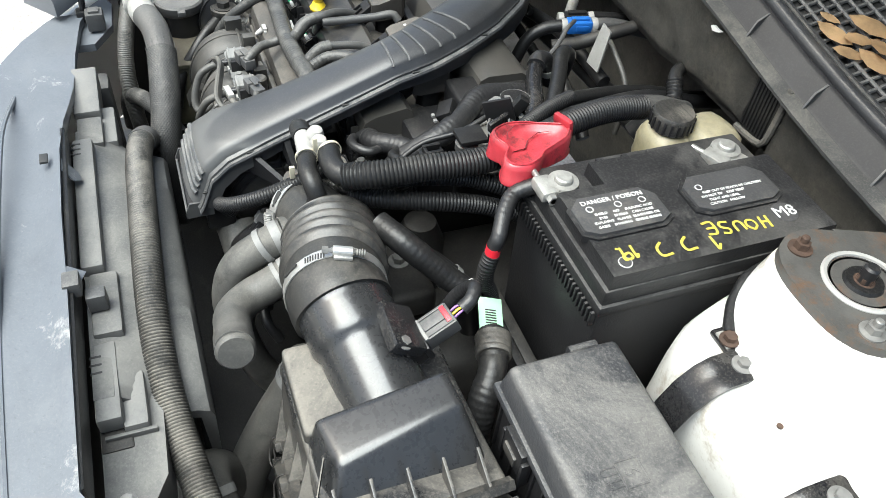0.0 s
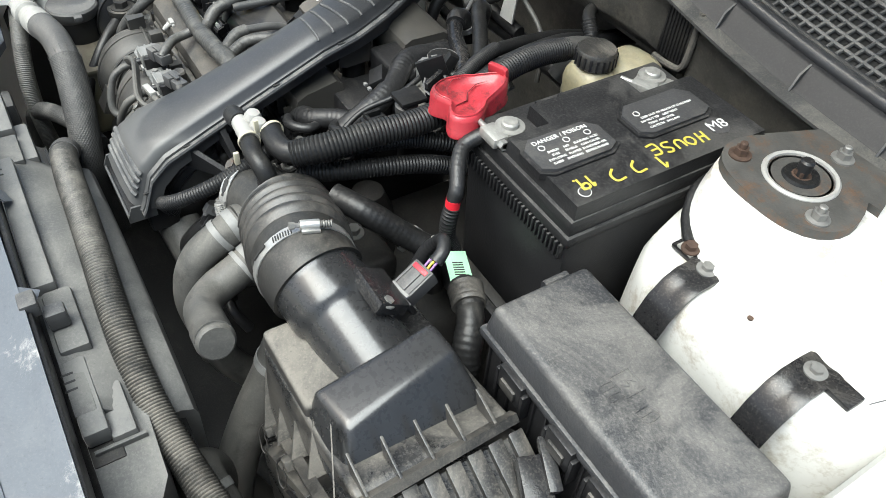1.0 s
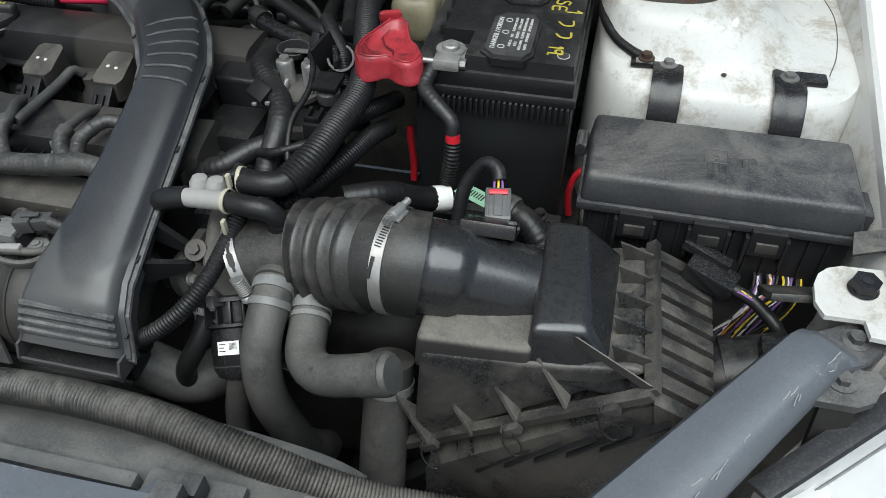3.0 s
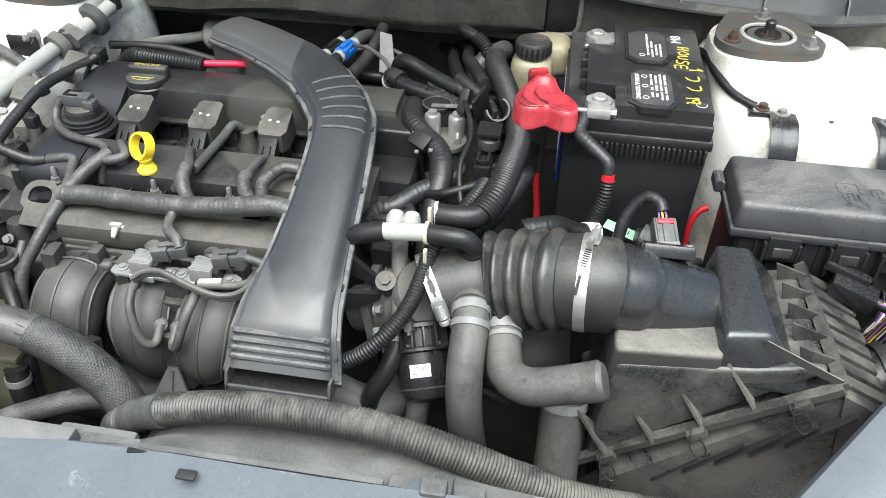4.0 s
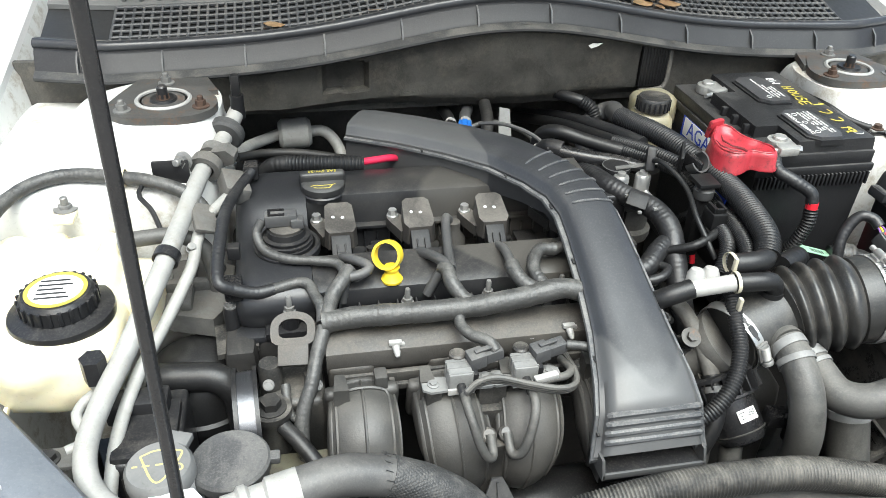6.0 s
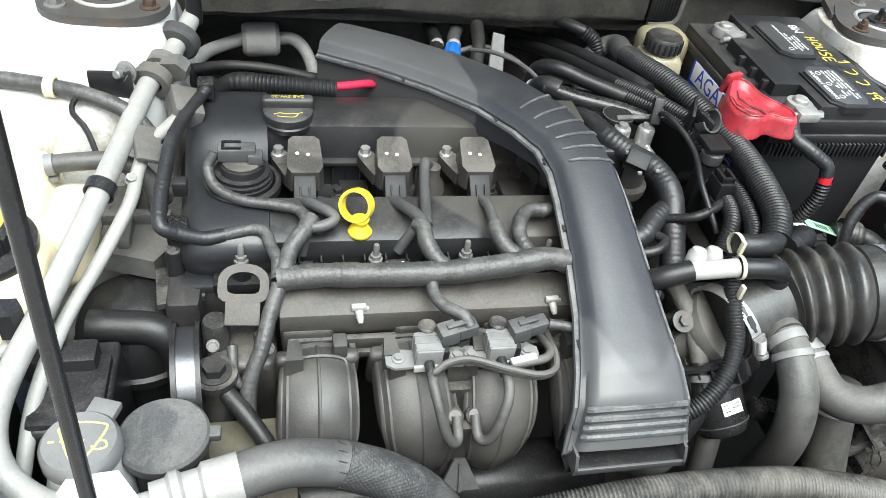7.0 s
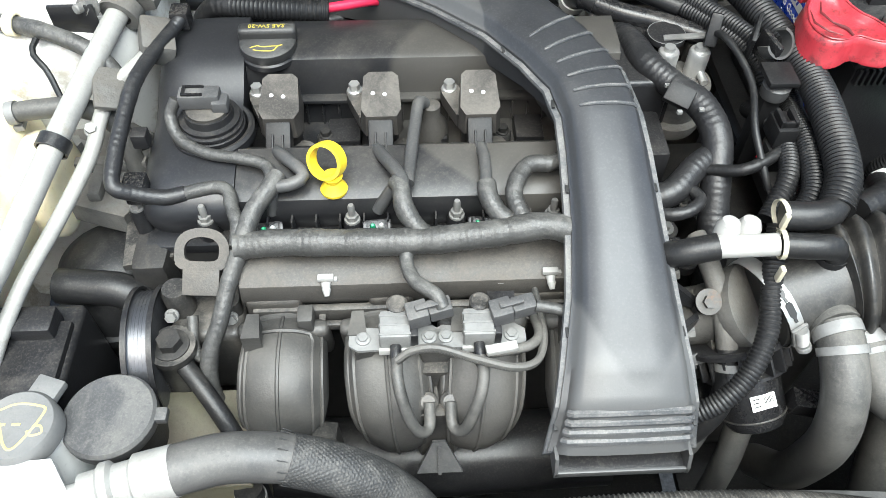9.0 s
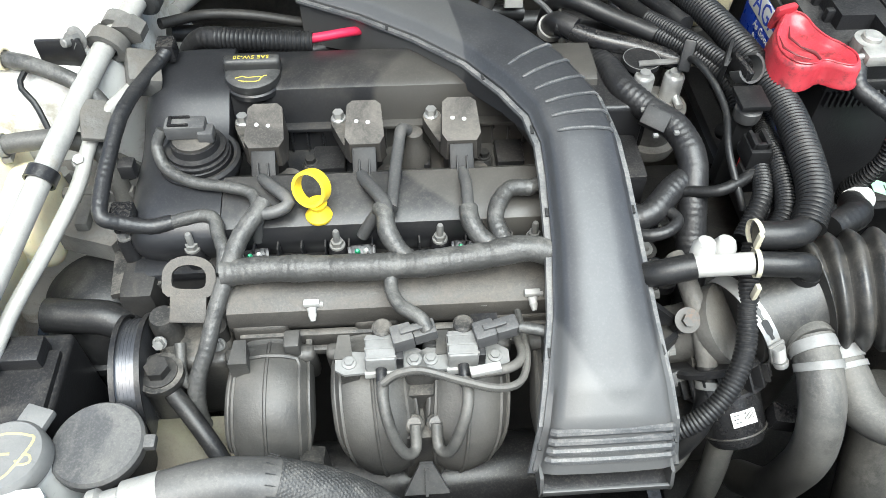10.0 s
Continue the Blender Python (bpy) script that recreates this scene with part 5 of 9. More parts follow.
for i in range(4):
    t = 0.10 + 0.24 * i
    c = Vector(DUCT_AT[1][0]).lerp(DUCT_AT[2][0], t)
    u = Vector(DUCT_AT[1][3]).lerp(DUCT_AT[2][3], t).normalized()
    w = DUCT_AT[1][2] + (DUCT_AT[2][2] - DUCT_AT[1][2]) * t
    part("step_rib", sweep([c + Vector((s * w * 0.96, 0, 0)) + u * (0.0006 if abs(s) < 0.9 else -0.0008 if abs(s) < 0.99 else -0.004) for s in (-1, -0.95, -0.5, 0, 0.5, 0.95, 1)], 0.0036, 8), DUCTD, DU, "dusty raised step")
for i in range(6):
    t = i / 5
    j = 7 + 2.2 * t
    k = int(j)
    a, b = DUCT_AT[k], DUCT_AT[k + 1]
    f = j - k
    c = Vector(a[0]).lerp(b[0], f)
    ac = Vector(a[1]).lerp(b[1], f).normalized()
    w = a[2] + (b[2] - a[2]) * f
    rise = lambda q: 0.0024 if abs(q) < 0.3 else 0.0024 - 0.0048 * (abs(q) - 0.3) if abs(q) < 0.8 else -0.027 * (abs(q) - 0.8)
    part("bend_rib", sweep([c + ac * w * q + Vector((0, 0, rise(q) + 0.0006)) for q in (-0.70, -0.66, -0.3, 0.0, 0.3, 0.55, 0.8, 0.94)], [0.0006, 0.0016, 0.0018, 0.0018, 0.0018, 0.0018, 0.0018, 0.0018], 8), DUCTD, DU, "thin dusty moulded ridge")
part("mouth_floor", box(0.164, 0.269, -0.355, -0.325, 0.752, 0.755, 0.001), PLASTIC, DU)
part("mouth_lip", box(0.161, 0.272, -0.358, -0.355, 0.750, 0.758, 0.0012), DUCT, DU)
for x in (0.161, 0.269):
    part("mouth_side", prism([(-0.358, 0.750), (-0.358, 0.758), (-0.352, 0.772), (-0.325, 0.772), (-0.325, 0.750)], x, x + 0.003, m_yz, 0.0005), DUCT, DU)
part("skirt", box(0.170, 0.262, -0.335, -0.300, 0.715, 0.751, 0.004), PLASTIC, DU)


# ---- battery, fuse box, strut tops ----
BX0, BX1, BY0, BY1 = 0.474, 0.648, -0.030, 0.228
BA = thing("car_battery", ((BX0 + BX1) / 2, 0.1, 0.715), "black dusty car battery with yellow handwriting on the lid", "battery")
case = bmesh.new()
bmesh.ops.create_cube(case, size=1)
put(case, Matrix.Translation(((BX0 + BX1) / 2, (BY0 + BY1) / 2, 0.805)) @ Matrix.Diagonal((BX1 - BX0 - 0.004, BY1 - BY0 - 0.004, 0.18, 1)))
for v in case.verts:
    if v.co.z < 0.8:
        v.co.x += 0.004 if v.co.x < 0.56 else -0.004
        v.co.y += 0.004 if v.co.y < 0.1 else -0.004
part("case", bevel(case, 0.004), BATT, BA)
part("lid_rim", box(BX0 - 0.001, BX1 + 0.001, BY0 - 0.001, BY1 + 0.001, 0.893, 0.905, 0.003), BATT, BA)
lid = bmesh.new()
bmesh.ops.create_cube(lid, size=1)
put(lid, Matrix.Translation(((BX0 + BX1) / 2, (BY0 + BY1) / 2, 0.9135)) @ Matrix.Diagonal((BX1 - BX0 - 0.004, BY1 - BY0 - 0.004, 0.019, 1)))
part("lid", bevel(lid, 0.003), BATT, BA)
hump = [(0.531, BY0 + 0.006), (BX1 - 0.004, BY0 + 0.006), (BX1 - 0.004, BY1 - 0.004), (0.533, BY1 - 0.004), (0.533, 0.150), (0.497, 0.150), (0.497, 0.028), (0.531, 0.028)]
part("lid_top", prism(hump, 0.921, 0.939, None, 0.005, 3, 0.985), BATT, BA)
for y in (0.045, 0.075, 0.105):
    part("lid_notch", box(0.490, 0.503, y - 0.004, y + 0.004, 0.919, 0.936, 0.002), BATT, BA)
for i in range(28):
    x = BX0 + 0.006 + i * 0.006
    part("rim_rib", box(x - 0.0014, x + 0.0014, BY0 - 0.004, BY0 + 0.002, 0.876, 0.894, 0.0006), BATT, BA)


def vent_cover(y0, y1, head, lines, recycle):
    xa, xb, c = 0.549, 0.597, 0.012
    pts = [(xa, y0 + c), (xa + c, y0), (xb - c * 0.6, y0), (xb, y0 + c), (xb, y1 - c), (xb - c * 0.6, y1), (xa + c, y1), (xa, y1 - c)]
    part("vent_frame", prism([(0.573 + (x - 0.573) * 1.14, (y0 + y1) / 2 + (y - (y0 + y1) / 2) * 1.08) for x, y in pts], 0.934, 0.9415, None, 0.002), BATT, BA)
    P = part("vent_cover", prism(pts, 0.938, 0.9445, None, 0.002), LABEL, BA, "black octagonal vent cover with white warning print")
    ym = (y0 + y1) / 2
    if head:
        part("heading", text(head, 0.0078, pose(xa + 0.008, ym, 0.9447, 0, 0, 90)), INK, P)
    for k, (s, dy, z) in enumerate(lines):
        part("print_line", text(s, z, pose(xa + 0.0245 + 0.0054 * k, ym + dy, 0.9447, 0, 0, 90)), INK, P)
    for dy in ((-0.030, 0.000, 0.026) if not recycle else (-0.034,)):
        ringp = [Vector((xa + 0.0165 + 0.0034 * math.cos(a), ym + dy + 0.002 + 0.0034 * math.sin(a), 0.9447)) for a in [k * math.tau / 16 for k in range(17)]]
        part("pictogram", sweep(ringp, 0.0005, 4), INK, P)
    return P


vent_cover(-0.024, 0.066, "DANGER / POISON", [("SHIELD     NO     SULFURIC ACID", 0.004, 0.0042), ("EYES      SPARKS    CAN CAUSE", 0.004, 0.0042), ("EXPLOSIVE   FLAMES  BLINDNESS OR", 0.002, 0.0042), ("GASES    SMOKING   SEVERE BURNS", 0.002, 0.0042)], False)
vent_cover(0.098, 0.192, "", [("KEEP OUT OF REACH OF CHILDREN", 0.002, 0.0042), ("DO NOT TIP    KEEP VENT", -0.012, 0.0042), ("TIGHT AND LEVEL", -0.014, 0.0042), ("CAUTION   FOLLOW", -0.014, 0.0042)], True)
part("sticker", lathe([(0, 0), (0.0130, 0), (0.0130, 0.0004), (0, 0.0004)], pose(0.614, 0.182, 0.939), 24), LABEL, BA, "worn round sticker with white letters")
part("sticker_mark", text("M8", 0.0195, pose(0.614, 0.182, 0.9398, 0, 0, 90), 0.0002), INK, BA)
part("emblem", lathe([(0, 0), (0.0065, 0), (0.0065, 0.0005), (0, 0.0005)], pose(0.630, -0.004, 0.939), 20), INK, BA)
part("emblem_face", lathe([(0, 0), (0.0058, 0), (0.0058, 0.0004), (0, 0.0004)], pose(0.630, -0.004, 0.9395), 20), LABEL, BA)
W = pose(0.616, 0.0, 0.9398) @ Matrix(((0, 1, 0, 0), (-1, 0, 0, 0), (0, 0, 1, 0), (0, 0, 0, 1)))


def mark(pts, u, v, s=0.011):
    """A hand-drawn stroke; u runs along the writing, from the back of the lid to its front."""
    return stroke([(u + x * s + 0.0006 * noise.noise(Vector((x * 5, y * 5, u * 90))), v + y * s) for x, y in pts], 0.00135, W)


LET = [([(0, 0), (0.1, 1)], -0.158, 0), ([(0.0, 0.5), (0.5, 0.45)], -0.158, 0), ([(0.5, 0), (0.6, 1)], -0.158, 0), ([(0.3, 0.9), (0.0, 0.6), (0.1, 0.15), (0.5, 0.1), (0.65, 0.5), (0.3, 0.9)], -0.143, 0),
       ([(0, 0.9), (0.05, 0.25), (0.35, 0.1), (0.6, 0.3), (0.6, 0.9)], -0.130, -0.002), ([(0.7, 0.9), (0.3, 1.0), (0.15, 0.7), (0.6, 0.4), (0.5, 0.05), (0.0, 0.1)], -0.116, -0.004),
       ([(0.7, 0.9), (0.1, 0.9), (0.05, 0.0), (0.7, 0.0)], -0.101, -0.006), ([(0.05, 0.45), (0.6, 0.45)], -0.101, -0.006), ([(0.3, 1.1), (0.35, 0.0)], -0.094, 0.010), ([(0.3, 1.1), (0.0, 0.7)], -0.094, 0.010),
       ([(0, 1), (0.7, 1), (0.75, 0.4), (0.3, 0)], -0.070, 0.004), ([(0, 1), (0.7, 1), (0.75, 0.4), (0.3, 0)], -0.044, 0.004), ([(0.1, 0.7), (0.3, 1), (0.3, 0)], -0.014, 0.0), ([(0.9, 1.0), (0.4, 0.9), (0.5, 0.5), (0.95, 0.7), (0.9, 1.0), (0.85, 0.0)], -0.012, 0.0),
       ([(0, 0), (0.05, 0.1)], 0.004, 0.0)]
part("handwriting", join(*[mark(p, u, v - 0.003, 0.0155) for p, u, v in LET]), YPAINT, BA, "yellow hand-painted marks")
S = part("side_sticker", box(BX0 - 0.0008, BX0 + 0.002, 0.018, 0.174, 0.80, 0.897, 0.0003), BLUEP, BA, "blue sticker with white field and lettering")
part("sticker_field", box(BX0 - 0.0013, BX0, 0.022, 0.168, 0.866, 0.894, 0.0002), PAPER, S, "white printed field")
m_st = Matrix.Translation((BX0 - 0.0014, 0.108, 0.880)) @ Matrix(((0, 0, -1, 0), (-1, 0, 0, 0), (0, 1, 0, 0), (0, 0, 0, 1)))
part("sticker_word", text("AGAN", 0.033, m_st, 0.0002), BLUEP, S, "dark blue capitals")
part("sticker_line", text("As Good As N", 0.0125, m_st @ pose(0.006, -0.021, 0.0004), 0.0002), INK, S, "white lettering")
part("sticker_line", text("Recondition", 0.0125, m_st @ pose(0.004, -0.035, 0.0004), 0.0002), INK, S, "white lettering")
for z, h, a, b in ((0.829, 0.006, 0.035, 0.13), (0.818, 0.006, 0.035, 0.12), (0.808, 0.005, 0.035, 0.13)):
    for k in range(5):
        ya = a + (b - a) * k / 5
        part("print_bar", box(BX0 - 0.0014, BX0, ya, ya + (b - a) / 5 * 0.72, z - h / 2, z + h / 2, 0.0002), INK, S)


def terminal(x, y, name, label, turn=0):
    T = thing(name, (x, y, 0.921), label, "battery terminal", "battery terminals")
    M = pose(x, y, 0, 0, 0, turn)
    part("post", lathe([(0, 0.921), (0.010, 0.921), (0.009, 0.940), (0.0075, 0.9415), (0, 0.9415)], M, 20), LEAD, T, "grey lead post")
    part("clamp", lathe([(0.0095, 0.924), (0.016, 0.924), (0.0165, 0.927), (0.0155, 0.936), (0.0095, 0.9365), (0.0095, 0.924)], M, 24), LEAD, T)
    part("jaw", put(box(-0.014, 0.014, -0.028, -0.010, 0.924, 0.936, 0.003), M), LEAD, T)
    part("strap", put(box(0.010, 0.034, -0.012, 0.010, 0.926, 0.933, 0.002), M), LEAD, T)
    part("bolt", put(join(prism([(0.0055 * math.cos(k * math.pi / 3), 0.0055 * math.sin(k * math.pi / 3)) for k in range(6)], 0, 0.006, axis((0.014, -0.019, 0.930), (1, 0, 0)), 0.0005),
                          lathe([(0, 0), (0.0032, 0), (0.0032, 0.048), (0, 0.048)], axis((-0.028, -0.019, 0.930), (1, 0, 0)), 10)), M), BRIGHT, T, "bright clamp bolt")
    return T


terminal(0.513, -0.006, "positive_terminal", "corroded grey lead clamp with bright bolt on a battery post", 0)
terminal(0.510, 0.188, "negative_terminal", "crusted grey lead clamp on a battery post", 25)

# red terminal cover: a soft boot, folded and smudged
RC = thing("terminal_cover", (0.458, -0.008, 0.912), "crumpled red vinyl boot, smudged black, beside the battery post", "terminal cover")


def soft(bm, amp, f, seed):
    """Subdivides and crumples a block into a soft moulding."""
    bmesh.ops.subdivide_edges(bm, edges=bm.edges[:], cuts=7, use_grid_fill=True)
    for k in range(3):
        bmesh.ops.smooth_vert(bm, verts=bm.verts[:], factor=0.5, use_axis_x=True, use_axis_y=True, use_axis_z=True)
    for v in bm.verts:
        v.co += Vector((noise.noise(v.co * f + Vector((seed, 0, 0))), noise.noise(v.co * f + Vector((0, seed, 0))), noise.noise(v.co * f + Vector((0, 0, seed))))) * amp
    return bm


outline = [(0.4381, 0.036), (0.4234, 0.0154), (0.4136, -0.0078), (0.4129, -0.0313), (0.4222, -0.0484), (0.4388, -0.0507), (0.4543, -0.0442), (0.4661, -0.0516), (0.4793, -0.056), (0.4884, -0.0485), (0.4909, -0.0323), (0.4835, -0.0161), (0.4731, -0.0057), (0.4654, 0.0131), (0.4578, 0.0306), (0.4478, 0.0384)]
BC_ = Vector((0.4506, -0.014, 0))
ringz = []
for z, k in ((0.917, 0.90), (0.915, 0.99), (0.917, 1.00), (0.920, 0.955), (0.932, 0.945), (0.937, 0.91), (0.9385, 0.85), (0.9375, 0.78), (0.934, 0.72), (0.932, 0.60), (0.931, 0.40), (0.931, 0.18), (0.9315, 0.02)):
    ring = []
    for p in spline([(x, y, 0) for x, y in outline + outline[:1]], 0.0056)[:-1]:
        q = BC_ + (p - BC_) * k
        lift = (0.006 * max(0.0, (q.y - 0.004) / 0.03) + 0.002 * max(0.0, (-0.03 - q.y) / 0.03)) * (1 if z > 0.925 else 0)
        sag = -0.008 * max(0.0, min(1.0, (0.45 - q.x) / 0.04)) * (1 if z < 0.925 else 0)
        ring.append((q.x + 0.0010 * noise.noise(Vector((q.x * 45, q.y * 45, z * 30))), q.y, z + lift + sag + 0.0009 * noise.noise(Vector((q.x * 50, q.y * 50, 9)))))
    ringz.append(ring)
part("boot", loft(ringz), RED, RC, angle=60)
part("tip", put(soft(box(-0.012, 0.012, -0.003, 0.003, -0.014, 0.011, 0), 0.001, 70, 2), pose(0.438, 0.030, 0.941, 8, 0, 20)), RED, RC, "upright red ear")
# The hollow's shade is painted as a dark red streak; another follows the edge.
part("smudge", sweep([Vector((x, y, z)) for x, y, z in ((0.440, 0.016, 0.9375), (0.436, 0.002, 0.9350), (0.443, -0.012, 0.9335), (0.454, -0.020, 0.9325), (0.456, -0.034, 0.9325), (0.466, -0.046, 0.9330))], [0.0004, 0.0013, 0.0010, 0.0017, 0.0010, 0.0004], 8, 0.35), BOOTDARK, RC, "dark red streak, shade painted into the fold")
part("smudge", sweep([Vector((x, y, z)) for x, y, z in ((0.424, 0.000, 0.9385), (0.422, -0.018, 0.9382), (0.430, -0.030, 0.9380), (0.442, -0.036, 0.9370))], [0.0003, 0.0011, 0.0009, 0.0003], 8, 0.35), BOOTDARK, RC, "dark red streak along the edge")
part("seam", sweep([Vector((p[0], p[1], p[2] + 0.0006)) for p in ringz[6]] + [Vector(ringz[6][0])], 0.0009, 6), RED, RC)

PC = thing("positive_cable", (0.515, -0.06, 0.80), "grey-taped battery cable running into black loom", "cable")
part("taped_part", wrapped([(0.498, -0.024, 0.922), (0.494, -0.046, 0.912), (0.508, -0.062, 0.905), (0.528, -0.075, 0.893), (0.531, -0.080, 0.880)], 0.0082), TAPEB, PC)
part("red_core", tube([(0.531, -0.080, 0.882), (0.5315, -0.081, 0.872)], 0.0078), REDP, PC, "red cable sleeve")
part("loom", ribbed([(0.5315, -0.081, 0.873), (0.531, -0.084, 0.852), (0.526, -0.080, 0.825), (0.523, -0.070, 0.80), (0.528, -0.066, 0.775)], 0.0092, 0.0042), LOOM, PC)

# battery tray and hold-down
TR = thing("battery_tray", (0.56, 0.1, 0.68), "black plastic battery tray with raised edge", "battery tray")
part("floor", box(0.455, 0.668, -0.052, 0.25, 0.695, 0.714, 0.004), RUBBER, TR)
part("front_edge", box(0.455, 0.668, -0.060, -0.046, 0.700, 0.752, 0.005), PLASTIC, TR)
part("clamp_bar", put(box(0.47, 0.65, -0.050, -0.036, 0.742, 0.754, 0.003), pose(0, 0, 0)), DARKST, TR, "dark steel clamp bar")
part("clamp_bolt", bolt((0.625, -0.043, 0.754), (0, 0, 1), 0.006, 0.006), DARKST, TR)
solo("battery_stand", box(0.48, 0.66, -0.03, 0.23, 0.345, 0.695, 0.01), DARKST, "dark steel stand under the battery tray", "bracket", kind="structure")

# fuse box
FB = thing("fuse_box", (0.795, -0.075, 0.70), "black textured fuse box with dusty lid and clips", "fuse box")
lid = bmesh.new()
bmesh.ops.create_cube(lid, size=1)
put(lid, Matrix.Translation((0.796, -0.076, 0.875)) @ Matrix.Diagonal((0.258, 0.112, 0.032, 1)))
for v in lid.verts:
    if v.co.z > 0.87:
        v.co.x += 0.005 if v.co.x < 0.8 else -0.006
        v.co.y += 0.005 if v.co.y < -0.07 else -0.004
part("lid", bevel(lid, 0.007, 3), FUSE, FB)
part("lid_skirt", box(0.665, 0.927, -0.1345, -0.0185, 0.851, 0.861, 0.003), FUSE, FB)
part("body", box(0.674, 0.920, -0.128, -0.026, 0.70, 0.851, 0.005), PLASTIC, FB)
part("hinge_lug", box(0.655, 0.667, -0.060, -0.030, 0.858, 0.872, 0.003), FUSE, FB)
part("hinge_pin", lathe([(0, -0.012), (0.004, -0.012), (0.004, 0.012), (0, 0.012)], axis((0.660, -0.048, 0.870), (0, 1, 0)), 12), FUSE, FB)
part("end_latch", box(0.924, 0.934, -0.112, -0.075, 0.838, 0.872, 0.003), FUSE, FB)
part("end_latch_grip", box(0.930, 0.938, -0.105, -0.083, 0.850, 0.866, 0.003), FUSE, FB)
for x in (0.723, 0.792, 0.845):
    C = part("clip", box(x - 0.016, x + 0.016, -0.140, -0.132, 0.828, 0.858, 0.002), PLASTIC, FB)
    part("clip_window", box(x - 0.010, x + 0.010, -0.1425, -0.139, 0.834, 0.846, 0.001), DUSTY, C)
    part("clip_leg", box(x - 0.020, x - 0.016, -0.140, -0.130, 0.815, 0.850, 0.001), PLASTIC, C)
    part("clip_leg", box(x + 0.016, x + 0.020, -0.140, -0.130, 0.815, 0.850, 0.001), PLASTIC, C)
for i in range(14):
    x = 0.68 + 0.017 * i
    part("body_rib", box(x - 0.0012, x + 0.0012, -0.131, -0.127, 0.78, 0.848, 0.0005), PLASTIC, FB)
F = pose(0.790, -0.080, 0.8914)


def emb(pts, r=0.0009):
    return stroke(pts, r * 0.8, F @ Matrix.Diagonal((1, 1, 3.0, 1)))


part("fuse_symbol", join(emb([(-0.011, 0.014), (0.011, 0.014)]), emb([(0.011, 0.014), (0.011, -0.006)]), emb([(0.011, -0.006), (-0.011, -0.006)]), emb([(-0.011, -0.006), (-0.011, 0.014)]), emb([(-0.008, -0.006), (-0.008, -0.019), (-0.003, -0.019), (-0.003, -0.006)]),
                         emb([(0.003, -0.006), (0.003, -0.019), (0.008, -0.019), (0.008, -0.006)]), emb([(0.002, 0.011), (-0.003, 0.005), (0.003, 0.004), (-0.001, -0.002)])), FUSE, FB, "embossed fuse symbol")
part("book_symbol", join(emb([(0.024, 0.004), (0.035, 0.007), (0.036, -0.006), (0.025, -0.010), (0.024, 0.004)]), emb([(0.030, 0.005), (0.030, -0.008)])), FUSE, FB, "embossed handbook symbol")
FW_ = thing("fuse_box_wires", (0.83, -0.15, 0.74), "bundle of thin coloured wires below the fuse box", "wires")
random.seed(5)
WIRES = [mat("wire_" + n, c, 0.4, vary=0.05, bump=0) for n, c in (("white", (0.7, 0.7, 0.68)), ("yellow", (0.75, 0.55, 0.03)), ("violet", (0.20, 0.09, 0.30)), ("orange", (0.6, 0.22, 0.03)), ("black", (0.02, 0.02, 0.02)))]
for i in range(18):
    x = 0.846 + 0.0026 * i
    part("wire", tube([(x, -0.118, 0.80), (x + random.uniform(-.004, .004), -0.140, 0.788), (x - 0.012 + random.uniform(-.008, .008), -0.152, 0.765), (x - 0.03, -0.15, 0.72)], 0.0013, 6), WIRES[(4, 0, 4, 2, 4, 0, 3, 4, 2, 4, 1, 4, 0, 4, 2, 4, 4, 1)[i]], FW_)


# strut tops
def strut_top(x, y, z, side, name):
    T = thing(name, (x, y, z), "worn grey steel strut plate with white ring and studs", "strut mount", "strut mounts")
    pts = []
    for k in range(40):
        a = k * math.tau / 40
        r = 0.066 + 0.006 * math.cos(3 * (a - math.radians(90 if side > 0 else 90)))
        pts.append((r * math.cos(a), r * math.sin(a)))
    part("plate", prism(pts, -0.004, 0.006, pose(x, y, z), 0.002), PLATE, T)
    part("tongue", prism([(-0.062, 0.02), (-0.04, 0.078), (0.05, 0.078), (0.066, 0.03)], -0.005, 0.0045, pose(x, y, z), 0.002), PLATE, T)
    part("white_ring", lathe([(0.030, 0.003), (0.0305, 0.008), (0.0335, 0.009), (0.0355, 0.007), (0.0355, 0.003)], pose(x, y, z), 40), WHITEPL, T, "white plastic ring")
    part("bearing", lathe([(0, 0.004), (0.025, 0.004), (0.027, 0.006), (0.029, 0.006), (0.029, 0.003)], pose(x, y, z), 32), PLASTIC, T)
    part("cup", lathe([(0, 0.008), (0.010, 0.008), (0.016, 0.009), (0.018, 0.005)], pose(x, y, z), 24), RUBBER, T)
    part("rod_nut", bolt((x, y, z + 0.006), (0, 0, 1), 0.0075, 0.006, 1.2), RUST, T, "rusty rod nut")
    part("rod_cap", lathe([(0, 0), (0.0068, 0), (0.0068, 0.015), (0.005, 0.017), (0, 0.017)], pose(x, y, z + 0.008), 16), PLASTIC, T, "black rod cap")
    for a, m in ((-150, RUST), (-35, STEEL), (88, STEEL)):
        b = math.radians(a if side > 0 else 180 - a)
        part("stud", bolt((x + 0.056 * math.cos(b), y + 0.056 * math.sin(b), z + 0.006), (0, 0, 1), 0.0068, 0.007, 1.6, 0.008), m, T, "flange nut on a stud")
    return T


strut_top(0.725, 0.166, 0.957, 1, "strut_mount")
strut_top(-0.274, 0.155, 0.955, -1, "strut_mount")


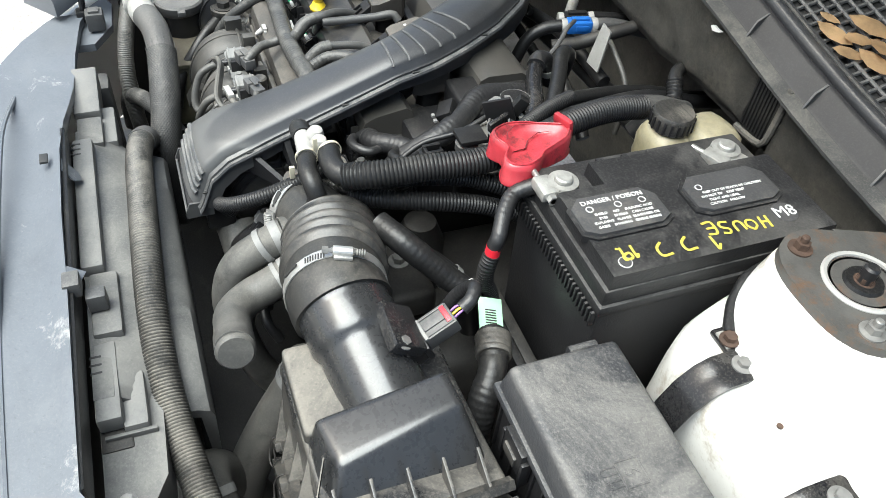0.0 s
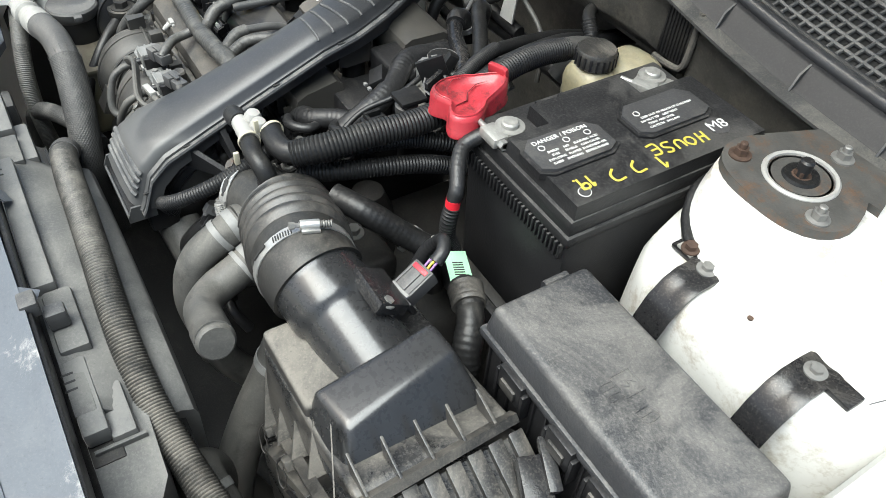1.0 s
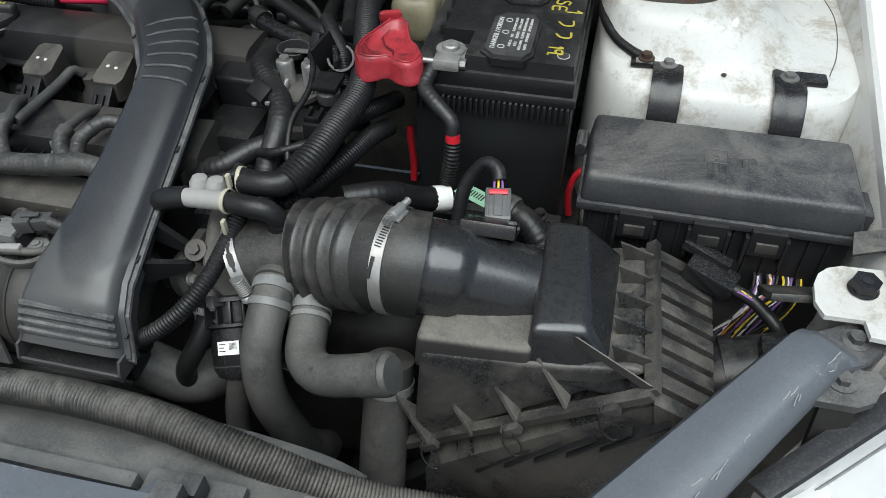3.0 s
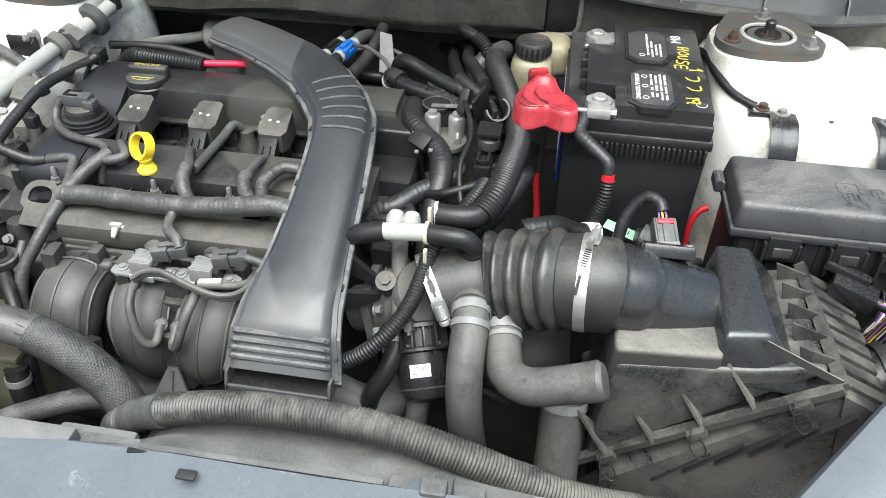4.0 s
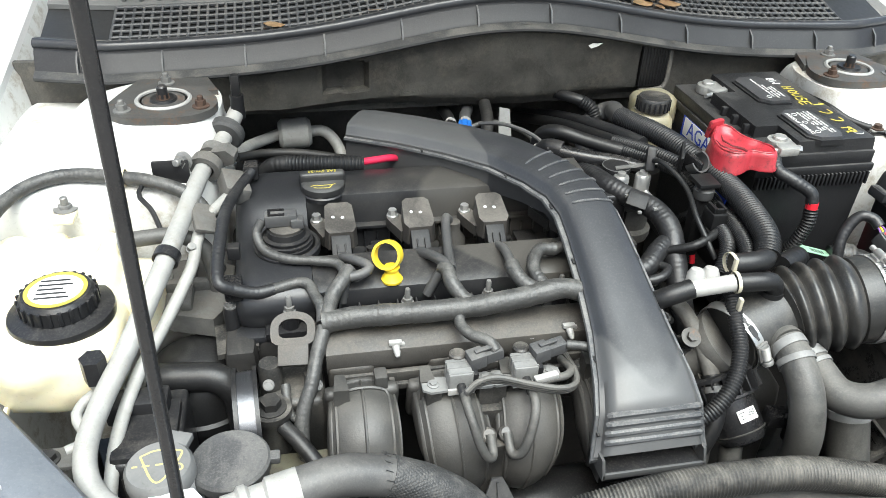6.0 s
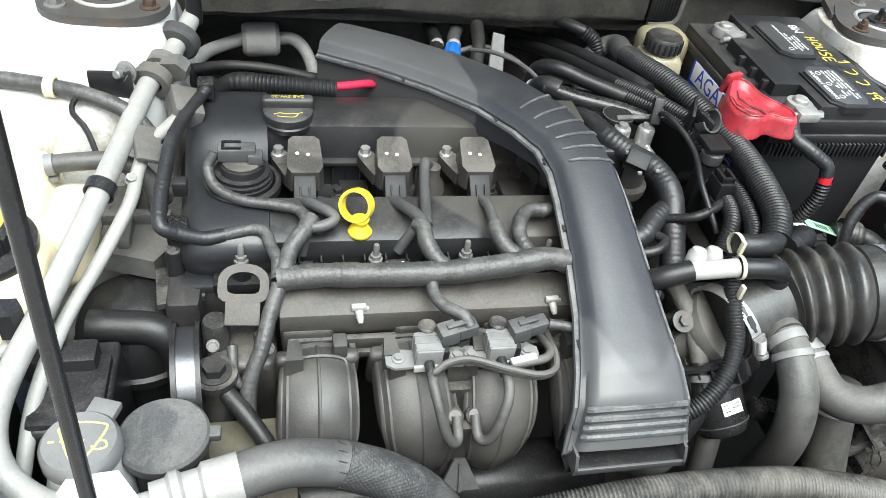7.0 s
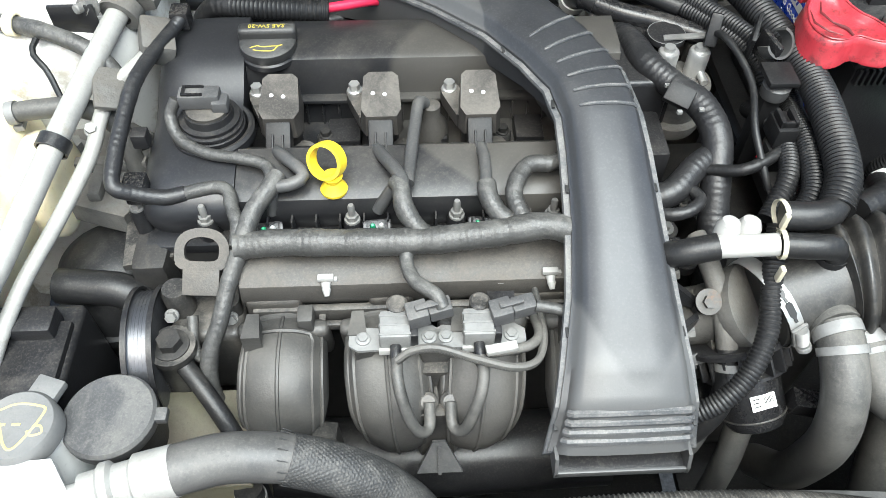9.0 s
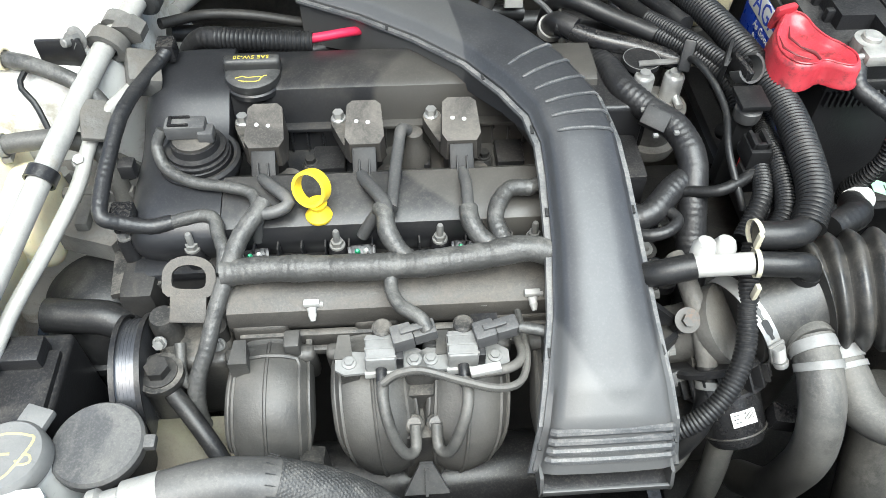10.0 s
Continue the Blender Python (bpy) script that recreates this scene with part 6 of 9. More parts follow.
def strap(x, y, ear):
    T = thing("strap_bracket", (x, y, 0.86), "black steel strap bolted to the white strut tower", "bracket", "fuse box straps")
    rings = []
    for py, pz in ((y + 0.026, 0.9035), (y + 0.010, 0.905), (y - 0.012, 0.904), (y - 0.026, 0.897), (y - 0.040, 0.880), (y - 0.050, 0.855), (y - 0.055, 0.82)):
        rings.append([(x - 0.016, py, pz + 0.003), (x - 0.011, py, pz + 0.004), (x - 0.003, py, pz + 0.002), (x + 0.003, py, pz + 0.002), (x + 0.011, py, pz + 0.004), (x + 0.016, py, pz + 0.003), (x + 0.016, py, pz - 0.001), (x - 0.016, py, pz - 0.001)])
    part("strap", bevel(loft(rings), 0.0008), GLOSSY, T)
    part("ear", box(x + ear, x + ear + 0.026, y + 0.004, y + 0.024, 0.903, 0.909, 0.002), GLOSSY, T)
    part("bolt", bolt((x, y + 0.010, 0.907), (0, 0, 1), 0.0058, 0.004, 1.7), STEEL, T, "zinc bolt with washer")


strap(0.739, 0.047, -0.040)
strap(0.863, 0.045, 0.012)
GC = thing("ground_cable", (0.69, 0.12, 0.90), "dark violet-black earth cable bolted to the strut tower", "cable")
part("cable", wrapped([(0.645, 0.26, 0.88), (0.650, 0.235, 0.905), (0.658, 0.17, 0.925), (0.664, 0.115, 0.926), (0.680, 0.086, 0.917), (0.698, 0.070, 0.912), (0.708, 0.064, 0.910)], 0.0056), LOOM, GC)
part("lug", box(0.704, 0.722, 0.052, 0.072, 0.907, 0.911, 0.0012), LEAD, GC)
part("bolt", bolt((0.715, 0.058, 0.911), (0, 0, 1), 0.0058, 0.005, 1.5), RUST, GC, "rusty bolt")
for x, y, r in ((0.788, 0.060, 0.0042), (0.797, 0.052, 0.0028)):
    solo("panel_hole", lathe([(0, 0), (r, 0), (r, 0.001), (0, 0.001)], pose(x, y, 0.9045), 14), RUST if r < 0.003 else BLACKP, "small drilled hole in the white panel", "hole", kind="structure")
solo("leaf_scrap", put(prism([(-0.006, -0.02), (0.004, -0.022), (0.008, 0.0), (0.0, 0.022), (-0.006, 0.018), (-0.002, 0.0)], 0, 0.0012, None, 0.0003), pose(0.966, -0.225, fender_z(-0.225) + 0.006, 5, 0, 10)), LEAF, "dry yellow leaf scrap on the wing's flange", "leaf")

# ---- airbox ----
AB = thing("airbox", (0.66, -0.23, 0.50), "dusty black plastic airbox with ribbed lid and wire clips", "airbox")
m_xz = Matrix(((1, 0, 0, 0), (0, 0, -1, 0), (0, 1, 0, 0), (0, 0, 0, 1)))   # profile (x, z), pushed along -y


def taper(bm, y_mid, k, z0):
    for v in bm.verts:
        v.co.y = y_mid + (v.co.y - y_mid) * (1 - k * max(0, v.co.z - z0))
    return bm


lid = prism([(0.540, 0.655), (0.545, 0.742), (0.549, 0.800), (0.680, 0.815), (0.735, 0.828), (0.746, 0.824)], 0.142, 0.304, m_xz, 0)
part("lid_lower", bevel(taper(lid, -0.222, 0.5, 0.70), 0.006, 3), AIRBOX, AB)
blk = bmesh.new()
bmesh.ops.create_cube(blk, size=1)
for v in blk.verts:
    i, j, k = v.co.x > 0, v.co.y > 0, v.co.z > 0
    v.co = {(0, 0, 1): (0.645, -0.289, 0.845), (1, 0, 1): (0.693, -0.279, 0.845), (1, 1, 1): (0.678, -0.168, 0.865), (0, 1, 1): (0.643, -0.172, 0.867),
            (0, 0, 0): (0.640, -0.300, 0.79), (1, 0, 0): (0.742, -0.306, 0.79), (1, 1, 0): (0.744, -0.146, 0.79), (0, 1, 0): (0.640, -0.150, 0.79)}[(int(i), int(j), int(k))]
part("lid_block", bevel(blk, 0.0075, 4), SATIN, AB)
stp = prism([(0.542, 0.775), (0.546, 0.820), (0.648, 0.827), (0.648, 0.775)], 0.225, 0.298, m_xz, 0)
part("lid_step", bevel(stp, 0.0065, 4), AIRSTEP, AB, "dust-covered step beside the inlet tube")
ra, rb, rc = Vector((0.528, -0.302, 0.646)), Vector((0.750, -0.320, 0.828)), Vector((0.744, -0.146, 0.831))
rd = Vector((0.54, -0.138, 0.648))


def rail(a, b, w=0.0055, h=0.0042):
    d = (b - a).normalized()
    s = d.cross(Vector((-0.66, 0, 0.75))).normalized()
    n = s.cross(d)
    r = [[p + s * i * w + n * j * h for i, j in ((-1, -1), (1, -1), (1, 1), (-1, 1))] for p in (a, b)]
    return bevel(loft(r), 0.0025)


for a, b in ((ra, rb), (rb, rc), (ra, rd)):
    part("rim", rail(a, b), DUSTY, AB)
low = prism([(0.556, 0.640), (0.752, 0.815), (0.800, 0.79), (0.812, 0.56), (0.60, 0.46), (0.555, 0.52)], 0.145, 0.322, m_xz, 0.010)
part("lower_case", low, AIRBOX, AB)
for i in range(9):
    y = -0.318 + 0.021 * i
    part("case_rib", bevel(prism([(0.752, 0.822), (0.806, 0.796), (0.822, 0.60), (0.790, 0.60)], -y - 0.0072, -y + 0.0072, m_xz, 0), 0.001), DUSTY, AB)
for i, top in enumerate((0.062, 0.054, 0.052, 0.050)):
    p = ra.lerp(rb, 0.14 + 0.19 * i)
    part("gusset", put(prism([(-0.020, 0), (0.016, 0), (-0.006, top)], -0.0016, 0.0016, None, 0.0005), Matrix.Translation(Vector((p.x, -0.301, p.z + 0.002))) @ Matrix(((0, -0.64, 0.77, 0), (-1, 0, 0, 0), (0, 0.77, 0.64, 0), (0, 0, 0, 1)))), AIRSTEP, AB)
part("long_gusset", bevel(loft([[Vector(q) + Vector(o) for o in ((-0.0014, 0, -0.006), (0.0014, 0, -0.006), (0.0014, 0, 0.003), (-0.0014, 0, 0.003))] for q in ((0.683, -0.290, 0.844), (0.748, -0.318, 0.832))]), 0.0005), AIRSTEP, AB)
for i in range(5):
    y = -0.290 + 0.031 * i
    part("gusset", bevel(prism([(0.712, 0.846), (0.748, 0.834), (0.738, 0.815), (0.72, 0.82)], -y - 0.0014, -y + 0.0014, m_xz, 0), 0.0005), AIRBOX, AB)
for i in range(8):
    t = 0.06 + 0.125 * i
    p = ra.lerp(rb, t) - Vector((-0.02, 0.002, 0.028))
    part("front_rib", put(box(-0.0016, 0.0016, -0.012, 0.01, -0.055, 0.02, 0.0006), Matrix.Translation(p) @ pose(0, 0, 0, 0, 41, 0)), PLASTIC, AB)
for t in (0.14, 0.50, 0.86):
    p = ra.lerp(rb, t) + Vector((0.0, -0.010, 0.0))
    w = [p + Vector(q) * 0.72 for q in ((-0.009, 0.004, 0.008), (-0.010, -0.004, 0.004), (-0.009, -0.010, -0.010), (-0.004, -0.012, -0.022), (0.006, -0.014, -0.032), (0.014, -0.012, -0.034), (0.016, -0.009, -0.022), (0.010, -0.006, -0.010), (0.004, -0.006, -0.004), (0.004, 0.0, 0.006), (0.008, 0.004, 0.010))]
    part("wire_clip", tube(w, 0.0009, 8, 0.002), DARKST, AB, "bent steel spring wire clip")
    part("clip_seat", put(box(-0.010, 0.010, -0.003, 0.005, -0.005, 0.005, 0.0015), Matrix.Translation(p) @ pose(0, 0, 0, 0, -41, 0)), AIRBOX, AB)
# clean-air tube with the airflow sensor
MT = thing("airflow_tube", (0.60, -0.22, 0.79), "satin black airflow sensor tube on the airbox", "air tube")
C = spline([(0.526, -0.2345, 0.8445), (0.558, -0.2295, 0.838), (0.598, -0.223, 0.826), (0.640, -0.217, 0.813)], 0.004)
n = len(C)
R = [0.0470 if i / n < 0.10 else 0.0455 if i / n < 0.34 else 0.0440 if i / n < 0.40 else 0.0415 for i in range(n)]
part("tube", sweep(C, R, 36), SATIN, MT)
part("flat_seat", put(box(-0.026, 0.026, -0.018, 0.018, -0.004, 0.010, 0.003), axis((0.592, -0.198, 0.866), (0, 0.55, 0.83), 0)), GLOSSY, MT)
m_se = Matrix.Translation((0.597, -0.184, 0.850)) @ Vector((-0.15, 0.90, 0.40)).to_track_quat("Z", "X").to_matrix().to_4x4()
SE = part("sensor", put(join(box(-0.012, 0.012, -0.017, 0.017, -0.012, 0.008, 0.003), box(-0.010, 0.010, -0.020, 0.020, 0.004, 0.010, 0.002)), m_se), PLASTIC, MT, "black airflow sensor head")
part("lock_ring", put(join(box(-0.011, -0.0085, -0.012, 0.012, 0.010, 0.014, 0.001), box(0.0085, 0.011, -0.012, 0.012, 0.010, 0.014, 0.001)), m_se), GREYW, SE, "white locking clip")
part("sensor_plug", put(join(box(-0.0095, 0.0095, -0.0125, 0.0125, 0.010, 0.044, 0.002), box(0.0090, 0.0112, -0.004, 0.004, 0.014, 0.036, 0.0006), box(0.0090, 0.0108, -0.0105, -0.0085, 0.012, 0.042, 0.0006), box(0.0090, 0.0108, 0.0085, 0.0105, 0.012, 0.042, 0.0006)), m_se), GREYPL, SE, "ribbed dark grey plug")
part("red_lock", put(box(0.0088, 0.0118, -0.009, 0.009, 0.036, 0.041, 0.0008), m_se), REDP, SE, "red plug lock")
for k in (-1, 0, 1):
    part("wire", put(tube([(0.002, 0.004 * k, 0.043), (0.004, 0.004 * k, 0.050), (0.003, 0.003 * k, 0.057)], 0.0012, 6), m_se), WIRES[2] if k else WIRES[1], SE)
part("bolt", bolt((0.612, -0.200, 0.874), (0, 0.55, 0.83), 0.005, 0.004), STEEL, MT)
solo("sensor_cable", wrapped([(0.590, -0.136, 0.874), (0.586, -0.126, 0.880), (0.574, -0.118, 0.880), (0.562, -0.118, 0.866), (0.552, -0.125, 0.845), (0.548, -0.14, 0.81)], 0.0070), TAPEB, "black taped cable from the airflow sensor", "cable")

# bellows between airbox and throttle
BE = thing("intake_bellows", (0.45, -0.22, 0.76), "dusty black rubber intake bellows with clamps", "intake hose")
C = spline([(0.352, -0.232, 0.806), (0.385, -0.224, 0.812), (0.418, -0.217, 0.818), (0.455, -0.222, 0.830), (0.492, -0.231, 0.842), (0.520, -0.2350, 0.8455), (0.538, -0.2330, 0.8430)], 0.0011)
n = len(C)
R = []
for i in range(n):
    s = i / n
    if s < 0.31:
        r = 0.040 + 0.006 * s / 0.31
    elif s < 0.76:
        k = (s - 0.31) / 0.45 * 5
        r = 0.0468 + 0.0078 * (0.5 - 0.5 * math.cos(k * math.tau)) ** 0.6
    else:
        r = 0.0495
    R.append(r)
i0, i1 = int(n * 0.31), int(n * 0.765)
part("ribs", sweep(C[i0:i1 + 1], R[i0:i1 + 1], 44), BELLOW, BE, "glossy black bellows ribs", 60)
part("collar", sweep(C[:i0 + 2], R[:i0 + 2], 40), BELLD, BE, "dusty rubber end", 60)
part("collar", sweep(C[i1 - 1:], R[i1 - 1:], 40), BELLD, BE, "dusty rubber end", 60)
part("clamp", band(C[int(n * 0.865)], C[int(n * 0.90)] - C[int(n * 0.83)], 0.0498, 0.0115), BRIGHT, BE, "bright steel worm clamp")
part("clamp_slot", put(box(-0.0015, 0.0015, -0.010, 0.010, 0, 0.002, 0.0005), Matrix.Translation(C[int(n * 0.865)]) @ pose(0, 0, 0, 55, 0, -14) @ pose(0, 0, 0.0503)), BLACKP, BE)
WORM = Matrix.Translation(C[int(n * 0.865)]) @ pose(0, 0, 0, -8, 0, -14) @ pose(0, 0, 0.0500)
part("clamp_worm", put(join(box(-0.0075, 0.0075, -0.009, 0.009, 0, 0.0035, 0.0012),
                            put(lathe([(0, -0.010), (0.0045, -0.010), (0.0050, -0.009), (0.0050, 0.008), (0.0042, 0.009), (0, 0.009)], axis((0, 0, 0.005), (0, 1, 0)), 16), pose(0, 0, 0))), WORM), BRIGHT, BE, "bright clamp worm housing")
part("worm_screw", put(join(lathe([(0, -0.020), (0.0036, -0.020), (0.0036, -0.0145), (0.0022, -0.0145), (0.0022, -0.009), (0, -0.009)], axis((0, 0, 0.005), (0, 1, 0)), 6),
                            lathe([(0, 0.008)] + [(0.0026 + 0.0010 * (k % 2), 0.009 + 0.0012 * k) for k in range(10)] + [(0, 0.021)], axis((0, 0, 0.005), (0, 1, 0)), 12)), WORM), STEEL, BE, "threaded clamp screw")
for k in range(8):
    part("band_slot", put(box(-0.0032, 0.0032, -0.0006, 0.0006, 0, 0.0014, 0.0002), Matrix.Translation(C[int(n * 0.865)]) @ pose(0, 0, 0, 12 + 3.0 * k, 0, -14) @ pose(0, 0, 0.0503)), BLACKP, BE)
CC0, CW = Vector((0.3555, -0.231, 0.807)), Vector((1, 0.42, 0.34)).normalized()
part("clamp", band(CC0, CW, 0.0415, 0.0125), BRIGHT, BE, "steel clamp on the throttle")


def on_clamp(out):
    """A frame on the band: x round it, y along the hose, z outwards."""
    o = Vector(out)
    o = (o - CW * o.dot(CW)).normalized()
    return Matrix.Translation(CC0 + o * 0.0427) @ Matrix((CW.cross(o), CW, o)).transposed().to_4x4()


for out in ((0, -0.76, 0.65), (0, -0.35, 0.94)):
    part("clamp_slot", put(prism([(-0.010, -0.0016), (-0.008, -0.003), (0.002, -0.003), (0.005, -0.0012), (0.009, -0.0012), (0.009, 0.0012), (0.005, 0.0012), (0.002, 0.003), (-0.008, 0.003), (-0.010, 0.0016)], -0.0004, 0.0005), on_clamp(out)), BLACKP, BE)
m_w = on_clamp((0, -0.98, 0.10))
part("clamp_worm", put(box(-0.011, 0.011, -0.0075, 0.0075, -0.0005, 0.0025, 0.001), m_w), STEEL, BE, "worm housing of the clamp")
part("worm_thread", put(lathe([(0, -0.009)] + [(0.0048 + 0.0012 * (k % 2), -0.009 + 0.0011 * k) for k in range(17)] + [(0, 0.0086)], axis((0, 0, 0.003), (1, 0, 0)), 16), m_w), STEEL, BE, "threaded clamp worm")
sg = 1 if (m_w.to_3x3() @ Vector((1, 0, 0))).z < 0 else -1
part("worm_screw", put(join(lathe([(0, 0), (0.0062, 0), (0.0066, 0.0015), (0.0062, 0.005), (0.0045, 0.006), (0, 0.006)], axis((sg * 0.0105, 0, 0.004), (sg, 0, 0.25)), 20),
                            put(box(-0.0055, 0.0055, -0.0007, 0.0007, 0.0055, 0.0066, 0.0002), axis((sg * 0.0105, 0, 0.004), (sg, 0, 0.25)))), m_w), BRIGHT, BE, "slotted clamp screw")
part("nipple", lathe([(0.0, 0), (0.014, 0), (0.0135, 0.012), (0, 0.012)], axis((0.396, -0.222, 0.850), (0, 0, 1)), 20), RUBBER, BE)
part("stub", tube([(0.398, -0.24, 0.815), (0.400, -0.268, 0.818)], 0.022, 24), OLDRUB, BE)
part("stub", tube([(0.430, -0.23, 0.800), (0.434, -0.262, 0.797)], 0.022, 24), OLDRUB, BE)


def hose(name, pts, r, m, label, clamps=(), category="hose", group="", n=20):
    T = thing(name, pts[0], label, category, group)
    part("hose", tube(pts, r, n, 0.006), m, T)
    C = spline(pts, 0.004)
    for s, w in clamps:
        i = max(1, min(len(C) - 2, int(s * len(C))))
        part("clamp", band(C[i], C[i + 1] - C[i - 1], r + 0.0003, w), GREYW, T, "steel hose clamp")
        part("clamp_tab", put(box(-0.008, 0.008, -w * 0.6, w * 0.6, 0, 0.006, 0.0015), axis(C[i], C[i + 1] - C[i - 1]) @ pose(0, -r - 0.001, 0, 90, 0, 0)), STEEL, T)
    return T


hose("breather_hose", [(0.400, -0.262, 0.820), (0.402, -0.285, 0.812), (0.402, -0.315, 0.790), (0.404, -0.330, 0.750), (0.408, -0.328, 0.700), (0.416, -0.31, 0.62), (0.42, -0.27, 0.55)], 0.0188, OLDRUB, "dusty grey rubber hose with steel clamp, curving down", [(0.025, 0.010), (0.085, 0.007)])
CP = hose("capped_hose", [(0.433, -0.262, 0.797), (0.437, -0.285, 0.789), (0.444, -0.313, 0.782), (0.466, -0.332, 0.787), (0.500, -0.336, 0.800), (0.532, -0.338, 0.816)], 0.0190, OLDRUB, "dusty grey rubber elbow with a blanked end", [(0.04, 0.011), (0.10, 0.005)])
part("cap", lathe([(0, 0.002), (0.0165, 0.002), (0.0190, -0.001), (0.0196, -0.004), (0.0196, -0.030), (0.0188, -0.030)], axis((0.535, -0.338, 0.8145), (0.92, -0.04, 0.38)), 28), OLDRUB, CP, "rubber end cap")
hose("pcv_elbow", [(0.350, -0.224, 0.877), (0.372, -0.228, 0.879), (0.388, -0.227, 0.876), (0.396, -0.224, 0.863), (0.397, -0.222, 0.848)], 0.0105, RUBBER, "black rubber elbow hose into the bellows", [], "hose", "", 16)
hose("pcv_hose", [(0.262, -0.210, 0.850), (0.272, -0.216, 0.860), (0.285, -0.217, 0.865), (0.300, -0.217, 0.869)], 0.0112, RUBBER, "black rubber breather hose under the duct", [], "hose", "", 16)
WF = thing("white_coupler", (0.32, -0.22, 0.86), "white plastic hose coupler with nylon tie", "coupler")
part("barrel", tube([(0.296, -0.217, 0.868), (0.345, -0.223, 0.877)], 0.0095, 16), WHITEPL, WF)
for x in (0.309, 0.326):
    part("dome", lathe([(0, 0.012), (0.007, 0.010), (0.010, 0.004), (0.010, -0.008), (0, -0.008)], axis((x, -0.205, 0.875), (0.1, 0.15, 1)), 18), WHITEPL, WF)
part("tie", band((0.347, -0.2235, 0.8775), (1, -0.1, 0.1), 0.0114, 0.004, 0.0008), CREAM, WF, "cream nylon cable tie")
part("tie_tail", box(0.345, 0.349, -0.216, -0.211, 0.886, 0.902, 0.001), CREAM, WF)
part("tie_tail", box(0.345, 0.349, -0.243, -0.237, 0.852, 0.868, 0.001), CREAM, WF)
part("tie", band((0.352, -0.199, 0.885), (1, 0.1, 0.05), 0.0124, 0.004, 0.0008), CREAM, WF, "cream nylon cable tie")

# throttle body
TB = thing("throttle_unit", (0.335, -0.25, 0.70), "dusty cast aluminium throttle body with black motor", "throttle body")
part("bore", sweep(spline([(0.262, -0.205, 0.742), (0.300, -0.212, 0.757), (0.335, -0.222, 0.782), (0.350, -0.229, 0.800)], 0.008), [0.027] * 8 + [0.028, 0.031, 0.035, 0.038, 0.039] + [0.039] * 40, 32), ALU, TB)
part("flange_plate", put(prism([(-0.038, -0.036), (0.033, -0.041), (0.042, -0.025), (0.041, 0.030), (0.025, 0.041), (-0.033, 0.039)], -0.005, 0.005, None, 0.004), axis((0.286, -0.209, 0.752), (1, -0.06, 0.18))), ALU, TB)
for dy, dz in ((-0.040, 0.030), (0.036, 0.034), (-0.036, -0.036)):
    part("flange_bolt", bolt((0.291, -0.209 + 0.8 * dy, 0.753 + 0.8 * dz), (1, -0.06, 0.18), 0.0055, 0.006, 1.4), STEEL, TB)
part("side_casting", prism([(0.312, -0.268), (0.330, -0.284), (0.366, -0.280), (0.378, -0.258), (0.365, -0.226), (0.318, -0.226)], 0.736, 0.770, None, 0.008, 3), ALU, TB)
part("cast_boss", lathe([(0, 0), (0.012, 0), (0.011, 0.014), (0, 0.015)], pose(0.348, -0.252, 0.766), 18), ALU, TB)
part("bolt", bolt((0.348, -0.252, 0.780), (0, 0, 1), 0.0062, 0.006, 1.5), STEEL, TB)
part("sensor_nub", lathe([(0, 0), (0.008, 0), (0.008, 0.012), (0, 0.013)], pose(0.338, -0.268, 0.768), 14), RAIL, TB)
MO, MD = Vector((0.3440, -0.253, 0.755)), Vector((0.243, -0.686, -0.686)).normalized()
m_mo = axis(MO, MD)
part("motor_flange", put(lathe([(0, -0.016), (0.042, -0.016), (0.0445, -0.014), (0.0445, -0.010), (0.033, -0.009), (0.032, 0.010), (0.038, 0.012), (0.038, 0.015), (0.032, 0.017), (0, 0.017)], None, 40), m_mo), PLASTIC, TB, "black plastic motor flange")
for k in range(20):
    part("motor_rib", put(box(-0.0012, 0.0012, 0.028, 0.0430, -0.012, 0.012, 0.0005), m_mo @ pose(0, 0, 0, 0, 0, 18 * k)), PLASTIC, TB)
part("motor_cap", put(lathe([(0, 0.014), (0.0305, 0.014), (0.0295, 0.030), (0.028, 0.058), (0.024, 0.066), (0.014, 0.070), (0, 0.071)], None, 40), m_mo), GLOSSY, TB, "smooth black motor cap")
part("motor_cap_line", put(lathe([(0.0282, 0.054), (0.0290, 0.055), (0.0282, 0.056)], None, 40), m_mo), DUSTY, TB)
for k in (20, 95, 150, 215, 300):
    part("motor_ear", put(join(prism([(-0.006, 0.034), (0.006, 0.034), (0.004, 0.050), (-0.004, 0.050)], -0.016, -0.006, None, 0.001), bolt((0, 0.046, -0.006), (0, 0, 1), 0.0028, 0.002, 1.3)), m_mo @ pose(0, 0, 0, 0, 0, k)), GREYPL, TB, "screw ear")
LN = Vector((0.0, -0.68, 0.73)).normalized()
LX = MD.cross(LN).normalized()
LQ = Matrix((LX, LN.cross(LX), LN)).transposed().to_4x4()
m_lb = Matrix.Translation(MO + MD * 0.037 + LN * 0.0292) @ LQ @ pose(0, 0, 0, 0, 0, 180) @ Matrix.Scale(0.85, 4)
LB = part("paper_label", put(box(-0.013, 0.013, -0.008, 0.008, -0.001, 0.0006, 0.0002), m_lb), PAPER, TB, "white bar-code label")
for k in range(7):
    part("code_bar", put(box(0.001 + 0.0014 * k, 0.0018 + 0.0014 * k, -0.002, 0.006, 0.0006, 0.0009, 0.0001), m_lb), BLACKP, LB)
for k in range(3):
    part("code_bar", put(box(-0.011, -0.003 - 0.002 * (k % 2), 0.004 - 0.004 * k, 0.0052 - 0.004 * k, 0.0006, 0.0009, 0.0001), m_lb), BLACKP, LB)
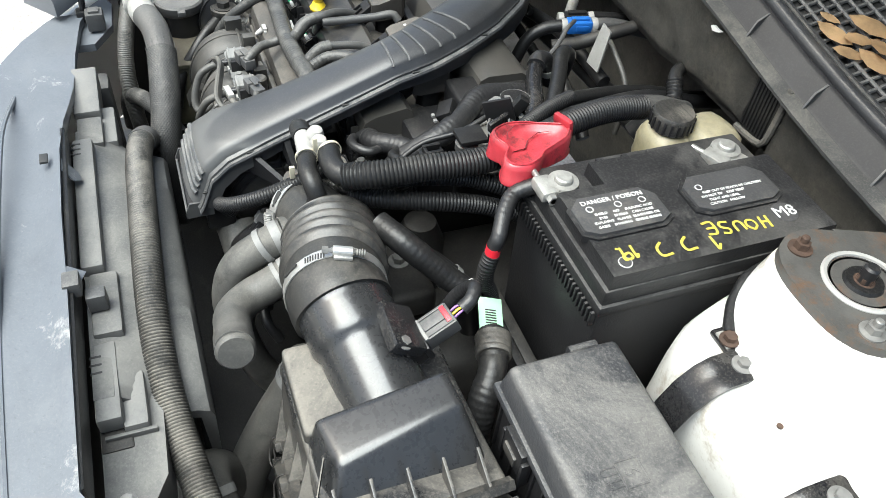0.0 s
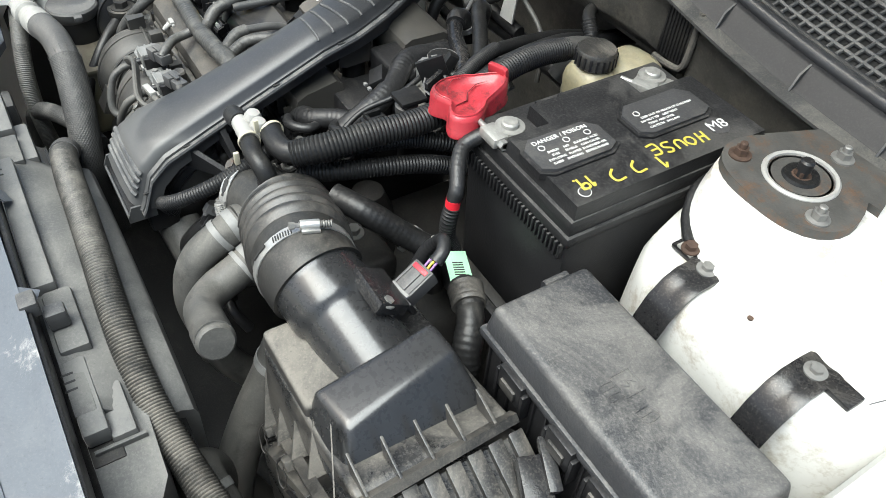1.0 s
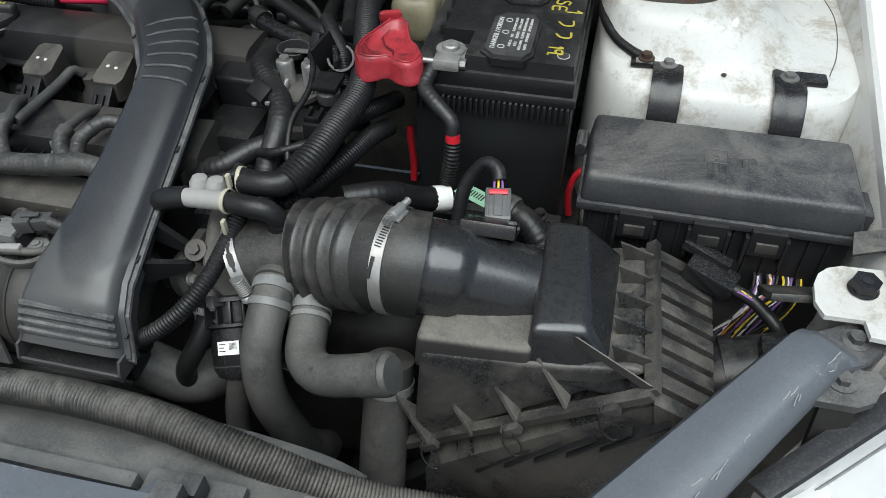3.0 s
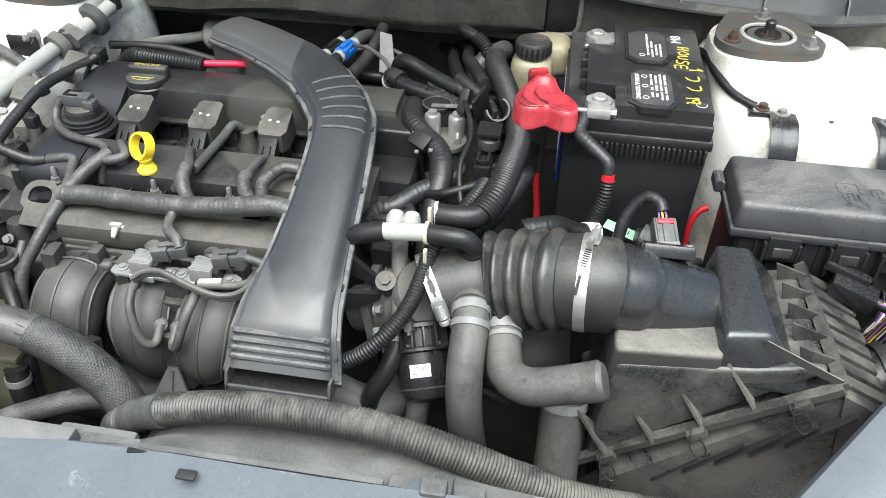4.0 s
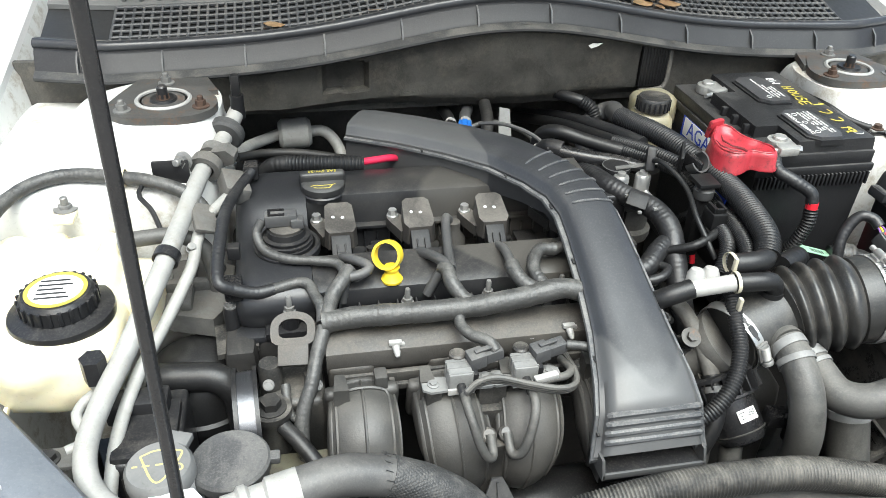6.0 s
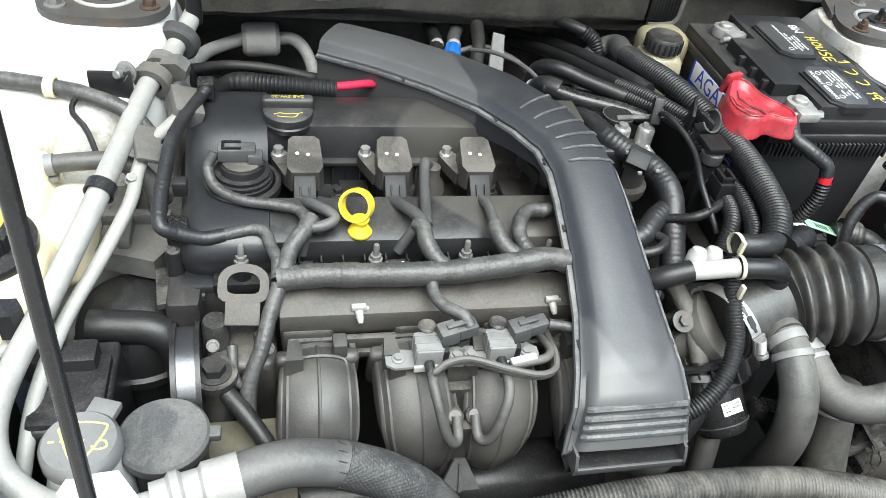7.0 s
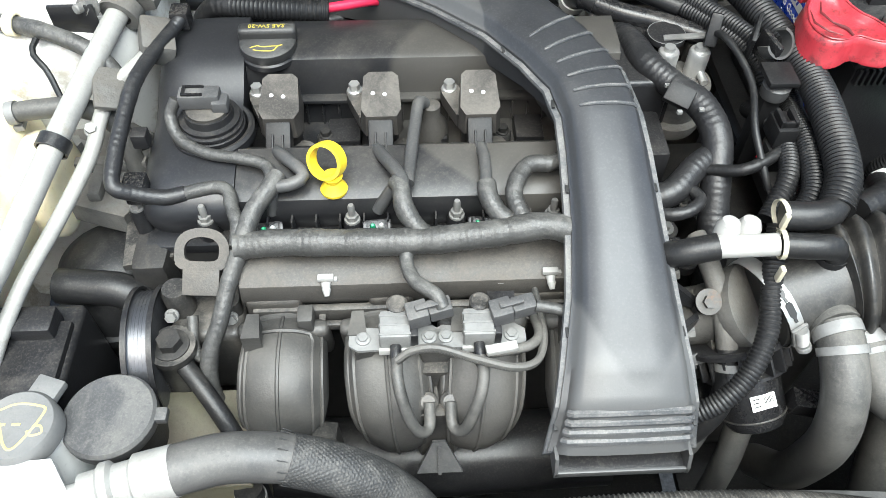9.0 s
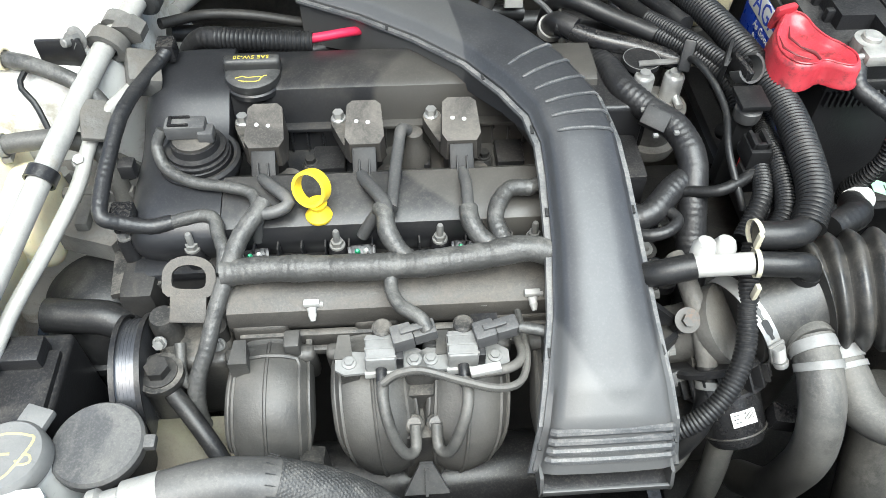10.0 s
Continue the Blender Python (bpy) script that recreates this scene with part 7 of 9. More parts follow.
CO = part("connector", put(box(-0.012, 0.024, -0.010, 0.010, -0.009, 0.009, 0.003), pose(0.396, -0.292, 0.735, 0, 8, -8)), GLOSSY, TB)
part("cable", wrapped([(0.418, -0.296, 0.732), (0.435, -0.295, 0.722), (0.445, -0.285, 0.70)], 0.006, 10), RUBBER, CO)
# corrugated loom past the throttle, and the coolant hose below it
solo("throttle_loom", ribbed([(0.356, -0.196, 0.868), (0.350, -0.222, 0.852), (0.345, -0.248, 0.838), (0.338, -0.275, 0.824), (0.322, -0.300, 0.806), (0.298, -0.315, 0.786), (0.272, -0.316, 0.765), (0.262, -0.305, 0.74)], 0.0090, 0.0035, 0.0009), LOOM, "black corrugated wiring loom over the throttle body", "wiring loom")
hose("coolant_hose", [(0.3235, -0.260, 0.779), (0.323, -0.278, 0.763), (0.316, -0.296, 0.742), (0.300, -0.305, 0.71), (0.29, -0.295, 0.66)], 0.0105, RUBBER, "black rubber coolant hose with printed marks", [(0.12, 0.007)], "hose", "", 16)
solo("metal_pipe", tube([(0.306, -0.170, 0.824), (0.311, -0.198, 0.821), (0.317, -0.226, 0.808), (0.322, -0.254, 0.785), (0.3235, -0.268, 0.772)], 0.0092, 16), ALU, "grey metal coolant pipe beside the duct", "pipe")

solo("lower_pipe", tube([(0.245, -0.300, 0.70), (0.290, -0.292, 0.672), (0.318, -0.262, 0.668), (0.332, -0.222, 0.672), (0.335, -0.18, 0.68)], 0.026, 24), OLDRUB, "wide grey rubber pipe below the throttle body", "hose")
solo("lower_pipe", tube([(0.352, -0.282, 0.715), (0.350, -0.296, 0.69), (0.346, -0.312, 0.64), (0.345, -0.32, 0.55)], 0.0125, 18), OLDRUB, "grey rubber pipe below the throttle motor", "hose")

# duct bracket and its bolt
DB = thing("duct_bracket", (0.28, -0.24, 0.78), "black plastic triangular bracket bolted beside the duct", "bracket")
for a, b, h0 in (((0.256, -0.232, 0.846), (0.297, -0.224, 0.802), 0.024), ((0.258, -0.275, 0.822), (0.297, -0.238, 0.798), 0.024)):
    a, b = Vector(a), Vector(b)
    part("arm", bevel(loft([[p + Vector(q) for q in ((0, -0.0035, -h), (0, 0.0035, -h), (0, 0.0035, h * 0.3), (0, -0.0035, h * 0.3))] for p, h in ((a, h0), (b, 0.007))]), 0.001), PLASTIC, DB)
part("foot", lathe([(0, -0.014), (0.009, -0.014), (0.010, -0.003), (0, -0.003)], axis((0.305, -0.230, 0.806), (0.1, -0.45, 0.9)), 20), PLASTIC, DB)
part("bolt", bolt((0.303, -0.234, 0.814), (0.0, -0.55, 0.83), 0.0060, 0.005, 1.9), PLATE, DB, "zinc bolt with wide washer")


# ---- tank side ----
CT = thing("coolant_tank", (-0.38, -0.10, 0.66), "yellowed translucent coolant tank with black cap", "coolant tank")


def blob(c, s, n=4, amp=0.06, f=2.0):
    """A moulded pillow: a squared-off ball."""
    bm = bmesh.new()
    bmesh.ops.create_icosphere(bm, subdivisions=n, radius=1)
    for v in bm.verts:
        p = v.co
        e = (abs(p.x) ** 4 + abs(p.y) ** 4 + abs(p.z) ** 4) ** -0.25
        q = p * e * (1 + amp * noise.noise(p * f + Vector(c) * 9))
        v.co = (c[0] + q.x * s[0], c[1] + q.y * s[1], c[2] + q.z * s[2])
    return bm


part("lower_chamber", blob((-0.372, -0.122, 0.802), (0.068, 0.080, 0.048)), TANK, CT)
part("rear_chamber", blob((-0.418, -0.045, 0.815), (0.056, 0.058, 0.052), 4, 0.10, 2.6), TANK, CT)
part("rear_lobe", blob((-0.352, -0.045, 0.816), (0.040, 0.060, 0.050)), TANK, CT)
part("rear_lobe", blob((-0.300, -0.062, 0.800), (0.026, 0.044, 0.044)), TANK, CT)
for x in (-0.445, -0.400, -0.355):
    part("moulded_ridge", sweep(spline([(x, -0.100, 0.846), (x + 0.004, -0.060, 0.862), (x + 0.010, -0.010, 0.858), (x + 0.012, 0.008, 0.835)], 0.006), 0.011, 12), TANK, CT)
part("neck", lathe([(0, 0), (0.046, 0), (0.044, 0.022), (0, 0.022)], pose(-0.363, -0.132, 0.832), 32), TANK, CT)
part("seam", sweep([Vector((-0.372 + 0.062 * math.cos(a), -0.105 + 0.085 * math.sin(a), 0.786)) for a in [k * math.tau / 40 for k in range(41)]], 0.003, 6), TANK, CT)
part("ear", box(-0.445, -0.415, -0.215, -0.180, 0.775, 0.783, 0.003), TANK, CT)
part("ear_bolt", bolt((-0.432, -0.198, 0.783), (0, 0, 1), 0.0075, 0.004, 1.7), PLATE, CT, "zinc screw with washer")
part("rear_tab", box(-0.392, -0.368, -0.010, 0.030, 0.880, 0.886, 0.003), TANK, CT)
part("tab_stud", bolt((-0.381, 0.018, 0.886), (0, 0, 1), 0.008, 0.004, 1.7, 0.012), STEEL, CT, "zinc nut on a stud")
CC = part("cap", lathe([(0, 0.030), (0.0335, 0.030), (0.0370, 0.026), (0.0375, 0.010), (0.052, 0.006), (0.053, 0.002), (0.052, -0.004), (0, -0.004)], pose(-0.363, -0.132, 0.846), 48), PLASTIC, CT, "black ribbed screw cap")
for k in range(24):
    a = k * math.tau / 24
    part("cap_rib", put(box(-0.0018, 0.0018, -0.0012, 0.0022, 0.012, 0.027, 0.0005), pose(-0.363, -0.132, 0.846) @ pose(0, 0, 0, 0, 0, math.degrees(a)) @ pose(0, 0.0372, 0)), PLASTIC, CC)
part("cap_label", lathe([(0, 0), (0.0300, 0), (0.0300, 0.0006), (0, 0.0006)], pose(-0.363, -0.132, 0.876), 36), PAPER, CC, "white round warning label")
part("cap_label_rim", lathe([(0.0262, 0), (0.0305, 0), (0.0305, 0.0009), (0.0262, 0.0009), (0.0262, 0)], pose(-0.363, -0.132, 0.8764), 36), YPAINT, CC, "yellow ring round the label")
for k in range(5):
    part("label_bar", box(-0.381, -0.348 - 0.004 * (k % 3), -0.147 + 0.0075 * k, -0.1445 + 0.0075 * k, 0.8764, 0.8772, 0.0002), BLACKP, CC)
part("tank_label", put(box(-0.022, 0.022, -0.014, 0.014, 0, 0.001, 0.0003), Matrix.Translation((-0.408, -0.062, 0.862)) @ pose(0, 0, 0, 8, 0, 6)), mat("faded_label", (0.62, 0.52, 0.22), 0.5, vary=0.25, scale=80), CT, "faded yellow tank label")
TH = hose("tank_hose", [(-0.318, -0.036, 0.868), (-0.29, -0.033, 0.870), (-0.255, -0.030, 0.868), (-0.225, -0.035, 0.85), (-0.215, -0.05, 0.80)], 0.0095, OLDRUB, "grey rubber hose clamped to the coolant tank", [(0.04, 0.008)], "hose", "", 14)
AH = thing("apron_harness", (-0.38, 0.04, 0.88), "black taped harness over the white apron", "wiring loom")
part("loom", wrapped([(-0.475, -0.13, 0.86), (-0.462, -0.056, 0.890), (-0.436, 0.018, 0.906), (-0.388, 0.051, 0.912), (-0.314, 0.038, 0.912), (-0.265, 0.020, 0.908), (-0.235, 0.008, 0.895), (-0.215, -0.005, 0.87)], 0.0082), TAPE, AH)
part("clip", band((-0.318, 0.039, 0.912), (1, -0.15, 0), 0.0088, 0.010, 0.002), mat("cream_clip", (0.66, 0.58, 0.40), 0.5, vary=0.1), AH, "cream plastic clip")
part("branch_wire", tube([(-0.292, 0.030, 0.908), (-0.296, 0.010, 0.902), (-0.282, -0.005, 0.890), (-0.272, -0.022, 0.868)], 0.003, 8), RUBBER, AH)
solo("apron_tab", box(-0.283, -0.240, 0.042, 0.047, 0.890, 0.928, 0.002), PLASTIC, "black plastic tab standing on the apron", "tab")

# air-conditioning pipes
AC = thing("ac_pipe", (-0.26, -0.12, 0.78), "dull aluminium air-conditioning pipe with clamps", "pipe")
LINE = [(-0.184, 0.165, 0.938), (-0.197, 0.126, 0.926), (-0.212, 0.086, 0.914), (-0.228, 0.048, 0.906), (-0.258, -0.092, 0.880), (-0.290, -0.185, 0.842), (-0.312, -0.255, 0.822), (-0.318, -0.300, 0.812), (-0.308, -0.335, 0.804), (-0.280, -0.362, 0.797), (-0.235, -0.378, 0.792), (-0.19, -0.372, 0.793)]
part("pipe", tube(LINE, 0.0106, 20, 0.006), PIPE, AC)
part("valve_cap", join(box(-0.189, -0.177, 0.152, 0.164, 0.962, 0.990, 0.003), lathe([(0, 0.93), (0.009, 0.93), (0.009, 0.962), (0, 0.962)], pose(-0.183, 0.158, 0), 14)), PLASTIC, AC, "black valve cap")
MW = Vector((-0.30, -0.92, -0.26)).normalized()
for c, rr in ((Vector((-0.222, 0.062, 0.909)), 0.0195), (Vector((-0.213, 0.084, 0.914)), 0.0175)):
    part("saddle", put(bevel(lathe([(0.0116, -0.007), (rr, -0.007), (rr, 0.007), (0.0116, 0.007), (0.0116, -0.007)], None, 28), 0.0012), axis(c, MW)), ALU, AC, "cast aluminium saddle clamp")
part("manifold", put(prism([(0.010, -0.012), (0.034, -0.010), (0.040, 0.0), (0.034, 0.012), (0.010, 0.014)], -0.009, 0.009, None, 0.003, 3), axis((-0.220, 0.070, 0.911), MW, 200)), ALU, AC, "cast aluminium clamp ear")
part("manifold", put(prism([(0.010, -0.012), (0.030, -0.010), (0.036, 0.0), (0.030, 0.012), (0.010, 0.014)], -0.008, 0.008, None, 0.003, 3), axis((-0.216, 0.078, 0.912), MW, 20)), ALU, AC, "cast aluminium clamp ear")
part("collar", lathe([(0, -0.008), (0.020, -0.008), (0.0235, -0.005), (0.0235, 0.005), (0.020, 0.008), (0, 0.008)], axis((-0.199, 0.122, 0.925), -MW), 32), SLEEVE, AC, "dark rubber collar")
part("block_bolt", bolt((-0.246, 0.054, 0.922), (-0.45, -0.80, 0.25), 0.0085, 0.008, 1.4, 0.010), STEEL, AC, "zinc nut on a stud")
part("lower_block", put(box(-0.016, 0.016, -0.022, 0.022, -0.012, 0.012, 0.004), Matrix.Translation((-0.190, 0.040, 0.890)) @ pose(0, 0, 0, 10, 20, 15)), ALU, AC)
part("band_clip", band(LINE[4], Vector(LINE[5]) - Vector(LINE[3]), 0.0121, 0.012, 0.0022), PLASTIC, AC, "black rubber band")
A2 = thing("ac_pipe", (-0.24, -0.12, 0.78), "thin aluminium air-conditioning pipe behind the thick one", "pipe")
part("pipe", tube([(-0.192, 0.035, 0.885), (-0.204, 0.005, 0.888), (-0.222, -0.022, 0.882), (-0.231, -0.050, 0.870), (-0.236, -0.085, 0.858), (-0.258, -0.140, 0.836), (-0.285, -0.20, 0.812), (-0.302, -0.26, 0.785), (-0.305, -0.32, 0.76)], 0.0068, 14), PIPE, A2)
part("bracket", put(box(-0.014, 0.014, -0.022, 0.022, -0.003, 0.003, 0.002), Matrix.Translation((-0.222, -0.028, 0.888)) @ pose(0, 0, 0, 20, 25, 20)), ALU, A2, "aluminium bracket plate")
part("nut", bolt((-0.236, -0.062, 0.868), (0.2, -0.4, 0.9), 0.0052, 0.006, 1.3), STEEL, A2)
SV = thing("service_valve", (-0.318, -0.215, 0.80), "black service valve cap on a bent aluminium pipe", "valve")
part("cap", prism([(0.0125 * math.cos(k * math.pi / 3), 0.0125 * math.sin(k * math.pi / 3)) for k in range(6)], 0.822, 0.850, pose(-0.320, -0.213, 0), 0.003), PLASTIC, SV)
part("neck", lathe([(0, 0.80), (0.0085, 0.80), (0.0085, 0.824), (0, 0.824)], pose(-0.320, -0.213, 0), 16), BRIGHT, SV)
part("pipe", tube([(-0.320, -0.213, 0.808), (-0.335, -0.218, 0.800), (-0.342, -0.232, 0.795), (-0.336, -0.246, 0.792), (-0.325, -0.262, 0.790), (-0.345, -0.272, 0.788)], 0.0055, 12), PIPE, SV)
part("foot", box(-0.372, -0.335, -0.292, -0.266, 0.783, 0.789, 0.002), ALU, SV)
part("foot_bolt", bolt((-0.358, -0.281, 0.789), (0, 0, 1), 0.0075, 0.006, 1.4), DARKST, SV)
AHo = thing("ac_hose", (-0.05, -0.36, 0.66), "thick black rubber hose in braided sleeve with silver ferrule", "hose")
part("ferrule", sweep(spline([(-0.196, -0.373, 0.793), (-0.165, -0.365, 0.794), (-0.130, -0.358, 0.797)], 0.003), [0.0165 + 0.0035 * (1 if 4 < i < 8 or i > 12 else 0) for i in range(len(spline([(-0.196, -0.373, 0.793), (-0.165, -0.365, 0.794), (-0.130, -0.358, 0.797)], 0.003)))], 24), PIPE, AHo, "pale crimped aluminium ferrule")
part("rubber", tube([(-0.134, -0.359, 0.797), (-0.095, -0.350, 0.797), (-0.055, -0.347, 0.787), (-0.045, -0.347, 0.783)], 0.0195, 24), HOSEG, AHo)
part("braid", braided([(-0.050, -0.347, 0.785), (-0.010, -0.351, 0.766), (0.028, -0.358, 0.735), (0.055, -0.368, 0.690), (0.060, -0.372, 0.63), (0.055, -0.36, 0.56)], 0.0205), BRAID, AHo, "black woven sleeve", 70)
for k in range(15):
    a = k * math.tau / 15
    d = Vector((0, math.cos(a), math.sin(a)))
    p = Vector((-0.049, -0.347, 0.785)) + d * 0.0205
    q = p + Vector((-0.004 - 0.009 * abs(noise.noise(Vector((k, 3, 1)))), 0, 0.003)) + d * (0.001 + 0.004 * abs(noise.noise(Vector((k, 8, 2)))))
    part("frayed_end", sweep([p + Vector((0.003, 0, -0.001)), p.lerp(q, 0.5) + d * 0.0005, q], 0.0004, 4), BRAID, AHo)
WB = thing("white_bracket", (-0.25, -0.40, 0.76), "white plastic neck bracket bolted to the support", "bracket")
part("plate", prism([(-0.268, -0.436), (-0.272, -0.385), (-0.258, -0.350), (-0.222, -0.348), (-0.205, -0.372), (-0.222, -0.392), (-0.236, -0.44)], 0.792, 0.804, None, 0.004), WHITEB, WB)
part("bolt", bolt((-0.253, -0.423, 0.804), (0, 0, 1), 0.009, 0.006, 1.4), DARKST, WB, "dark hexagon bolt")
WN = thing("washer_filler", (-0.25, -0.33, 0.60), "white washer filler neck with grey symbol cap", "filler")
part("neck", lathe([(0, 0.60), (0.034, 0.60), (0.033, 0.76), (0.029, 0.772), (0.029, 0.794), (0, 0.794)], pose(-0.253, -0.322, 0), 28), WHITEB, WN)
WC = part("cap", lathe([(0, 0.016), (0.0275, 0.016), (0.0305, 0.012), (0.031, 0.0), (0, 0.0)], pose(-0.253, -0.322, 0.794), 36), CAPG, WN, "faded grey dusty cap")
part("cap_tab", put(box(-0.012, 0.012, -0.002, 0.016, 0.004, 0.012, 0.002), pose(-0.253, -0.322, 0.794) @ pose(0, 0, 0, 0, 0, -20) @ pose(0, 0.029, 0)), CAPG, WC)
Wm = pose(-0.253, -0.322, 0.8102) @ Matrix.Scale(0.95, 4)
part("symbol", join(stroke([(-0.018, 0.012), (-0.004, 0.018), (0.014, 0.016), (0.020, 0.010), (0.006, -0.018), (-0.004, -0.018), (-0.018, 0.012)], 0.0011, Wm), stroke([(-0.024, 0.0), (-0.019, 0.0)], 0.0012, Wm), stroke([(-0.015, 0.0), (-0.008, 0.0)], 0.0012, Wm), stroke([(-0.003, 0.0), (0.004, 0.0)], 0.0012, Wm),
                    stroke([(0.014, -0.002), (0.020, -0.002), (0.022, -0.008), (0.014, -0.010), (0.010, -0.006)], 0.0010, Wm)), FADED, WC, "faded cream washer symbol")
PS = thing("steering_fluid_tank", (-0.17, -0.31, 0.62), "greenish steering-fluid tank with flat dark cap", "fluid tank")
part("cap", join(lathe([(0, 0.008), (0.035, 0.008), (0.0375, 0.005), (0.0375, -0.004), (0.033, -0.012), (0, -0.012)], pose(-0.194, -0.306, 0.782), 40), box(-0.158, -0.148, -0.312, -0.300, 0.780, 0.788, 0.002)), GREYPL, PS, "flat dark grey cap with embossed ring")
part("neck", lathe([(0, 0.66), (0.030, 0.66), (0.032, 0.772), (0, 0.772)], pose(-0.192, -0.304, 0), 28), RUBBER, PS)
part("tank", bevel(box(-0.168, -0.088, -0.345, -0.262, 0.62, 0.735, 0.012, 3), 0), TANKG, PS)
part("tank_rim", box(-0.171, -0.085, -0.348, -0.259, 0.728, 0.736, 0.003), TANKG, PS)
solo("front_hose", ribbed([(-0.245, -0.38, 0.765), (-0.205, -0.386, 0.762), (-0.165, -0.394, 0.750), (-0.135, -0.402, 0.720), (-0.122, -0.405, 0.66), (-0.12, -0.40, 0.58)], 0.0125, 0.0024, 0.0006, 16), OLDRUB, "grey rubber hose in front of the fluid tank", "hose")
solo("front_hose", braided([(0.035, -0.345, 0.695), (-0.004, -0.359, 0.703), (-0.050, -0.376, 0.697), (-0.104, -0.397, 0.680), (-0.145, -0.412, 0.645), (-0.155, -0.415, 0.59)], 0.0125, 22, 0.0055, 88), BRAID, "thin woven black hose below the braided hose", "hose", angle=70)
solo("drain_hose", tube([(-0.092, -0.345, 0.72), (-0.090, -0.352, 0.69), (-0.088, -0.355, 0.62), (-0.085, -0.35, 0.55)], 0.012, 16), RUBBER, "black rubber hose with clamp under the fluid tank", "hose")
solo("hose_clamp", band((-0.0915, -0.348, 0.706), (0, -0.15, -1), 0.0125, 0.008), BRIGHT, "bright steel clamp on a black hose", "clamp")

# hood prop
HP = thing("hood_prop", (-0.213, -0.450, 0.756), "thin black hood prop rod standing upright", "prop rod")
a, b = Vector((-0.213, -0.450, 0.765)), Vector((-0.215, -0.345, 1.72))
part("rod", sweep([a.lerp(b, t / 6) for t in range(7)], 0.0048, 14), GLOSSY, HP)
part("sleeve", sweep([a.lerp(b, t) for t in (0.50, 0.55, 0.60)], 0.0060, 14), RUBBER, HP)
part("pivot", box(-0.224, -0.204, -0.460, -0.440, 0.754, 0.774, 0.004), PLASTIC, HP)

# accessory drive and mount
PU = thing("pulley", (-0.18, -0.225, 0.69), "dark smooth belt pulley with raised black rims", "pulley")
PC_ = Vector((-0.181, -0.225, 0.752))
PW = Vector((1, 0.06, 0)).normalized()
part("wheel", lathe([(0, -0.012), (0.048, -0.012), (0.056, -0.011), (0.0535, -0.008), (0.0535, 0.008), (0.056, 0.011), (0.048, 0.012), (0, 0.012)], axis(PC_, PW), 64), MIRRORY, PU)
for k in range(5):
    part("belt_groove", band(PC_ + PW * (-0.006 + 0.003 * k), PW, 0.0533, 0.0011, 0.0005, 64), MIRRORY, PU)
for q in (-1, 1):
    part("rim", band(PC_ + PW * 0.0105 * q, PW, 0.0555, 0.0045, 0.0025, 64), PLASTIC, PU, "black rim")
part("hub", lathe([(0, 0), (0.02, 0), (0.02, 0.03), (0, 0.03)], axis(PC_ + PW * 0.010, PW), 20), DARKST, PU)
TE = thing("banjo_fitting", (-0.156, -0.242, 0.72), "large hexagon bolt on a dusty pump fitting with hose", "fitting")
part("barrel", lathe([(0, 0.73), (0.018, 0.73), (0.0185, 0.775), (0.0205, 0.778), (0.0205, 0.786), (0, 0.786)], pose(-0.156, -0.242, 0), 24), DUSTY, TE)
part("bolt", bolt((-0.156, -0.242, 0.786), (0, 0, 1), 0.0105, 0.009, 1.5), DARKST, TE, "grey hexagon bolt")
part("hose", tube([(-0.148, -0.252, 0.772), (-0.128, -0.275, 0.762), (-0.108, -0.300, 0.742), (-0.092, -0.325, 0.71), (-0.086, -0.34, 0.66)], 0.0082, 14), RUBBER, TE)
PB = thing("pump_bracket", (-0.14, -0.19, 0.70), "dusty cast bracket and pump behind the runners", "bracket")
part("casting", box(-0.165, -0.100, -0.228, -0.165, 0.68, 0.775, 0.010, 3), DUSTY, PB)
part("post", lathe([(0, 0.72), (0.012, 0.72), (0.013, 0.80), (0.011, 0.806), (0, 0.806)], pose(-0.156, -0.196, 0), 18), DUSTY, PB)
part("post", lathe([(0, 0.72), (0.010, 0.72), (0.010, 0.792), (0, 0.792)], pose(-0.112, -0.200, 0), 18), DUSTY, PB)
part("bolt", bolt((-0.130, -0.188, 0.806), (0.1, -0.5, 0.85), 0.0058, 0.006, 1.35), STEEL, PB, "bright zinc bolt")
part("bolt", bolt((-0.158, -0.215, 0.792), (0, -0.8, 0.5), 0.0048, 0.005, 1.3), STEEL, PB)
part("bolt", bolt((-0.108, -0.215, 0.785), (0, -0.8, 0.5), 0.0046, 0.005, 1.3), STEEL, PB)
part("side_case", box(-0.185, -0.165, -0.26, -0.17, 0.66, 0.75, 0.006), DARKST, PB)
LE = thing("lifting_eye", (-0.130, -0.172, 0.80), "dark flat steel lifting eye on the engine", "lifting eye")
def flat_ring(outer, inner, t):
    bm = bmesh.new()
    R = [[bm.verts.new((x, y, z)) for x, y in pts] for pts, z in ((outer, t), (inner, t), (inner, -t), (outer, -t))]
    n = len(outer)
    for a, b in zip(R, R[1:] + R[:1]):
        for k in range(n):
            bm.faces.new((a[k], a[(k + 1) % n], b[(k + 1) % n], b[k]))
    return bevel(bm, 0.0006, 1)


def dee(w, h, n=28):
    """A loop, rounded above and nearly straight below."""
    pts = []
    for k in range(n):
        a = k * math.tau / n
        c, q = math.cos(a), math.sin(a)
        e = 2.2 if q > 0 else 5.0
        r = (abs(c) ** e + abs(q) ** e) ** (-1 / e)
        pts.append((w * c * r, h * q * r))
    return pts


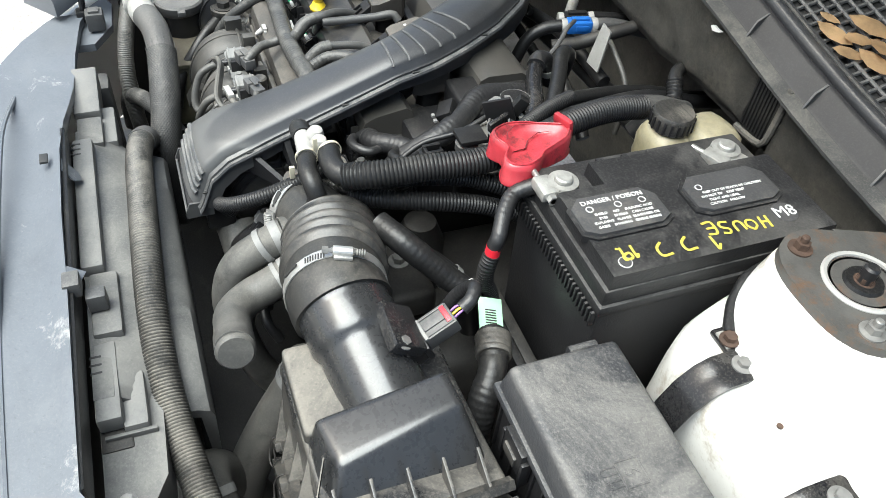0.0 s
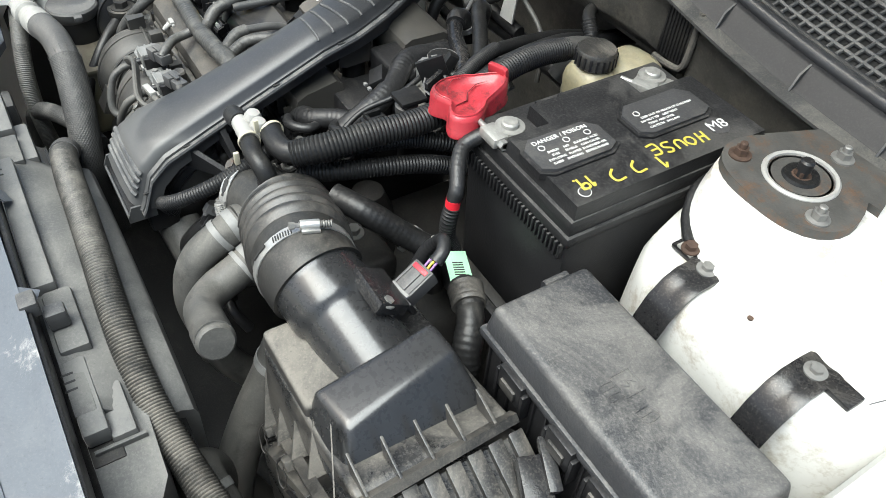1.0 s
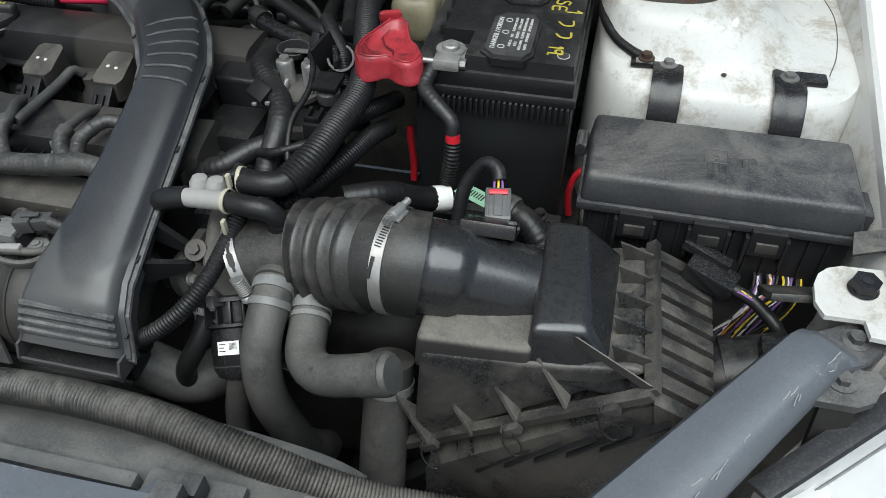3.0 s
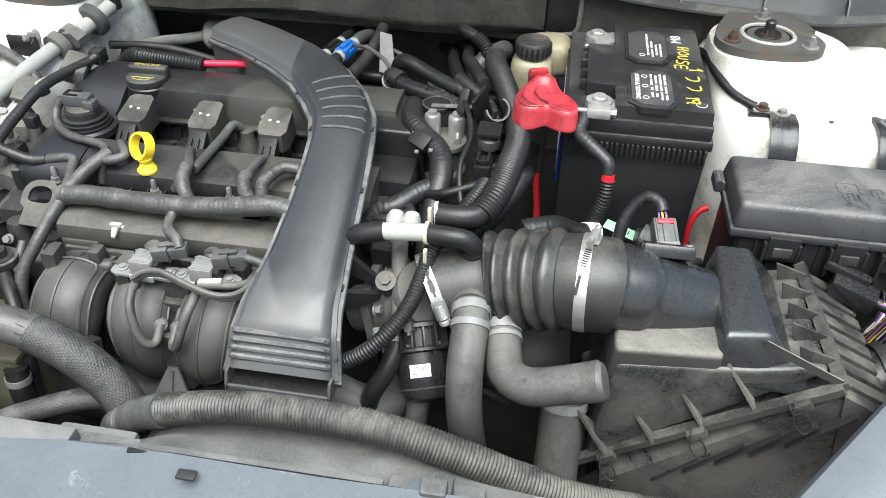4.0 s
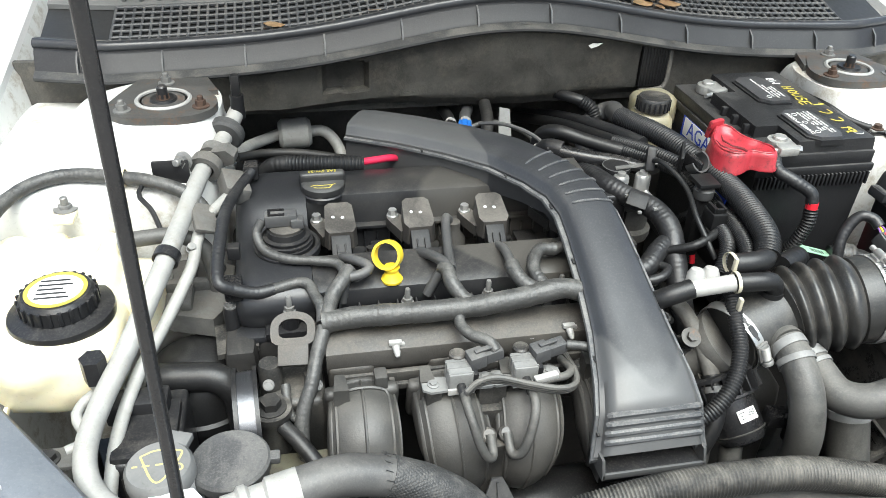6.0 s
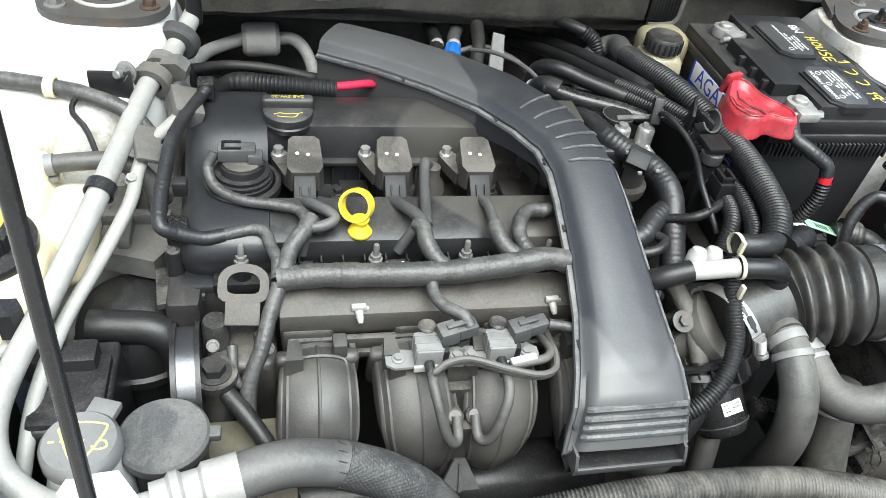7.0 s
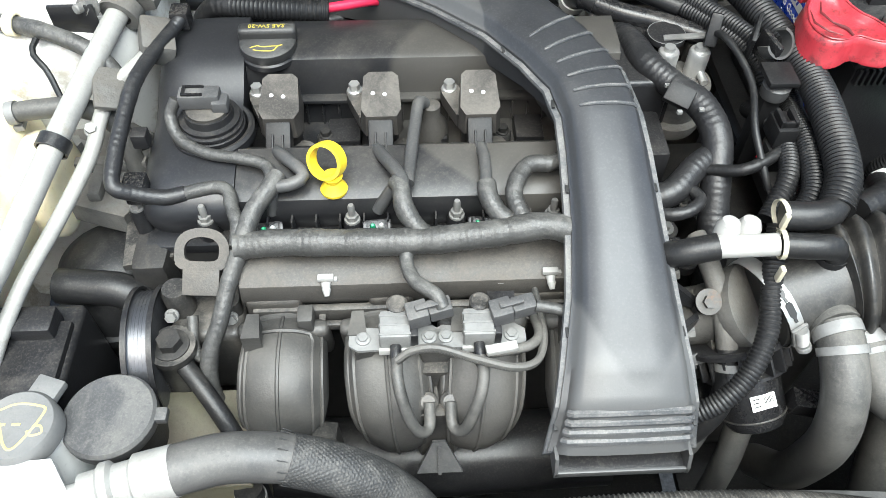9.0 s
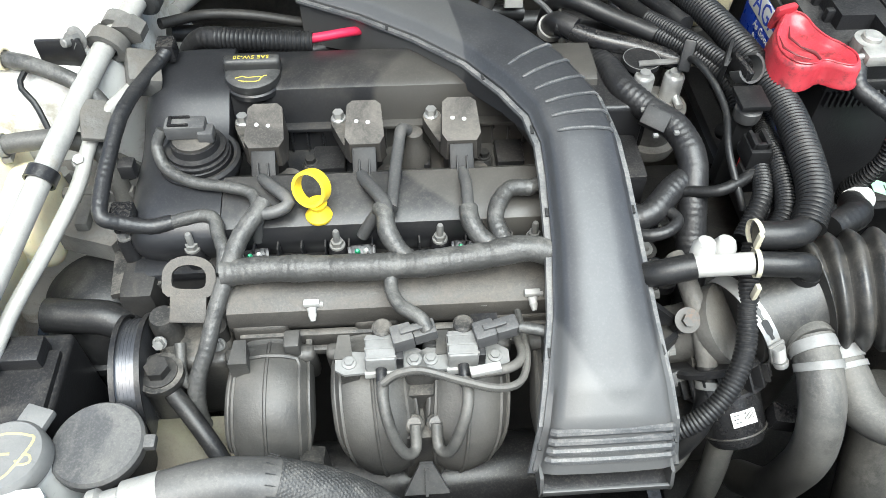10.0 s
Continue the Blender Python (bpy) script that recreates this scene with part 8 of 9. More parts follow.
part("ring", put(flat_ring(dee(0.0235, 0.0185), dee(0.0150, 0.0105), 0.002), Matrix.Translation((-0.129, -0.174, 0.831)) @ pose(0, 0, 0, 36, 0, -4)), RAIL, LE, "dusty flat steel loop")
part("leg", put(box(-0.016, 0.016, -0.040, -0.017, -0.0019, 0.0019, 0.001), Matrix.Translation((-0.129, -0.174, 0.831)) @ pose(0, 0, 0, 36, 0, -4)), RAIL, LE)
EM = thing("engine_mount", (-0.25, -0.09, 0.60), "cast aluminium engine mount arm over a black rubber dome", "engine mount")
part("arm", prism([(-0.318, -0.030), (-0.300, 0.010), (-0.235, 0.020), (-0.198, -0.005), (-0.196, -0.075), (-0.218, -0.110), (-0.262, -0.095), (-0.312, -0.075)], 0.778, 0.803, None, 0.006, 3), ALU, EM)
part("rib", box(-0.300, -0.205, -0.052, -0.040, 0.80, 0.816, 0.004), ALU, EM)
part("rib", box(-0.255, -0.242, -0.09, 0.01, 0.80, 0.814, 0.004), ALU, EM)
part("nut", bolt((-0.285, -0.020, 0.803), (0, 0, 1), 0.011, 0.010, 1.4), STEEL, EM)
part("nut", bolt((-0.220, -0.010, 0.803), (0, 0, 1), 0.009, 0.012, 1.4), PLASTIC, EM)
part("tab", prism([(-0.212, -0.160), (-0.218, -0.108), (-0.172, -0.100), (-0.168, -0.150)], 0.785, 0.792, None, 0.002), DUSTY, EM, "dusty steel tab")
part("dome", lathe([(0, 0.775), (0.030, 0.772), (0.052, 0.755), (0.060, 0.735), (0.062, 0.715), (0.066, 0.712), (0.066, 0.702), (0.06, 0.70), (0.06, 0.62), (0, 0.62)], pose(-0.240, -0.125, 0), 40), RUBBER, EM, "black rubber dome")
EC = thing("relay_box", (-0.27, -0.23, 0.60), "black plastic relay box with grey plug", "relay box")
part("box", box(-0.305, -0.242, -0.292, -0.190, 0.62, 0.780, 0.007, 3), PLASTIC, EC)
part("top", box(-0.306, -0.246, -0.288, -0.212, 0.768, 0.786, 0.004), PLASTIC, EC)
part("plug", box(-0.318, -0.256, -0.232, -0.205, 0.772, 0.800, 0.005), PLASTIC, EC)
part("label_plate", box(-0.298, -0.272, -0.294, -0.286, 0.70, 0.765, 0.003), DUSTY, EC)
hose("mount_hose", [(-0.275, -0.165, 0.772), (-0.245, -0.168, 0.772), (-0.215, -0.172, 0.770), (-0.196, -0.180, 0.752), (-0.190, -0.19, 0.71)], 0.0165, RUBBER, "dusty printed rubber hose behind the pulley", [], "hose", "", 20)

# silencer and hoses behind the valve cover
MU = thing("ac_silencer", (-0.11, 0.335, 0.79), "small aluminium silencer can on a pipe", "silencer")
part("can", lathe([(0, -0.026), (0.019, -0.026), (0.0245, -0.020), (0.0245, 0.020), (0.019, 0.026), (0, 0.026)], axis((-0.112, 0.335, 0.822), (1, 0.05, 0.02)), 32), PIPE, MU)
part("pipe", tube([(-0.196, 0.205, 0.850), (-0.185, 0.270, 0.832), (-0.172, 0.310, 0.820), (-0.152, 0.330, 0.818), (-0.136, 0.335, 0.822)], 0.0090, 16), PIPE, MU)
part("pipe", tube([(-0.088, 0.336, 0.823), (-0.068, 0.337, 0.823), (-0.052, 0.330, 0.812), (-0.040, 0.318, 0.788), (-0.035, 0.31, 0.74)], 0.0090, 16), PIPE, MU)
solo("thin_pipe", tube([(-0.19, 0.13, 0.885), (-0.15, 0.165, 0.872), (-0.10, 0.17, 0.866), (-0.03, 0.175, 0.85), (0.05, 0.19, 0.84)], 0.006, 12), DARKST, "thin dark metal pipe along the firewall", "pipe")
RL = thing("red_sleeved_lead", (-0.08, 0.12, 0.86), "black loom with a pink-red sleeved lead", "wiring loom")
part("taped", wrapped([(-0.165, 0.100, 0.845), (-0.158, 0.104, 0.868), (-0.142, 0.102, 0.884), (-0.118, 0.095, 0.889)], 0.0115), RUBBER, RL)
part("loom", ribbed([(-0.124, 0.096, 0.889), (-0.094, 0.090, 0.890), (-0.060, 0.086, 0.890), (-0.026, 0.086, 0.887)], 0.0115, 0.0045), LOOM, RL)
part("sleeve", tube([(-0.034, 0.088, 0.889), (-0.010, 0.098, 0.886), (0.014, 0.110, 0.882), (0.04, 0.13, 0.87)], 0.0050, 14), PINK, RL, "pink-red sleeve")
for pts, r in (([(-0.19, 0.15, 0.86), (-0.12, 0.185, 0.83), (-0.02, 0.20, 0.82), (0.10, 0.22, 0.83), (0.22, 0.23, 0.82)], 0.010), ([(-0.17, 0.20, 0.80), (0.0, 0.23, 0.79), (0.2, 0.24, 0.80), (0.4, 0.25, 0.79)], 0.014), ([(-0.1, 0.12, 0.84), (0.02, 0.16, 0.83), (0.12, 0.18, 0.80)], 0.008)):
    solo("rear_hose", tube(pts, r, 12), RUBBER, "black hose in the shade behind the engine", "hose", "hoses along the firewall")


# ---- wiring on the engine ----
EH = thing("engine_harness", (0.03, -0.18, 0.82), "grey cloth-taped engine harness with coil branches", "wiring loom")
part("trunk", wrapped([(-0.098, -0.178, 0.838), (-0.06, -0.178, 0.842), (0.0, -0.181, 0.843), (0.06, -0.184, 0.846), (0.12, -0.183, 0.852), (0.165, -0.181, 0.858), (0.195, -0.186, 0.850), (0.215, -0.195, 0.835)], 0.0118, 18, 0.07), TAPE, EH)
for pts, r in (([(-0.156, -0.050, 0.893), (-0.163, -0.058, 0.880), (-0.155, -0.075, 0.868), (-0.130, -0.090, 0.864), (-0.099, -0.098, 0.864), (-0.076, -0.107, 0.864), (-0.068, -0.126, 0.862)], 0.0056),
               ([(-0.064, -0.118, 0.862), (-0.072, -0.134, 0.860), (-0.084, -0.148, 0.851), (-0.090, -0.164, 0.845), (-0.093, -0.178, 0.840)], 0.0088),
               ([(0.040, -0.132, 0.864), (0.044, -0.142, 0.866), (0.046, -0.157, 0.860), (0.055, -0.170, 0.851), (0.066, -0.180, 0.848)], 0.0082),
               ([(0.118, -0.138, 0.866), (0.119, -0.152, 0.864), (0.127, -0.166, 0.858), (0.142, -0.178, 0.853)], 0.0085),
               ([(0.175, -0.118, 0.868), (0.158, -0.120, 0.870), (0.147, -0.132, 0.868), (0.141, -0.150, 0.864), (0.146, -0.168, 0.858), (0.152, -0.178, 0.855)], 0.0078),
               ([(0.215, -0.095, 0.862), (0.190, -0.110, 0.866), (0.172, -0.119, 0.867)], 0.0070),
               ([(0.048, -0.188, 0.842), (0.047, -0.202, 0.838), (0.054, -0.220, 0.838), (0.070, -0.234, 0.838), (0.076, -0.243, 0.832)], 0.0062),
               ([(-0.098, -0.178, 0.838), (-0.098, -0.160, 0.846), (-0.104, -0.142, 0.850), (-0.109, -0.126, 0.852), (-0.122, -0.121, 0.852), (-0.147, -0.124, 0.848)], 0.0062),
               ([(-0.096, -0.182, 0.836), (-0.106, -0.205, 0.818), (-0.114, -0.228, 0.799), (-0.125, -0.246, 0.776), (-0.127, -0.262, 0.750), (-0.120, -0.274, 0.715), (-0.108, -0.283, 0.68)], 0.0074),
               ([(-0.124, -0.247, 0.775), (-0.134, -0.246, 0.772), (-0.140, -0.236, 0.776), (-0.141, -0.215, 0.790)], 0.0050),
               ([(0.185, -0.250, 0.826), (0.170, -0.247, 0.830), (0.152, -0.244, 0.832)], 0.0050)):
    part("branch", wrapped(pts, r, 12, 0.07, 0.004), TAPE, EH)
# smooth heat-shrink sleeves from the coils
for pts, r in (([(-0.072, -0.076, 0.852), (-0.060, -0.096, 0.862), (-0.044, -0.116, 0.866), (-0.042, -0.124, 0.864), (-0.054, -0.130, 0.862), (-0.064, -0.130, 0.861)], 0.0058),
               ([(0.021, -0.077, 0.852), (0.032, -0.105, 0.864), (0.044, -0.130, 0.868), (0.045, -0.145, 0.866)], 0.0062),
               ([(0.022, -0.136, 0.832), (0.030, -0.134, 0.846), (0.038, -0.134, 0.860), (0.044, -0.140, 0.866)], 0.0058),
               ([(0.068, -0.028, 0.862), (0.062, -0.036, 0.870), (0.058, -0.060, 0.866), (0.053, -0.100, 0.863), (0.050, -0.132, 0.862)], 0.0058),
               ([(0.118, -0.076, 0.852), (0.119, -0.105, 0.864), (0.118, -0.140, 0.867)], 0.0054),
               ([(-0.073, -0.134, 0.830), (-0.070, -0.132, 0.850), (-0.066, -0.130, 0.860)], 0.0050)):
    part("sleeve", tube(pts, r, 12, 0.005), SLEEVE, EH, "smooth dark sleeve")
for p, a in (((-0.076, -0.146, 0.818), 8), ((0.021, -0.146, 0.818), 4), ((0.116, -0.146, 0.818), -4), ((0.205, -0.146, 0.818), 0)):
    m = Matrix.Translation(p) @ pose(0, 0, 0, 25, 0, a)
    T = part("injector_plug", put(join(box(-0.011, 0.011, -0.008, 0.008, -0.016, 0.006, 0.002), box(-0.013, -0.009, -0.006, 0.006, -0.004, 0.009, 0.001), box(0.009, 0.013, -0.006, 0.006, -0.004, 0.009, 0.001)), m), GLOSSY, EH, "small black plug")
    for k in (-1, 1):
        part("wire_seal", put(lathe([(0, 0), (0.0026, 0), (0.0026, 0.006), (0.0012, 0.009), (0, 0.009)], pose(0.004 * k, 0, 0.006), 8), m), GREENW if k < 0 else INK, T, "green wire seal" if k < 0 else "white wire")
part("bare_patch", put(box(-0.018, 0.018, -0.004, 0.004, -0.001, 0.001, 0.0005), pose(-0.030, -0.160, 0.812, 30)), INK, EH, "scraped white label")
T = part("bolt_tower", prism([(0.010 * math.cos(k * math.pi / 3), 0.010 * math.sin(k * math.pi / 3)) for k in range(6)], 0.80, 0.836, pose(-0.128, -0.128, 0), 0.002), PLASTIC, EH)
part("spark_boot", lathe([(0, 0.812), (0.018, 0.812), (0.016, 0.835), (0.009, 0.845), (0.009, 0.858), (0, 0.862)], pose(0.074, -0.026, 0), 20), RAIL, EH, "brown plug boot")
EL = thing("end_harness", (-0.19, -0.08, 0.80), "black loom round the end of the valve cover", "wiring loom")
part("loom", wrapped([(-0.147, -0.124, 0.848), (-0.165, -0.128, 0.848), (-0.187, -0.130, 0.856), (-0.203, -0.130, 0.866), (-0.205, -0.105, 0.874), (-0.203, -0.075, 0.882), (-0.198, -0.030, 0.893), (-0.188, 0.010, 0.896), (-0.176, 0.045, 0.896), (-0.168, 0.06, 0.90)], 0.0070), TAPEB, EL)
part("plug", box(-0.178, -0.160, 0.056, 0.076, 0.888, 0.908, 0.003), GLOSSY, EL)
part("clip_block", box(-0.196, -0.182, -0.082, -0.068, 0.862, 0.878, 0.002), PLASTIC, EL)
part("sensor_block", box(-0.200, -0.180, -0.128, -0.108, 0.838, 0.862, 0.003), GLOSSY, EL)

# ---- between duct and battery ----
MB = thing("cam_end_cover", (0.27, 0.03, 0.80), "black plastic cover at the rear end of the head", "engine cover")
part("cover", box(0.236, 0.306, -0.022, 0.078, 0.80, 0.876, 0.006, 3), PLASTIC, MB)
part("step", box(0.240, 0.30, -0.085, -0.022, 0.79, 0.842, 0.006), PLASTIC, MB)
part("ribs", box(0.306, 0.312, -0.015, 0.07, 0.81, 0.86, 0.002), PLASTIC, MB)
EG = thing("egr_valve", (0.326, 0.012, 0.80), "steel exhaust valve with round plate and two bolts", "egr valve")
part("body", lathe([(0, 0.80), (0.028, 0.80), (0.030, 0.806), (0.030, 0.814), (0.024, 0.818), (0.024, 0.846), (0.030, 0.850), (0.030, 0.856), (0, 0.857)], pose(0.326, 0.005, 0), 32), ALU, EG)
part("round_plate", lathe([(0, 0), (0.0192, 0), (0.0196, 0.003), (0.0192, 0.006), (0, 0.006)], pose(0.312, 0.040, 0.881), 32), PLASTIC, EG)
part("plate_rim", lathe([(0.0186, 0.006), (0.0191, 0.006), (0.0191, 0.0065), (0.0186, 0.0065), (0.0186, 0.006)], pose(0.312, 0.040, 0.881), 32), GREYW, EG, "pale printed rim")
part("bar", put(box(-0.036, 0.036, -0.0035, 0.0035, -0.0012, 0.0012, 0.0005), Matrix.Translation((0.342, 0.028, 0.892)) @ pose(0, 0, 0, 0, -6, -4)), STEEL, EG, "flat steel bar")
for x in (0.310, 0.341):
    part("post", lathe([(0, 0.852), (0.0105, 0.852), (0.0105, 0.882), (0.0095, 0.884), (0.0060, 0.8845), (0.0055, 0.889), (0, 0.889)], pose(x, 0.016, 0), 20), BRIGHT, EG)
    part("stud", lathe([(0, 0), (0.004, 0), (0.004, 0.014), (0, 0.015)], axis((x + 0.003, 0.008, 0.862), (0.1, -0.8, -0.1)), 10), BRIGHT, EG)
HB = thing("gearbox_harness", (0.32, -0.06, 0.80), "thick black taped harness beside the duct", "wiring loom")
part("trunk", wrapped([(0.275, 0.075, 0.862), (0.281, 0.040, 0.872), (0.287, 0.005, 0.877), (0.307, -0.022, 0.873), (0.329, -0.050, 0.870), (0.338, -0.080, 0.860), (0.336, -0.108, 0.842), (0.334, -0.135, 0.815), (0.334, -0.165, 0.78), (0.335, -0.18, 0.72)], 0.0140, 16, 0.03), TAPEB, HB)
part("branch", wrapped([(0.336, -0.092, 0.848), (0.316, -0.106, 0.846), (0.292, -0.128, 0.838), (0.272, -0.132, 0.830), (0.262, -0.140, 0.815)], 0.0125, 14, 0.035), TAPEB, HB)
part("branch", wrapped([(0.305, -0.122, 0.838), (0.312, -0.142, 0.842), (0.300, -0.155, 0.842), (0.284, -0.156, 0.838), (0.272, -0.150, 0.834)], 0.0058, 10), TAPEB, HB)
part("branch", wrapped([(0.326, -0.112, 0.848), (0.350, -0.126, 0.862), (0.378, -0.116, 0.868), (0.398, -0.096, 0.866), (0.402, -0.082, 0.872)], 0.0056, 10), LOOM, HB)
part("clip", put(box(-0.013, 0.013, -0.010, 0.010, -0.006, 0.006, 0.002), Matrix.Translation((0.306, -0.046, 0.880)) @ pose(0, 0, 0, 35, 10, -30)), PLUG, HB, "black harness clip")
for p in ((0.296, -0.036, 0.884), (0.304, -0.062, 0.874), (0.322, -0.066, 0.880)):
    part("tie_end", put(box(-0.003, 0.003, -0.0025, 0.0025, -0.002, 0.002, 0.0006), Matrix.Translation(p) @ Matrix.Scale(0.8, 4)), GREYW, HB, "pale tie end")
solo("thin_lead", tube([(0.352, 0.024, 0.896), (0.352, 0.004, 0.910), (0.362, -0.022, 0.906), (0.368, -0.055, 0.896), (0.362, -0.095, 0.884), (0.366, -0.125, 0.866), (0.372, -0.14, 0.85)], 0.0034, 10), RUBBER, "thin black lead crossing to the gearbox", "cable")
solo("lead_boot", put(box(-0.006, 0.006, -0.016, 0.016, -0.007, 0.007, 0.003), Matrix.Translation((0.350, 0.022, 0.903)) @ pose(0, 0, 0, 60, 0, -20)), RUBBER, "black rubber boot on a thin lead", "boot")
SR = thing("sensor_rack", (0.395, -0.06, 0.82), "black plastic rack of sensors and plugs", "sensor")
part("post", box(0.380, 0.398, -0.062, -0.044, 0.80, 0.893, 0.004), PLUG, SR)
part("collar", lathe([(0, 0), (0.012, 0), (0.013, 0.004), (0.013, 0.012), (0.010, 0.014), (0, 0.014)], pose(0.390, -0.055, 0.886), 20), SLEEVE, SR, "grey round collar")
part("top_plug", box(0.376, 0.404, -0.068, -0.036, 0.904, 0.910, 0.002), PLUG, SR)
part("plug", join(box(0.378, 0.398, -0.108, -0.080, 0.868, 0.890, 0.003), box(0.380, 0.384, -0.104, -0.084, 0.888, 0.897, 0.001), box(0.392, 0.396, -0.104, -0.084, 0.888, 0.897, 0.001), box(0.381, 0.395, -0.104, -0.100, 0.890, 0.896, 0.001)), PLUG, SR, "black latched plug")
part("lower_plug", box(0.376, 0.396, -0.112, -0.094, 0.842, 0.868, 0.003), PLUG, SR)
part("hook", put(box(-0.003, 0.003, -0.014, 0.014, -0.016, 0.016, 0.002), Matrix.Translation((0.388, -0.018, 0.908)) @ pose(0, 0, 0, 10, 0, 20)), GLOSSY, SR)
saddle = []
for k in range(15):
    a = radians(150 + 240 * k / 14)
    saddle.append([Vector((math.cos(a) * q, math.sin(a) * q, h)) for q, h in ((0.0125, -0.007), (0.0150, -0.007), (0.0150, 0.007), (0.0125, 0.007))])
part("saddle", put(loft(saddle), axis((0.394, -0.018, 0.916), (0.25, -0.75, 0.6)) @ pose(0, 0, 0, 0, 0, 30)), SLEEVE, SR, "empty open pipe clip")
part("clip_wing", put(box(-0.002, 0.002, -0.016, 0.016, -0.020, 0.018, 0.001), Matrix.Translation((0.374, -0.012, 0.918)) @ pose(0, 0, 0, 20, 0, -25)), PLUG, SR)
# looms that run to the battery
LA = thing("battery_loom", (0.42, -0.08, 0.85), "thick black corrugated battery loom", "wiring loom", "corrugated looms")
part("loom", ribbed([(0.398, -0.195, 0.886), (0.412, -0.165, 0.895), (0.420, -0.11, 0.899), (0.424, -0.055, 0.899), (0.416, -0.005, 0.902), (0.402, 0.045, 0.906), (0.388, 0.095, 0.906), (0.377, 0.140, 0.900), (0.373, 0.182, 0.893)], 0.0150, 0.0042, 0.0013, 18), LOOM, LA)
part("smooth_end", tube([(0.352, -0.200, 0.885), (0.375, -0.203, 0.887), (0.392, -0.199, 0.887), (0.402, -0.186, 0.889)], 0.0122, 18), RUBBER, LA, "smooth black hose end")
part("elbow", tube([(0.373, 0.178, 0.894), (0.374, 0.204, 0.890), (0.380, 0.222, 0.886), (0.376, 0.240, 0.878), (0.358, 0.244, 0.866), (0.342, 0.232, 0.850), (0.335, 0.21, 0.82)], 0.0142, 18), SLEEVE, LA, "smooth rubber elbow")
for k, pts in enumerate(([(0.372, -0.190, 0.862), (0.395, -0.165, 0.874), (0.408, -0.11, 0.876), (0.414, -0.06, 0.868), (0.428, -0.02, 0.858), (0.44, 0.03, 0.84)], [(0.380, -0.182, 0.842), (0.405, -0.150, 0.850), (0.424, -0.10, 0.852), (0.432, -0.05, 0.842), (0.436, 0.0, 0.82)],
                         [(0.360, -0.175, 0.850), (0.384, -0.14, 0.868), (0.396, -0.09, 0.866), (0.398, -0.045, 0.85), (0.405, 0.0, 0.82)])):
    solo("battery_loom", ribbed(pts, (0.0105, 0.0112, 0.0095)[k], 0.0037, 0.0011, 14), LOOM, "black corrugated loom running to the battery", "wiring loom", "corrugated looms")
solo("red_lead", tube([(0.448, 0.048, 0.79), (0.450, 0.042, 0.77), (0.454, 0.037, 0.744), (0.455, 0.03, 0.72)], 0.0045, 12), REDP, "red battery lead in the gap beside the tray", "cable")
solo("red_lead", tube([(0.672, 0.012, 0.788), (0.661, 0.008, 0.784), (0.654, 0.004, 0.768), (0.653, 0.004, 0.745), (0.656, 0.006, 0.72)], 0.0042, 12), REDP, "red lead beside the fuse box", "cable")
# pipes and hoses on the bulkhead side
for k, (pts, r, m) in enumerate((([(0.258, 0.425, 0.795), (0.290, 0.335, 0.826), (0.304, 0.235, 0.860), (0.318, 0.165, 0.878), (0.335, 0.10, 0.892)], 0.0088, RUBBER), ([(0.285, 0.425, 0.800), (0.316, 0.320, 0.838), (0.328, 0.222, 0.870), (0.348, 0.15, 0.886), (0.368, 0.085, 0.895)], 0.0095, TAPEB),
                                 ([(0.230, 0.150, 0.85), (0.238, 0.150, 0.885), (0.255, 0.128, 0.900), (0.290, 0.108, 0.894), (0.335, 0.080, 0.888)], 0.0098, RUBBER), ([(0.236, 0.105, 0.885), (0.275, 0.082, 0.882), (0.315, 0.066, 0.880), (0.36, 0.04, 0.878)], 0.0105, GLOSSY))):
    solo("bulkhead_hose", tube(pts, r, 14), m, "black hose running towards the bulkhead", "hose", "hoses towards the bulkhead")
for pts, r in (([(0.333, 0.103, 0.892), (0.355, 0.062, 0.899), (0.385, 0.010, 0.900), (0.40, -0.03, 0.885)], 0.0095), ([(0.335, 0.081, 0.889), (0.362, 0.040, 0.893), (0.388, -0.010, 0.890), (0.398, -0.04, 0.87)], 0.0088)):
    solo("bulkhead_loom", ribbed(pts, r, 0.0036, 0.0010, 12), LOOM, "black corrugated loom beside the exhaust valve", "wiring loom", "corrugated looms")
FT = thing("heater_fitting", (0.237, 0.11, 0.85), "black elbow fitting with pale clamp", "fitting")
part("elbow", tube([(0.232, 0.135, 0.845), (0.234, 0.122, 0.875), (0.240, 0.106, 0.887), (0.252, 0.096, 0.886)], 0.0125, 16), PLASTIC, FT)
part("clamp", band((0.2335, 0.126, 0.868), (0.1, -0.5, 1), 0.013, 0.009, 0.002), WHITEPL, FT, "pale spring clamp")
BC = thing("blue_connector", (0.148, 0.20, 0.85), "bright blue quick connector on a hose", "connector")
m_bc = Matrix.Translation((0.141, 0.220, 0.866)) @ pose(0, 0, 0, 0, -4, 74)
part("body", put(join(box(-0.018, 0.018, -0.010, 0.010, -0.009, 0.009, 0.003), box(-0.006, 0.012, -0.0115, 0.0115, -0.004, 0.004, 0.001), box(-0.012, 0.014, -0.004, 0.004, 0.008, 0.0125, 0.001)), m_bc), BLUE, BC)
for q in (-1, 1):
    part("ring", put(lathe([(0, -0.004), (0.010, -0.004), (0.0105, -0.002), (0.0105, 0.002), (0.010, 0.004), (0, 0.004)], axis((q * 0.022, 0, 0), (1, 0, 0)), 18), m_bc), WHITEPL, BC, "cream ring")
part("hose", tube([(0.147, 0.244, 0.868), (0.153, 0.270, 0.868), (0.166, 0.310, 0.860), (0.175, 0.36, 0.845)], 0.0092, 14), SLEEVE, BC)
